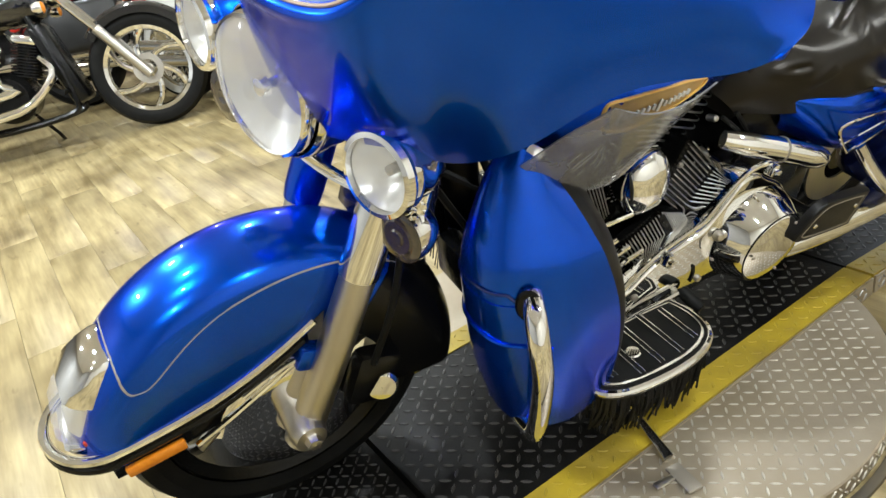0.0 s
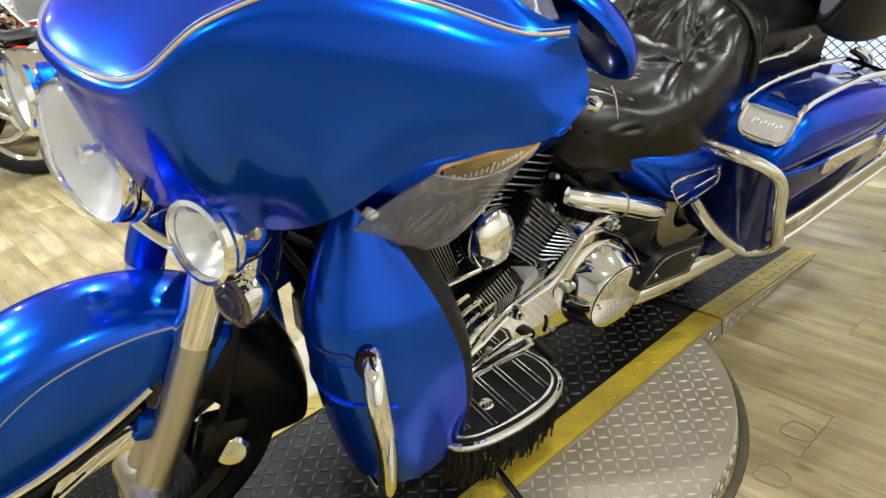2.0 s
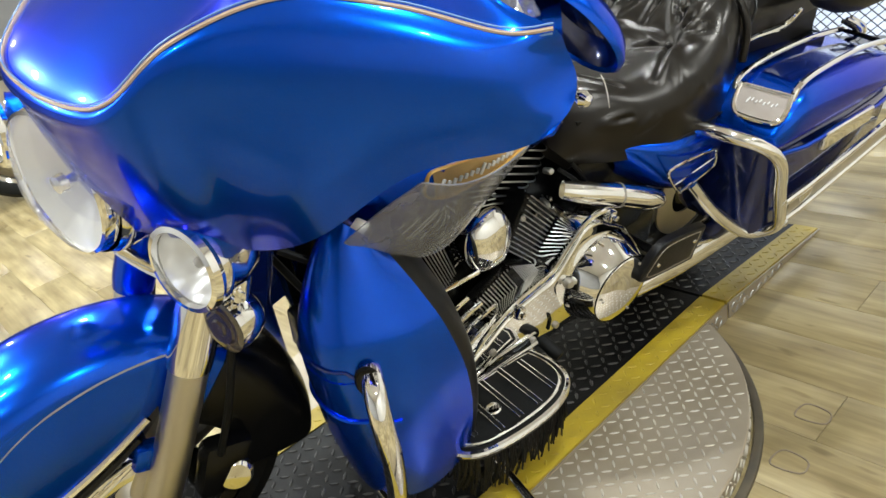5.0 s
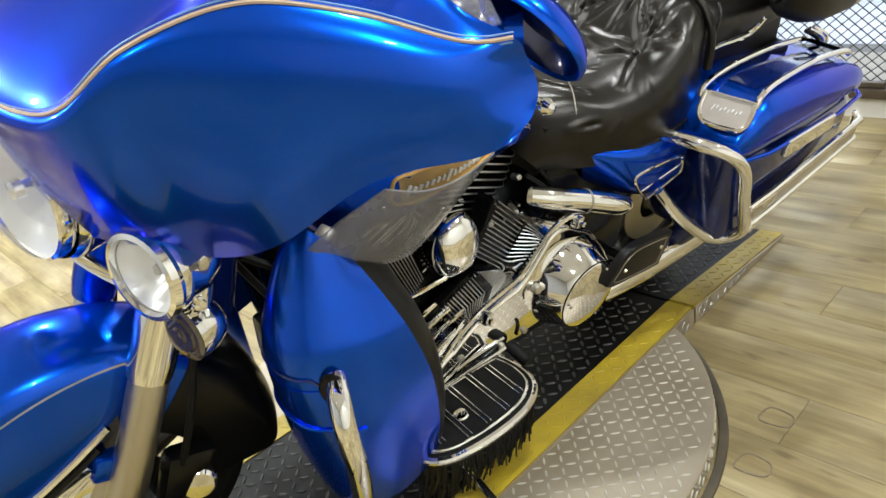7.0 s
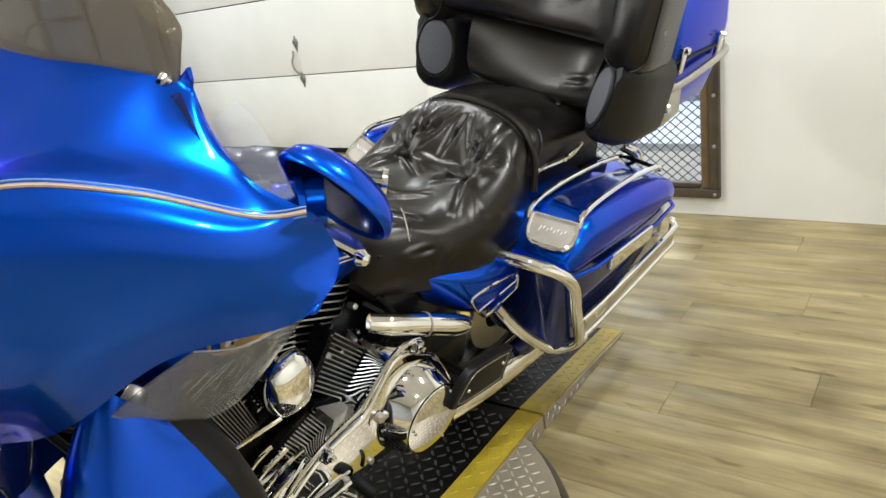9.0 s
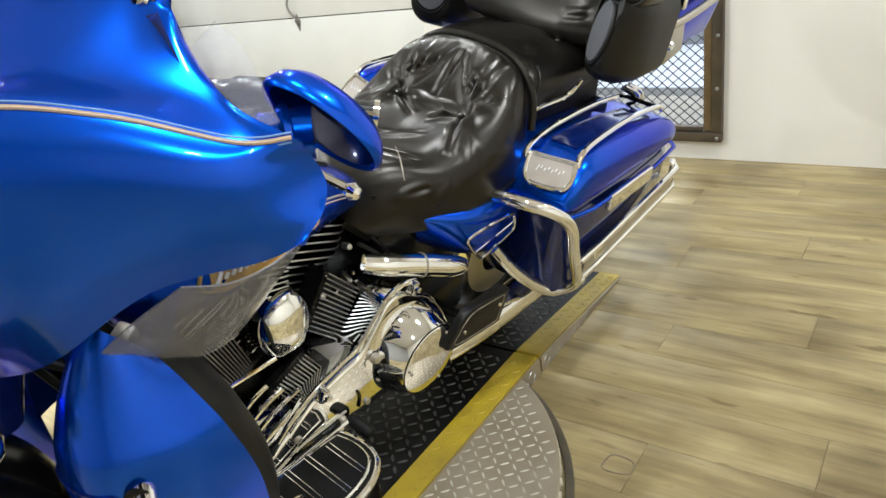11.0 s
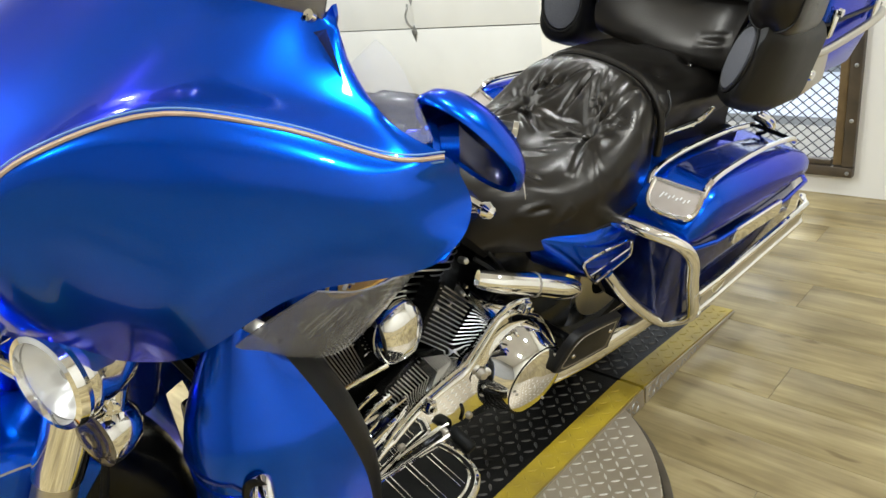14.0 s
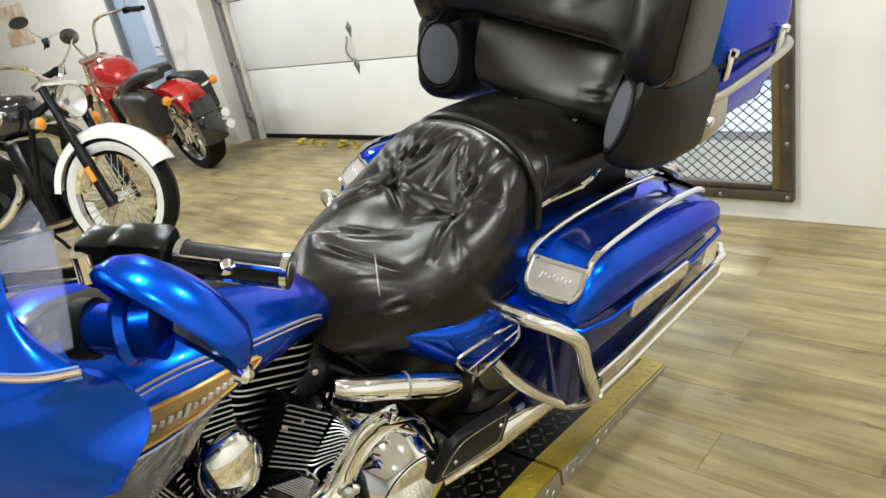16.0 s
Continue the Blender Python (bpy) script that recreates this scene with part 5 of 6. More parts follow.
# side covers below the seat, crossover pipe, silencers
for s in (1, -1):
    flip = (lambda g: g) if s > 0 else mirrored
    sc = part("side_cover", flip(thick(grid([[(.14, -.36, .69), (.17, -.27, .70), (.2, -.17, .70), (.2, -.06, .70)], [(.18, -.362, .682), (.248, -.26, .672), (.272, -.16, .665), (.272, -.05, .66)],
                                             [(.185, -.35, .665), (.262, -.25, .635), (.284, -.155, .625), (.282, -.05, .62)], [(.182, -.315, .61), (.258, -.225, .565), (.283, -.14, .555), (.281, -.05, .55)],
                                             [(.16, -.29, .57), (.23, -.2, .525), (.262, -.13, .515), (.262, -.05, .51)]], 5, 5), 0.006)), BLUE, bike, "metallic blue side cover", 60)
    fr = cat([(.292, -.262, .612), (.293, -.25, .632), (.292, -.11, .622), (.29, -.08, .61), (.289, -.07, .572), (.289, -.085, .56), (.291, -.185, .546), (.292, -.21, .55)], 3, True)
    part("cover_trim", flip(tube(fr, 0.004, 8, closed=True)), CHROME, sc, "chrome outlined cover badge")
    part("cover_trim", flip(tube([(.294, -.235, .58), (.293, -.085, .593)], 0.003, 6)), CHROME, sc)
    part("crossover_pipe", flip(tube([(.165, -.47, .605), (.195, -.425, .592), (.225, -.35, .568), (.255, -.275, .54), (.262, -.235, .525)], [.02, .027, .028, .028, .02], 16, 4)), CHROME, bike, "chrome exhaust heat shield")
    part("pipe_clamp", flip(tube([(.225, -.35, .568), (.2262, -.346, .5668)], 0.0295, 16)), GREYLINE, bike)
    muf = part("silencer", flip(tube([(.27, -.30, .29), (.28, -.15, .30), (.29, .1, .315), (.29, .55, .335), (.29, .78, .345)], [.03, .043, .046, .046, .04], 20, 4)), CHROME, bike, "chrome silencer")
part("rear_fender", loft([[Vector((RA.x + x, RA.y + r * math.cos(radians(a)), RA.z + r * math.sin(radians(a)))) for x, r in ((-.1, .27), (-.105, .34), (-.07, .37), (0, .378), (.07, .37), (.105, .34), (.1, .27))] for a in range(20, 161, 10)], False, False), BLUE, bike, "blue rear fender", 60)

# saddlebags with guard bars
def bag_ring(y, x0, x1, z0, z1, r=0.035):
    w, h = x1 - x0, z1 - z0
    return [Vector(((x0 + x1) / 2 + a, y, (z0 + z1) / 2 + b)) for a, b in rounded(w, h, min(r, h * 0.45), 4)]


for s in (1, -1):
    flip = (lambda g: g) if s > 0 else mirrored
    # bag body below the lid: the dark it reflects is in its deeper blue
    bag = part("saddlebag", flip(loft([bag_ring(*q) for q in ((-.015, .19, .36, .40, .638, .03), (.0, .17, .397, .36, .637, .04), (.03, .165, .41, .34, .635, .045), (.3, .16, .414, .335, .622, .045), (.55, .16, .402, .345, .604, .045), (.60, .17, .385, .37, .602, .04), (.615, .19, .36, .41, .6, .03))])), DEEP, bike, "blue saddlebag, its dark reflections put into the colour", 50)
    lid = part("bag_lid", flip(loft([bag_ring(*q) for q in ((-.068, .2, .385, .648, .672, .011), (-.055, .18, .41, .645, .69, .02), (-.03, .168, .422, .643, .724, .03), (.0, .162, .427, .64, .752, .04), (.04, .16, .43, .637, .764, .045), (.12, .16, .432, .634, .764, .05), (.2, .16, .431, .63, .758, .05), (.3, .16, .43, .624, .746, .05), (.4, .16, .425, .618, .729, .05), (.5, .16, .416, .61, .706, .047), (.57, .162, .408, .605, .684, .042), (.61, .17, .392, .604, .664, .032), (.63, .19, .365, .606, .645, .018))])), BLUE, bag, "metallic blue saddlebag lid", 50)
    part("lid_seam", flip(tube([(.2, -.07, .645), (.385, -.07, .645), (.422, -.035, .64), (.436, .04, .636), (.434, .4, .615), (.412, .58, .602), (.365, .636, .6)], 0.006, 8)), BLUE, lid)
    tl, tr, br, bl = Vector((.288, -.04, .756)), Vector((.388, .005, .75)), Vector((.402, -.052, .702)), Vector((.305, -.085, .712))
    cen, ux = (tl + tr + br + bl) / 4, ((tr + br) / 2 - (tl + bl) / 2)
    uy = (tl + tr) / 2 - (bl + br) / 2
    nz = ux.cross(uy).normalized()
    bw, bh = ux.length, uy.length
    ux.normalize()
    uy = nz.cross(ux)
    bmx = Matrix(((ux.x, uy.x, nz.x, cen.x), (ux.y, uy.y, nz.y, cen.y), (ux.z, uy.z, nz.z, cen.z), (0, 0, 0, 1))) @ Matrix.Translation((0, 0, 0.006))
    bo = [(p.x * bw, p.y * bh) for p in cat([(-.46, .5, 0), (0, .5, 0), (.46, .5, 0), (.5, .42, 0), (.5, -.1, 0), (.4, -.42, 0), (.2, -.5, 0), (-.2, -.5, 0), (-.4, -.42, 0), (-.5, -.1, 0), (-.5, .42, 0)], 3, True)]
    bd_ = part("bag_badge", flip(slab(bo, 0.006, bmx, 0.002)), BADGE, bag, "taupe badge plate in a chrome frame")
    part("badge_print", flip(joined(*[moved(box((-.028 + i * .0085, 0.004 + .004 * (i % 2), .007), (.0028, .008 + .007 * (i == 0), .002), pose(0, 0, 0, 0, 0, -20)), bmx) for i in range(8)])), SILVERPRINT, bd_)
    part("badge_frame", flip(tube([bmx @ Vector((x * 1.03, y * 1.03, .006)) for x, y in bo], 0.0055, 8, closed=True)), CHROME, bd_)
    for pts_ in ([(.283, -.05, .752), (.276, -.03, .772), (.268, .08, .782), (.258, .3, .768), (.25, .5, .735), (.245, .545, .718)],
                 [(.392, .0, .748), (.39, .02, .775), (.384, .1, .782), (.372, .3, .77), (.36, .5, .735), (.355, .55, .712)]):
        part("lid_rail", flip(tube(pts_, 0.0075, 10, 5)), CHROME, bag, "chrome rail on the lid")
    part("lid_rail", flip(tube([(.24, .53, .724), (.357, .53, .722)], 0.006, 10)), IRON, bag)
    part("lid_panel", flip(thick(grid([[(x, y, z + .0035) for y, z in ((.05, .7645), (.12, .7645), (.2, .7585), (.3, .7465), (.4, .7295), (.47, .714))] for x in (.285, .32, .36)], 4, 3), 0.003)), DEEP, bag, "dark blue inlay of the lid")
    lt = part("bag_latch", flip(box((.436, .245, .613), (.018, .235, .045), pose(0, 0, 0, -1), b=0.006)), CHROME, bag, "chrome bag latch")
    guard = part("bag_guard", flip(tube([(.2, -.13, .66), (.27, -.145, .685), (.35, -.135, .69), (.41, -.1, .675), (.435, -.06, .63), (.44, -.03, .55), (.443, .01, .46), (.437, .03, .42), (.41, .03, .385), (.37, .0, .375), (.32, -.08, .45), (.28, -.14, .535)], 0.0155, 12, 6)), CHROME, bike, "chrome saddlebag guard bar")
    for y, z, x in ((-.015, .514, .449), (.026, .436, .452)):
        part("guard_bolt", flip(lathe([(0.001, 0.008), (0.008, 0.008), (0.010, 0.004), (0.010, -0.01)], aim((x, y, z), (1, 0, 0)), 12)), CHROME, guard)
    part("guard_rail", flip(joined(tube([(.44, .02, .49), (.44, .12, .493), (.432, .6, .527), (.402, .635, .527)], 0.0095, 10), tube([(.44, .03, .425), (.44, .12, .428), (.432, .6, .468), (.402, .64, .472)], 0.0095, 10), tube([(.402, .638, .532), (.404, .645, .468)], 0.0095, 10))), CHROME, guard)
    part("guard_plate", flip(loft([[(.435, .05, .435), (.441, .05, .435), (.441, .05, .485), (.435, .05, .485)], [(.428, .59, .473), (.434, .59, .473), (.434, .59, .52), (.428, .59, .52)]])), STEEL, guard, "brushed guard plate")
    part("plate_badge", flip(moved(slab([(.03 * math.cos(a), .02 * math.sin(a)) for a in np.linspace(0, 2 * math.pi, 19)[:-1]], .004, Matrix.Translation((.438, .13, .468)) @ side_m, .001), Matrix())), CHROME, guard)

# seat: rider bucket and passenger pillion with tufts and pleats
def cushion(rows, tufts=(), pleats=(), depth=0.017, spread=0.04, nu=20, nv=20, fold=0.006, width=0.0055):
    """A soft surface: dimples at the tufts, narrow folds along the pleats, which are pairs of points."""
    v, f = grid(rows, nu, nv)
    p = np.array(v)
    push = np.zeros(len(p))
    for t in tufts:
        d = np.linalg.norm(p - np.array(t), axis=1)
        push -= depth * np.exp(-(d / spread) ** 2)
    for a, b in pleats:
        a, b = np.array(a), np.array(b)
        u = np.clip(((p - a) @ (b - a)) / ((b - a) @ (b - a)), 0, 1)
        d = np.linalg.norm(p - a - u[:, None] * (b - a), axis=1)
        k = (1 - 0.7 * u) * (1 - np.clip((u - 0.93) / 0.07, 0, 1)) * np.clip((u - 0.03) / 0.2, 0, 1)
        push += k * fold * (-1.2 * np.exp(-(d / width) ** 2) + 0.7 * np.exp(-((d - 2.2 * width) / (1.3 * width)) ** 2))
    n = np.zeros_like(p)
    q = np.array(f)
    fn = np.cross(p[q[:, 2]] - p[q[:, 0]], p[q[:, 3]] - p[q[:, 1]])
    for k in range(4):
        np.add.at(n, q[:, k], fn)
    n /= np.linalg.norm(n, axis=1)[:, None] + 1e-9
    if (n[:, 2] - n[:, 1]).sum() < 0:
        n = -n
    p = p + n * push[:, None]
    return [tuple(r) for r in p.tolist()], f


SC = MID + 0.012     # middle of the saddle
SADDLE_FRONT = [[(.0, -.475, .70), (.05, -.468, .69), (.09, -.45, .668), (.1, -.43, .645)],
          [(.0, -.45, .76), (.075, -.43, .75), (.13, -.40, .70), (.14, -.36, .64)],
          [(.0, -.38, .792), (.1, -.36, .79), (.168, -.325, .735), (.175, -.29, .638)],
          [(.0, -.29, .79), (.12, -.28, .795), (.198, -.255, .755), (.205, -.23, .64)],
          [(.0, -.19, .80), (.125, -.18, .825), (.212, -.165, .785), (.22, -.15, .645)]]
SADDLE_REAR = [[(.0, -.10, .85), (.12, -.095, .865), (.205, -.095, .83), (.22, -.08, .655)],
          [(.0, -.04, .918), (.115, -.04, .915), (.192, -.045, .865), (.213, -.03, .665)],
          [(.0, .015, .953), (.11, .01, .937), (.18, .0, .878), (.203, .0, .675)],
          [(.0, .035, .925), (.11, .03, .91), (.175, .02, .85), (.2, .01, .675)]]
SM = [[(SC - x, y, z) for x, y, z in reversed(r[1:])] + [(SC + x, y, z) for x, y, z in r] for r in SADDLE_FRONT + SADDLE_REAR]
B1, B2 = Vector((SC + .094, -.125, .846)), Vector((SC - .098, -.13, .846))
folds = []
for s, b in ((1, B1), (-1, B2)):
    for x, y, z in ((.015, .0, .945), (.06, .01, .945), (.115, .01, .935), (.165, -.01, .888), (.195, -.05, .855), (.21, -.1, .80), (.215, -.155, .775), (.2, -.21, .775), (.15, -.245, .79), (.02, -.16, .81)):
        folds.append((tuple(b), (SC + s * x, y, z)))
folds += [((SC + .13, -.44, .74), (SC + .165, -.31, .75)), ((SC + .19, -.33, .70), (SC + .2, -.27, .755)), ((SC, -.12, .84), (SC + .01, -.01, .945)),
          ((SC + .09, -.125, .845), (SC - .09, -.13, .845)), ((SC - .06, -.36, .79), (SC + .12, -.30, .795)), ((SC + .06, -.2, .81), (SC - .08, -.3, .79))]
seat = part("rider_seat", thick(cushion(SM, [B1, B2], folds, 0.02, 0.04, 22, 22, 0.011, 0.005), 0.008), LEATHER, bike, "tufted black leather rider seat, creased", 80)
for b in (B1, B2):
    part("seat_button", lathe([(0.001, 0.009), (0.006, 0.008), (0.0095, 0.003), (0.0095, -0.004)], aim(b + Vector((0, 0, -.017)), (0.1, -.2, 1)), 14), LEATHER, seat)
for s in (1, -1):
    part("seat_seam", tube([(SC + s * .055, -.305, .803), (SC + s * .09, -.33, .80), (SC + s * .12, -.352, .783), (SC + s * .138, -.36, .745)], 0.0016, 6, 4), GREYLINE, seat, "pale stitched seam")
    part("seat_piping", tube([(SC + s * .1, -.432, .66), (SC + s * .142, -.362, .665), (SC + s * .178, -.29, .668), (SC + s * .208, -.225, .672), (SC + s * .222, -.14, .68), (SC + s * .219, -.05, .69)], 0.003, 6, 4), LEATHER_SIDE, seat)
part("seat_welt", tube([(SC + x, y + 0.01, z) for x, y, z in ((-.205, .0, .79), (-.185, .012, .875), (-.115, .024, .937), (0, .03, .953), (.115, .024, .937), (.185, .012, .875), (.205, .0, .79))], 0.009, 10, 5), LEATHER, seat, "raised leather welt")
PILL = [[(.0, .025, .915), (.11, .02, .905), (.165, .015, .87), (.17, .01, .81)], [(.0, .08, .935), (.11, .08, .925), (.175, .075, .888), (.176, .07, .812)],
        [(.0, .2, .935), (.11, .2, .925), (.178, .2, .89), (.18, .2, .816)], [(.0, .32, .925), (.11, .32, .915), (.178, .32, .882), (.18, .32, .82)], [(.0, .42, .9), (.11, .42, .895), (.175, .42, .87), (.175, .42, .82)]]
PM = [[(SC - 1.18 * x, y, z) for x, y, z in reversed(r[1:])] + [(SC + x, y, z) for x, y, z in r] for r in PILL]
pt = [(SC + x, y, .928) for x in (-.09, .09) for y in (.13, .28)]
pf = [(t, (t[0] + 0.07 * math.cos(a), t[1] + 0.07 * math.sin(a), .925)) for t in pt for a in (0.3, 1.5, 2.8, 4.2, 5.4)]
pil = part("passenger_seat", thick(cushion(PM, pt, pf, 0.012, 0.026, 9, 9, 0.0035), 0.008), LEATHER, bike, "tufted black leather passenger seat", 80)
for t in pt:
    part("seat_button", lathe([(0.001, 0.007), (0.006, 0.006), (0.009, 0.001)], aim(Vector(t) + Vector((0, 0, -.013)), (0, 0, 1)), 12), LEATHER, pil)
for s in (1, -1):
    strap = part("passenger_rail", tube([(SC + s * .178, .04, .815), (SC + s * .182, .08, .822), (SC + s * .188, .15, .822), (SC + s * .2, .19, .835), (SC + s * .216, .205, .868)], [.005, .008, .0095, .008, .005], 10, 5), CHROME, pil, "chrome passenger rail")
    part("piping", tube([(SC + s * .15, .09, .912), (SC + s * .174, .07, .89), (SC + s * .18, .05, .85), (SC + s * .179, .045, .815)], 0.0035, 6, 4), LEATHER_SIDE, pil)
part("seat_pan", loft([[Vector((SC + x, y, z)) for x, y in [(a * k, b) for a, b in ((-.185, -.1), (-.1, -.42), (.1, -.42), (.185, -.1), (.2, .42), (-.2, .42))]] for z, k in ((.6, .75), (.645, 1.0), (.745, 1.0))]), PLASTIC, bike, "black seat base")
part("seat_bracket", loft([[Vector((SC + a * k, b, z)) for a, b in ((-.16, .0), (.16, .0), (.165, .42), (-.165, .42))] for z, k in ((.73, 1.0), (.76, .97), (.825, .96))]), PLASTIC, bike, "black bracket below the passenger seat")

# backrest, side bolsters, speaker pods, tail trunk
trunk = part("tail_trunk", loft([[Vector((MID + x, y, z)) for x, y in [(a * k, .74 + b * k2) for a, b in rounded(.56, .46, .07, 5)]] for z, k, k2 in ((.835, .88, .9), (.85, .95, .96), (.93, 1, 1), (1.015, 1.01, 1.01))]), BLUE, bike, "metallic blue tail trunk", 45)
lid = part("trunk_lid", loft([[Vector((MID + x, y, z)) for x, y in [(a * k, .74 + b * k2) for a, b in rounded(.575, .475, .075, 5)]] for z, k, k2 in ((1.022, 1, 1), (1.08, 1.0, 1.0), (1.15, .96, .96), (1.19, .88, .88), (1.208, .7, .7))]), BLUE, trunk, "metallic blue trunk lid", 60)
part("trunk_seam", tube([(MID + x, .74 + y, 1.019) for x, y in rounded(.58, .48, .077, 5)], 0.005, 8, closed=True), PLASTIC, trunk)
CLOTH = material("speaker_cloth", (0.055, 0.055, 0.062), 0.8, second=(0.08, 0.08, 0.09), scale=300)
for s in (1, -1):
    flip = (lambda g: g) if s > 0 else mirrored
    for y in (.59, .87):
        part("trunk_latch", flip(joined(box((.328, y, 1.02), (.016, .03, .075), b=0.005), lathe([(0.001, .012), (.01, .011), (.012, 0)], aim((.334, y, 1.05), (1, 0, 0)), 12))), CHROME, trunk, "chrome trunk latch")
    part("trunk_rail", flip(tube([(.315, .50, .945), (.338, .56, .955), (.342, .75, .975), (.33, .94, .99), (.29, .99, .992)], 0.012, 10, 5)), STEEL, trunk, "brushed trunk guard rail")
    part("trunk_plate", flip(box((.334, .56, .905), (.014, .125, .1), pose(0, 0, 0, 8, -4, 0), b=0.007)), STEEL, trunk, "brushed mounting plate")
    part("plate_bolt", flip(lathe([(0.001, .008), (.012, .007), (.015, 0)], aim((.342, .53, .9), (1, 0, 0)), 14)), CHROME, trunk)
    for dy in (0, .022, .044):
        part("trunk_strut", flip(tube([(.25, .49 + dy, .76), (.272, .53 + dy, .735), (.265, .57 + dy, .70), (.24, .58 + dy, .68)], 0.006, 8, 5)), CHROME if dy else IRON, trunk)
    if s < 0:
        flip = lambda g: moved(mirrored(g), Matrix.Translation((-.04, 0, 0)))  # noqa: E731
    pm = Matrix.Translation((.283, .222, .99)) @ pose(0, 0, 0, -12, 0, -44)
    rings = []
    for dy, turn, px_, k, dz in ((0, -44, .283, .78, 0), (.006, -43, .285, .9, 0), (.025, -38, .291, .97, -.006), (.08, -18, .298, 1.0, -.024), (.15, 0, .298, .98, -.04), (.27, 0, .296, .95, -.05)):
        rm = Matrix.Translation((px_, .222 + dy, .99 + dz)) @ pose(0, 0, 0, -12, 0, turn)
        rings.append([rm @ Vector((a * k, 0, b * k)) for a, b in rounded(.125, .235, .055, 5)])
    pod = part("speaker_pod", flip(loft(rings)), PLASTIC, bike, "black speaker pod", 50)
    part("speaker_grille", flip(lathe([(0.001, 0.012), (0.04, 0.011), (0.056, 0.006), (0.06, -0.004)], pm @ Matrix.Translation((0, -.002, 0)) @ pose(0, 0, 0, 90, 0, 0) @ Matrix.Diagonal((0.85, 1.3, 1, 1)), 36)), CLOTH, pod, "grey cloth speaker grille")
    part("grille_ring", flip(tube([pm @ Vector((.053 * math.cos(a), -.003, .081 * math.sin(a))) for a in np.linspace(0, 2 * math.pi, 37)[:-1]], 0.004, 6, closed=True)), PLASTIC, pod)
    am = Matrix.Translation((.318, .262, 1.175)) @ pose(0, 0, 0, -10, 0, 8)
    arm = part("arm_bolster", flip(moved(loft([[Vector((a * k, y, b * k)) for a, b in rounded(.115, .25, .05, 6)] for y, k in ((-.06, .45), (-.05, .7), (-.025, .92), (.02, 1.02), (.1, 1.05), (.2, 1.0))]), am)), LEATHER, bike, "black leather side bolster", 60)
    part("bolster_seam", flip(tube([am @ Vector((a * .93, -.024, b * .93)) for a, b in rounded(.115, .25, .05, 6)], 0.0025, 6, closed=True)), LEATHER_SIDE, arm)


def backpad(rows, tufts, folds, nu=16, nv=14):
    """Rows of (z, y at the sides, y half-way, y in the middle, half width): a pad that wraps round the passenger."""
    net = [[(SC - 1.15 * w, ys, z + .012), (SC - .62 * w, yh, z), (SC, ym, z - .006), (SC + .62 * w, yh, z), (SC + w, ys, z + .012)] for z, ys, yh, ym, w in rows]
    return cushion(net, tufts, folds, 0.016, 0.03, nu, nv, 0.008, 0.0065)


part("backrest", thick(backpad([(.895, .32, .335, .34, .16), (.915, .275, .29, .295, .175), (.955, .262, .28, .288, .185), (1.02, .272, .305, .318, .192), (1.07, .295, .335, .352, .195), (1.095, .34, .37, .39, .19)],
                               (), [((SC + .19, .28, 1.0), (SC + .08, .30, .97))]), 0.01), LEATHER, bike, "black leather lower backrest", 80)
ub = [(SC - .1, .32, 1.25), (SC + .1, .32, 1.25)]
uf = [(t, (t[0] + .1 * math.cos(a), .32, t[2] + .13 * math.sin(a))) for t in ub for a in (-2.3, -1.95, -1.6, -1.25, -.9, 0, .5, 1.2, 1.6, 2.0, 3.1)]
part("backrest", thick(backpad([(1.085, .29, .34, .37, .225), (1.10, .225, .29, .31, .235), (1.135, .205, .27, .295, .24), (1.24, .235, .305, .33, .24), (1.33, .28, .36, .39, .235), (1.385, .36, .44, .48, .21)],
                               ub, uf), 0.01), LEATHER, bike, "tufted black leather upper backrest", 80)

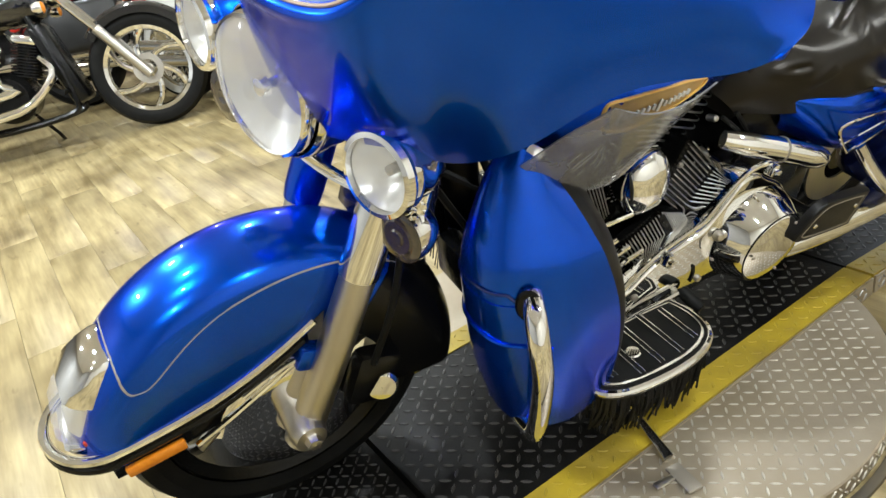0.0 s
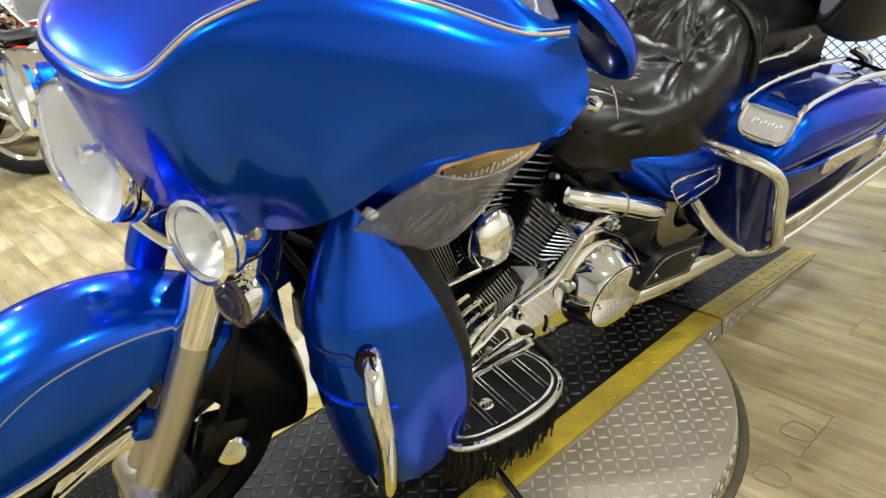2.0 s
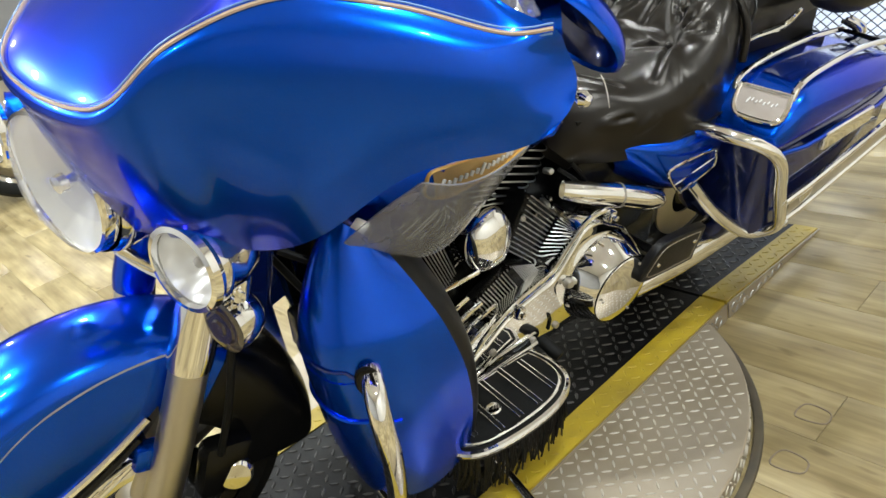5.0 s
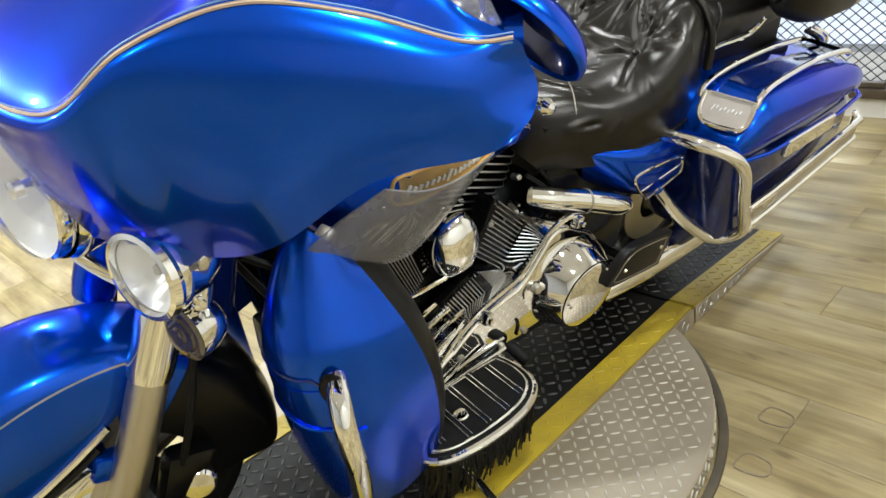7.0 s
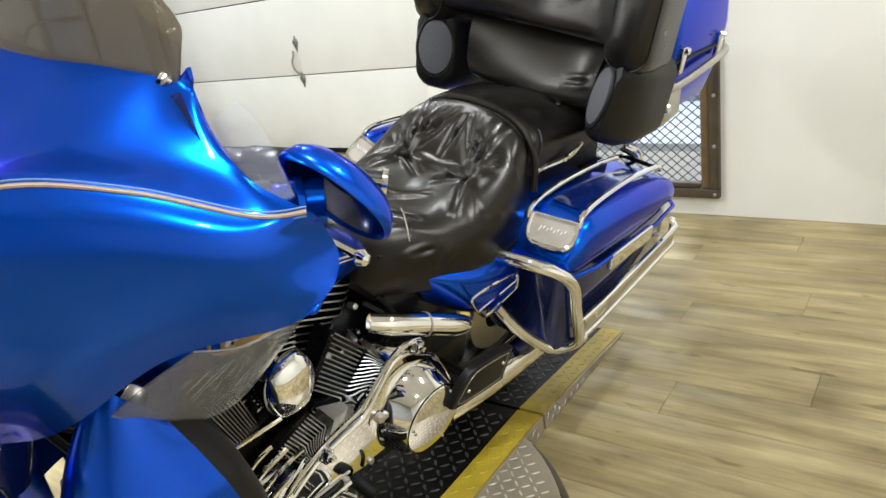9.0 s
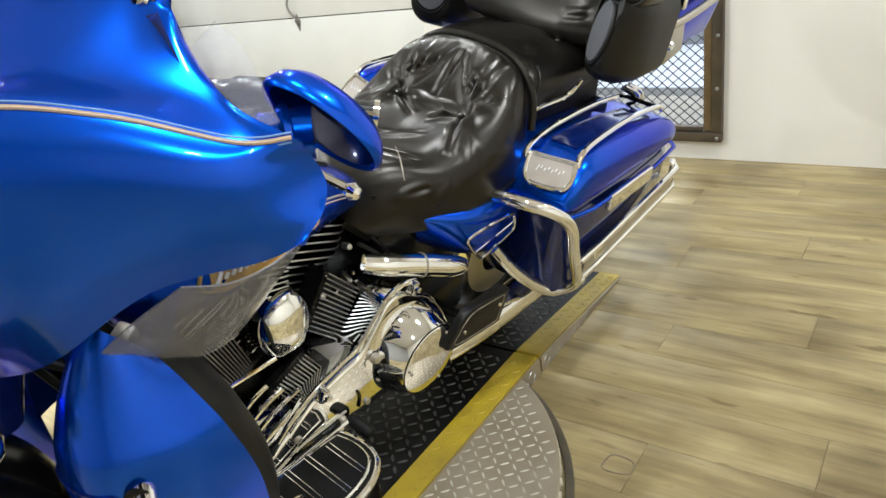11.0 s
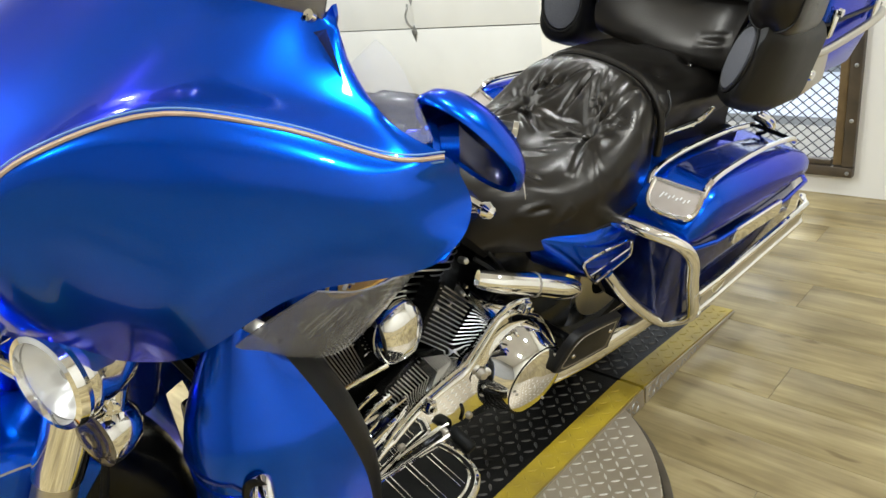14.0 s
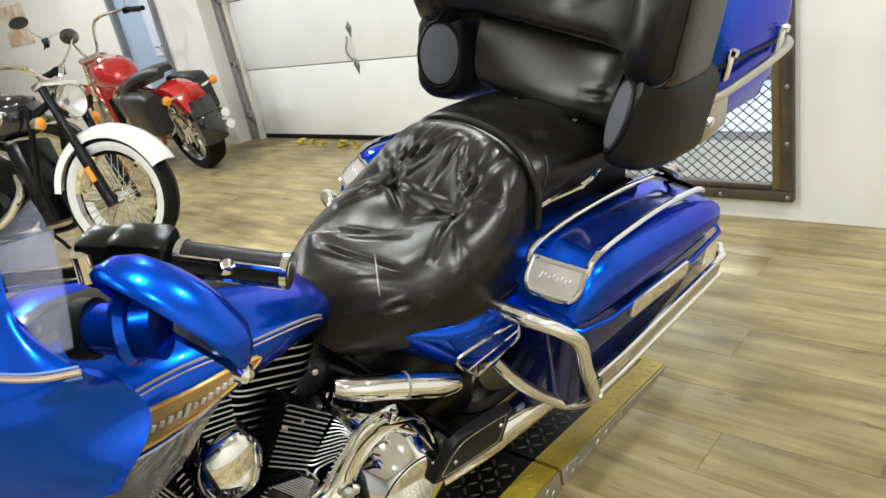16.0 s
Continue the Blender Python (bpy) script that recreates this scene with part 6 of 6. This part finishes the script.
# handlebar, levers, mirrors
part("handlebar", tube([(2 * MID - .38, -.775, 1.10), (2 * MID - .27, -.865, 1.11), (-.1, -.92, 1.075), (MID, -.93, 1.03), (.16, -.85, 1.06), (.27, -.745, 1.09), (.38, -.655, 1.08)], 0.0135, 12, 6), CHROME, bike, "chrome handlebar")
for s in (1, -1):
    flip = (lambda g: g) if s > 0 else (lambda g: moved(mirrored(g), Matrix.Translation((0, -0.12, 0.02))))
    a, b = Vector((.275, -.742, 1.092)), Vector((.377, -.658, 1.082))
    gr = part("hand_grip", flip(tube([a, b], 0.0205, 18)), PLASTIC, bike, "black grip with chrome bands")
    for k in (0.0, 0.97):
        p = a.lerp(b, k)
        part("grip_band", flip(tube([p, p + (b - a).normalized() * 0.008], 0.0235, 18)), CHROME, gr)
    for o in (Vector((0.012, -0.012, 0.012)), Vector((0.012, -0.016, -0.01))):
        part("grip_band", flip(tube([a + o, b + o], 0.0035, 6)), CHROME, gr)
    part("grip_stud", flip(lathe([(0.001, 0.014), (0.008, 0.012), (0.011, 0.004), (0.011, 0)], aim(a.lerp(b, .5) + Vector((0.012, -0.014, 0.008)), (0.6, -0.6, 0.4)), 14)), CHROME, gr)
    part("switch_housing", flip(joined(box((.243, -.768, 1.095), (.075, .06, .06), pose(0, 0, 0, 0, 0, 39), b=0.014), box((.205, -.80, 1.085), (.06, .055, .07), pose(0, 0, 0, 0, 0, 39), b=0.014))), IRON, gr, "black switch housing")
    part("perch", flip(joined(box((.235, -.795, 1.085), (.05, .03, .035), pose(0, 0, 0, 0, 0, 30), b=0.008), lathe([(.001, .02), (.012, .018), (.013, -.02)], aim((.21, -.83, 1.09), (0, 0, 1)), 12))), CHROME, gr)
    lv = part("lever", flip(tube([(.235, -.805, 1.08), (.29, -.80, 1.07), (.36, -.785, 1.045), (.43, -.766, 1.028)], [.009, .008, .007, .008], 10, 5, flat=0.7)), CHROME, gr, "chrome hand lever with a ball end")
    part("lever_ball", flip(lathe([(0.001, 0.013), (0.009, 0.009), (0.013, 0), (0.009, -0.009), (0.001, -0.013)], aim((.436, -.765, 1.026), (1, 0, 0)), 16)), CHROME, lv)
    c = Vector((.458, -.832, 1.154))
    mx = Vector((.6, .5, -.63)).normalized()
    mz = Vector((.12, -.95, -.28))
    mz = (mz - mx * mx.dot(mz)).normalized()
    my = mz.cross(mx)
    mm = Matrix(((mx.x * 1.95, my.x, mz.x, c.x), (mx.y * 1.95, my.y, mz.y, c.y), (mx.z * 1.95, my.z, mz.z, c.z), (0, 0, 0, 1)))
    mir = part("mirror", flip(lathe([(0.001, -0.044), (0.017, -0.042), (0.031, -0.034), (0.039, -0.02), (0.0425, -0.004), (0.0425, 0.004), (0.04, 0.008), (0.037, 0.004)], mm, 40)), BLUE, bike, "metallic blue mirror shell", 60)
    # inside of the shell coloured darker than the outside to shade it
    part("mirror_hollow", flip(lathe([(0.001, -0.028), (0.024, -0.025), (0.034, -0.012), (0.038, 0.003)], mm, 40)), DEEP, mir, "mirror hollow, its shade put into a darker blue")
    part("mirror_stem", flip(joined(tube([(.40, -.885, 1.14), (.42, -.868, 1.142), (.447, -.838, 1.145)], [.024, .026, .034], 18), lathe([(.034, -.006), (.038, 0), (.034, .008)], aim((.425, -.862, 1.142), (.55, .75, .1)), 22))), BLUE, mir)
    part("mirror_gasket", flip(tube([(.388, -.895, 1.138), (.402, -.883, 1.14)], 0.03, 16)), RUBBER, mir)
for k, (p, q, r) in enumerate((((.1, -1.05, .75), (.13, -1.0, .6), (.1, -.95, .5)), ((.06, -1.1, .7), (.12, -1.03, .66), (.14, -.95, .62)), ((-.05, -1.1, .66), (.02, -1.05, .55), (.08, -1.0, .45)))):
    part("cable", tube([p, q, r], 0.008, 8, 6), RUBBER, bike, "black cable")
part("regulator", box((.05, -1.06, .45), (.12, .05, .1), b=0.012), IRON, bike, "black finned regulator")
IB = BIKE.inverted()
s_top, s_mid, s_end = Vector((.16, -.83, .2)), IB @ Vector((-.05, -.86, .085)), IB @ Vector((.062, -.893, .066))
stand_leg = part("side_stand", tube([s_top, s_mid, s_end], [.008, .008, .014], 12, 5, flat=0.7), CHROME, bike, "chrome side stand leg widening to its foot")
part("stand_foot", moved(box((0, 0, 0), (.075, .034, .007), b=0.003), IB @ Matrix.Translation((.108, -.908, .0565)) @ pose(0, 0, 0, 0, 0, -13)), GREYLINE, stand_leg, "dull steel foot of the stand")
part("stand_hook", moved(box((0, 0, 0), (.016, .06, .006), b=0.002), IB @ Matrix.Translation((.09, -.935, .0558)) @ pose(0, 0, 0, 0, 0, -10)), STEEL, stand_leg)

# ---- parked motorcycles in the background ----
SEATV = material("black_vinyl_seat", (0.012, 0.012, 0.012), 0.35, second=(0.02, 0.02, 0.02), scale=12, bump=0.1)


def bg_wheel(name, axle, r, w, parent, style, white=False):
    m = aim(axle, (1, 0, 0))
    hub = lathe([(0.001, -0.07), (0.03, -0.07), (0.045, -0.04), (0.03, -0.03), (0.03, 0.03), (0.045, 0.04), (0.03, 0.07), (0.001, 0.07)], m, 18)
    rim = lathe([(r - 0.105, -w * 0.35), (r - 0.085, -w * 0.45), (r - 0.075, -w * 0.36), (r - 0.09, 0), (r - 0.075, w * 0.36), (r - 0.085, w * 0.45), (r - 0.105, w * 0.35), (r - 0.112, 0), (r - 0.105, -w * 0.35)], m, 40)
    ob = part(name, joined(hub, rim), CHROME, parent, "chrome wheel")
    if style == "wire":
        for k in range(40):
            a, b, s = 2 * math.pi * k / 40, 2 * math.pi * (k + (3 if k % 2 else -3)) / 40, (-1) ** (k // 2)
            part("spoke", tube([axle + Vector((s * 0.035, 0.04 * math.cos(a), 0.04 * math.sin(a))), axle + Vector((0, (r - 0.1) * math.cos(b), (r - 0.1) * math.sin(b)))], 0.0025, 5), CHROME, ob)
    else:
        for k in range(6):
            a = 2 * math.pi * k / 6
            part("spoke", tube([axle + Vector((0, rr * math.cos(a + tw), rr * math.sin(a + tw))) for rr, tw in ((0.03, 0), (0.09, 0.12), (0.16, 0.38), (r - 0.1, 0.62))], [0.03, 0.026, 0.024, 0.03], 8, 4, flat=0.7), CHROME, ob, "curved chrome spoke")
        part("brake_disc", lathe([(0.05, -0.05), (0.085, -0.05), (0.085, -0.056), (0.05, -0.056), (0.05, -0.05)], m, 30), STEEL, ob)
    part("tyre", lathe([(r - 0.085, -w * 0.42), (r - 0.05, -w * 0.52), (r - 0.02, -w * 0.46), (r, 0), (r - 0.02, w * 0.46), (r - 0.05, w * 0.52), (r - 0.085, w * 0.42)], m, 44), RUBBER, ob, "black tyre")
    if white:
        for s in (1, -1):
            part("whitewall", lathe([(r - 0.083, s * w * 0.432), (r - 0.07, s * w * 0.495), (r - 0.045, s * w * 0.53), (r - 0.04, s * w * 0.52)], m, 44), WHITEWALL, ob, "white sidewall")
    return ob


def arc_fender(axle, r, w, a0, a1, drop=0.06):
    sec = lambda a: [Vector((x, axle.y - rr * math.cos(a), axle.z + rr * math.sin(a))) for x, rr in ((-w, r - drop), (-w, r - 0.02), (-w * 0.6, r), (0, r + 0.008), (w * 0.6, r), (w, r - 0.02), (w, r - drop))]  # noqa: E731
    return thick(loft([sec(radians(a)) for a in np.linspace(a0, a1, 20)], False, False), 0.003)


def cruiser(label, place, way, paint, seat_mat, style, white=False, bags=False, rake=30, black_fork=False, apes=0.0, reds=True, lean=9, size=1.0, tank_paint=None):
    """A parked cruiser. Own axes: x left, y rear, z up; its front contact at y = -0.8."""
    yaw = math.degrees(math.atan2(way[0], -way[1]))
    m = Matrix.Translation((place[0], place[1], 0.0)) @ pose(0, 0, 0, 0, 0, yaw) @ pose(0, 0, 0, 0, lean, 0) @ Matrix.Scale(size, 4) @ Matrix.Translation((0, 0.8, 0))
    k = thing("parked_motorcycle", label, "motorcycle", m, "parked motorcycles")
    fa, ra = Vector((0, -0.8, 0.325)), Vector((0, 0.8, 0.32))
    bg_wheel("front_wheel", fa, 0.325, 0.11, k, style, white)
    bg_wheel("rear_wheel", ra, 0.32, 0.15, k, style, white)
    tr = math.tan(radians(rake))
    ft = Vector((0, fa.y + 0.6 * tr, 0.92))
    fk = IRON if black_fork else CHROME
    for s in (1, -1):
        leg = part("fork_leg", tube([(s * 0.09, fa.y - 0.01, 0.29), (s * 0.09, fa.y + 0.27 * tr, 0.59)], 0.03, 12), fk if black_fork else STEEL, k, "fork slider")
        part("fork_tube", tube([(s * 0.09, fa.y + 0.25 * tr, 0.57), (s * 0.09, ft.y, ft.z)], 0.022, 12), fk, leg)
        if reds:
            part("fork_reflector", box((s * 0.125, fa.y + 0.12 * tr, 0.46), (0.012, 0.03, 0.08), pose(0, 0, 0, -rake), b=0.004), AMBER, leg, "amber reflector")
    part("yoke", box((0, ft.y, ft.z), (0.24, 0.07, 0.035), pose(0, 0, 0, -rake), b=0.01), CHROME, k)
    part("front_fender", arc_fender(fa, 0.365, 0.075, 25, 170 if white else 140), paint, k, "painted front fender")
    part("rear_fender", arc_fender(ra, 0.37, 0.1, 60, 150 if bags else 190, 0.09), paint, k, "painted rear fender")
    if bags:
        part("rear_mudguard", arc_fender(ra, 0.362, 0.095, 150, 195, 0.09), BLACKP, k, "black lower mudguard")
    hl_ = Vector((0, ft.y - 0.1, 0.83))
    h = part("head_lamp", lathe([(0.085, 0.0), (0.09, -0.02), (0.08, -0.07), (0.05, -0.12), (0.001, -0.13)], aim(hl_, (0, -1, 0)), 26), CHROME, k, "chrome head lamp")
    part("lens", lathe([(0.001, 0.02), (0.05, 0.014), (0.083, 0.0), (0.083, -0.01)], aim(hl_, (0, -1, 0)), 26), LENS, h)
    part("reflector", lathe([(0.02, -0.05), (0.06, -0.03), (0.082, 0.0)], aim(hl_, (0, -1, 0)), 26), REFLECTOR, h)
    for s in (1, -1):
        for y, z in ((ft.y - 0.04, 0.74), (1.08, 0.62)):
            t = part("turn_signal", lathe([(0.032, 0.0), (0.034, -0.02), (0.024, -0.05), (0.001, -0.056)], aim((s * 0.19, y, z), (0, -1 if y < 0 else 1, 0)), 18), CHROME, k, "turn signal")
            part("lens", lathe([(0.001, 0.014), (0.02, 0.011), (0.032, 0)], aim((s * 0.19, y, z), (0, -1 if y < 0 else 1, 0)), 18), AMBER, t, "amber lens")
            part("stem", tube([(s * 0.19, y + (0.03 if y < 0 else -0.03), z), (s * 0.07, y + 0.03, z)], 0.009, 8), CHROME, t)
    bar = part("handlebar", tube([(-.4, ft.y + .42, 1.0 + apes), (-.33, ft.y + .22, 1.03 + apes), (-.14, ft.y + .05, 1.02 + apes), (-.05, ft.y, .95), (.05, ft.y, .95), (.14, ft.y + .05, 1.02 + apes), (.33, ft.y + .22, 1.03 + apes), (.4, ft.y + .42, 1.0 + apes)], 0.013, 10, 5), CHROME, k, "chrome handlebar")
    for s in (1, -1):
        part("hand_grip", tube([(s * .355, ft.y + .29, 1.02 + apes), (s * .405, ft.y + .44, 1.0 + apes)], 0.02, 12), RUBBER, bar)
        part("lever", tube([(s * .34, ft.y + .2, 1.01 + apes), (s * .41, ft.y + .36, .98 + apes)], 0.007, 8), CHROME, bar)
        part("switch_housing", box((s * .345, ft.y + .25, 1.02 + apes), (.05, .06, .05), pose(0, 0, 0, 0, 0, s * -20), b=0.01), IRON, bar)
        mr = part("mirror", lathe([(0.001, -0.02), (0.04, -0.014), (0.055, 0), (0.055, 0.01), (0.001, 0.01)], aim((s * .44, ft.y + .2, 1.2 + apes), (0, 1, .2)) @ Matrix.Diagonal((1.3, .8, 1, 1)), 22), BLACKP, bar)
        part("stem", tube([(s * .34, ft.y + .24, 1.03 + apes), (s * .4, ft.y + .2, 1.12 + apes), (s * .44, ft.y + .19, 1.19 + apes)], 0.006, 8, 4), CHROME, mr)
    part("fuel_tank", loft([[Vector((w * math.copysign(abs(math.cos(a)) ** .7, math.cos(a)), y, (z0 + z1) / 2 + (z1 - z0) / 2 * math.copysign(abs(math.sin(a)) ** .8, math.sin(a)))) for a in np.linspace(0, 2 * math.pi, 21)[:-1]] for y, w, z0, z1 in
                            ((-.4, .06, .74, .86), (-.36, .12, .70, .90), (-.24, .16, .68, .92), (-.08, .155, .68, .89), (.05, .11, .69, .82), (.1, .06, .70, .76))]), tank_paint or paint, k, "painted fuel tank", 60)
    if tank_paint:
        for sx in (1, -1):
            part("tank_panel", slab([(.13 * math.cos(q) - .17, .8 + .055 * math.sin(q)) for q in np.linspace(0, 6.28, 21)[:-1]], .02, Matrix.Translation((sx * .15 - .01, 0, 0)) @ side_m, .008), paint, k, "white tank panel")
    part("tank_cap", lathe([(0.001, .02), (.03, .018), (.035, 0)], aim((0.05, -.2, .905), (0, 0, 1)), 16), CHROME, k)
    part("seat", loft([[Vector((w * c, y, z + h * sn)) for c, sn in ((-1, -.6), (-1, .3), (-.7, .9), (0, 1), (.7, .9), (1, .3), (1, -.6))] for y, w, z, h in ((.06, .08, .70, .04), (.16, .15, .69, .05), (.32, .17, .69, .05), (.42, .15, .74, .05), (.5, .11, .76, .045), (.75, .1, .78, .04), (.82, .06, .78, .03))]), seat_mat, k, "black padded seat", 60)
    for y, t in ((-.17, 20), (.07, -20)):
        c = part("engine_cylinder", moved(lathe([(.001, 0), (.06, 0), (.06, .18), (.001, .18)], Matrix(), 16), Matrix.Translation((0, y, .42)) @ pose(0, 0, 0, t)), IRON if paint in (BLACKP, WHITEP) else STEEL, k, "finned engine cylinder")
        for q in range(11):
            part("cooling_fin", slab(rounded(.17, .16, .04), .008, Matrix.Translation((0, y, .42)) @ pose(0, 0, 0, t) @ Matrix.Translation((0, 0, .016 * q))), IRON if paint in (BLACKP, WHITEP) else STEEL, c)
        part("rocker_cover", moved(box((0, 0, .2), (.16, .15, .05), b=.015), Matrix.Translation((0, y, .42)) @ pose(0, 0, 0, t)), CHROME, c)
    part("crankcase", joined(lathe([(.001, .12), (.11, .12), (.14, .08), (.14, -.08), (.11, -.12), (.001, -.12)], aim((0, -.05, .33), (1, 0, 0)), 26), box((0, .2, .34), (.22, .26, .2), b=.04)), IRON if paint in (BLACKP, ORANGEP, WHITEP) else STEEL, k, "engine case")
    part("primary_cover", slab(hull((.18, .33), .09, (-.1, .31), .075), .05, Matrix.Translation((.1, 0, 0)) @ side_m, .015), CHROME, k, "chrome primary cover")
    if paint is BLACKP or tank_paint:
        part("radiator_shroud", box((0, -.36, .45), (.24, .1, .46), pose(0, 0, 0, -14), b=.03), IRON, k, "black shroud before the engine")
        part("oil_tank", lathe([(.001, .07), (.07, .07), (.085, .05), (.085, -.2), (.001, -.2)], aim((.1, .12, .62), (1, 0, 0)), 24), BLACKP, k, "round black oil tank")
        part("side_panel", slab(rounded(.3, .26, .06), .03, Matrix.Translation((.14, .36, .52)) @ side_m, .01), IRON, k, "black side panel")
    part("air_cleaner", lathe([(.001, .05), (.06, .045), (.075, .02), (.075, 0)], aim((-.12, -.05, .56), (-1, 0, 0)), 24), CHROME, k)
    part("frame", joined(*[tube([(s * .1, ft.y + .1, .82), (s * .11, -.38, .3), (s * .11, -.3, .17), (s * .11, .3, .17), (s * .11, .5, .32)], .017, 8, 4) for s in (1, -1)], tube([(0, ft.y + .05, .84), (0, -.1, .68), (0, .3, .62), (0, .7, .62)], .022, 8, 4)), IRON if paint is not REDP else REDP, k, "tubular frame")
    for j in (0, 1):
        part("exhaust_pipe", tube([(-.1, -.28 + .24 * j, .5), (-.16, -.32 + .26 * j, .4), (-.17, -.1, .25 + .1 * j), (-.18, .4, .25 + .09 * j), (-.18, 1.05, .28 + .09 * j)], [.02, .02, .025, .038, .036], 12, 4), CHROME, k, "chrome exhaust")
    tl_ = part("tail_lamp", box((0, 1.12, .62), (.1, .06, .08), b=.02), REDLENS, k, "red tail lamp")
    part("number_plate", box((0, 1.15, .5), (.18, .008, .12), pose(0, 0, 0, 12), b=.003), BLACKP, k)
    for s in (1, -1):
        part("foot_peg", tube([(s * .12, -.35, .3), (s * .26, -.36, .3)], .014, 10), RUBBER, k)
        part("shock", joined(tube([(s * .14, .55, .56), (s * .14, .72, .33)], .018, 10), *[tube([(s * .14 + .028 * math.cos(a), .56 + .15 * q, .545 - .2 * q + .028 * math.sin(a)) for a in np.linspace(0, 6.28, 13)[:-1]], .004, 5, closed=True) for q in np.linspace(0, 1, 8)]), CHROME, k)
        if bags:
            part("saddlebag", moved(loft([[Vector((a * q, y, b * q)) for a, b in rounded(.14, .32, .04, 4)] for y, q in ((-.22, .85), (-.2, 1), (.2, 1), (.24, .85))]), Matrix.Translation((s * .2, .62, .52))), SEATV, k, "black leather saddlebag", 50)
    part("side_stand", tube([(.13, -.1, .2), (.2, -.16, .08), (.245, -.2, -.035)], .011, 8), IRON, k)
    return k


cruiser("red and chrome cruiser with black saddlebags, parked", (-6.67, 2.1), (-0.99, 0.08), REDP, SEATV, "alloy", bags=True, apes=0.16, reds=False, size=1.15)
cruiser("black and white cruiser with whitewall tyres, parked", (-3.3, 0.47), (0.88, 0.47), WHITEP, SEATV, "wire", white=True, black_fork=True, size=1.15, rake=21, tank_paint=BLACKP)
cruiser("black custom cruiser with a polished curved-spoke wheel, parked", (-4.38, -0.75), (0.3, 0.95), BLACKP, SEATV, "alloy", rake=36, reds=False, size=1.17)
GREYP = material("grey_gloss_paint", (0.12, 0.125, 0.13), 0.16, 0.4, 1.0, (0.16, 0.165, 0.17), 60)
cruiser("black cruiser with an orange fender, parked", (-5.75, -0.3), (0.3, 0.95), ORANGEP, SEATV, "alloy", rake=33, reds=False, size=1.15, tank_paint=REDP)
cruiser("black cruiser parked in the row", (-5.2, 0.75), (0.32, 0.95), BLACKP, SEATV, "wire", bags=True, size=1.15)
cruiser("grey and black cruiser with a high bar, parked in the row", (-6.7, 0.15), (0.3, 0.95), GREYP, SEATV, "alloy", apes=0.2, size=1.18, tank_paint=GREYP)
cruiser("dark red cruiser parked in the row", (-7.7, 0.2), (0.3, 0.95), REDP, SEATV, "wire", apes=0.1, size=1.15)
cruiser("black cruiser with a wide bar, parked in the row", (-8.7, 0.1), (0.3, 0.95), BLACKP, SEATV, "wire", apes=0.2, size=1.18)
cruiser("black cruiser with whitewall tyres, parked in the row", (-7.2, -1.2), (0.3, 0.95), BLACKP, SEATV, "wire", white=True, size=1.15)

# ---- floor boards ----
PW, PL = 0.18, 1.22
full = mesh_of("plank", box((0, 0, -0.002), (PL - 0.0012, PW - 0.0012, 0.0036), b=0.0004), PLANK)
rest = blank()
row, y, made = 0, Y2 - PW / 2, 0
while y > Y0:
    x = X0 - (0.37 * row * 1.0) % PL + PL / 2
    while x - PL / 2 < X1:
        whole = x - PL / 2 >= X0 and x + PL / 2 <= X1
        if whole and -2.35 < y < 1.85 and made < 300 and x > -6.5:
            ob = new("plank", full)
            ob.location = (x, y, 0)
            ob.parent = floor
            made += 1
        else:
            a, b = max(x - PL / 2, X0) + 0.001, min(x + PL / 2, X1) - 0.001
            if b - a > 0.03:
                add(rest, *box(((a + b) / 2, y, -0.002), (b - a - 0.0005, PW - 0.0025, 0.0036)))
        x += PL
    y -= PW
    row += 1
tagged(part("plank_field", rest, PLANK, floor, "further vinyl planks"), kind="stuff")
SCUFF = material("dried_glue_mark", (0.16, 0.12, 0.08), 0.6, second=(0.24, 0.19, 0.13), scale=60)
for x, y in ((0.345, -0.26), (0.365, -0.43)):
    o = [(p.x, p.y) for p in cat([(-.03, -.026, 0), (-.034, .012, 0), (-.02, .03, 0), (.02, .026, 0), (.034, .01, 0), (.028, -.02, 0)], 4, True)]
    tagged(part("glue_mark", tube([(x + a, y + b, 0.0005) for a, b in o], 0.0022, 5, closed=True), SCUFF, floor, "dark outline of a dried glue mark"), kind="stuff")
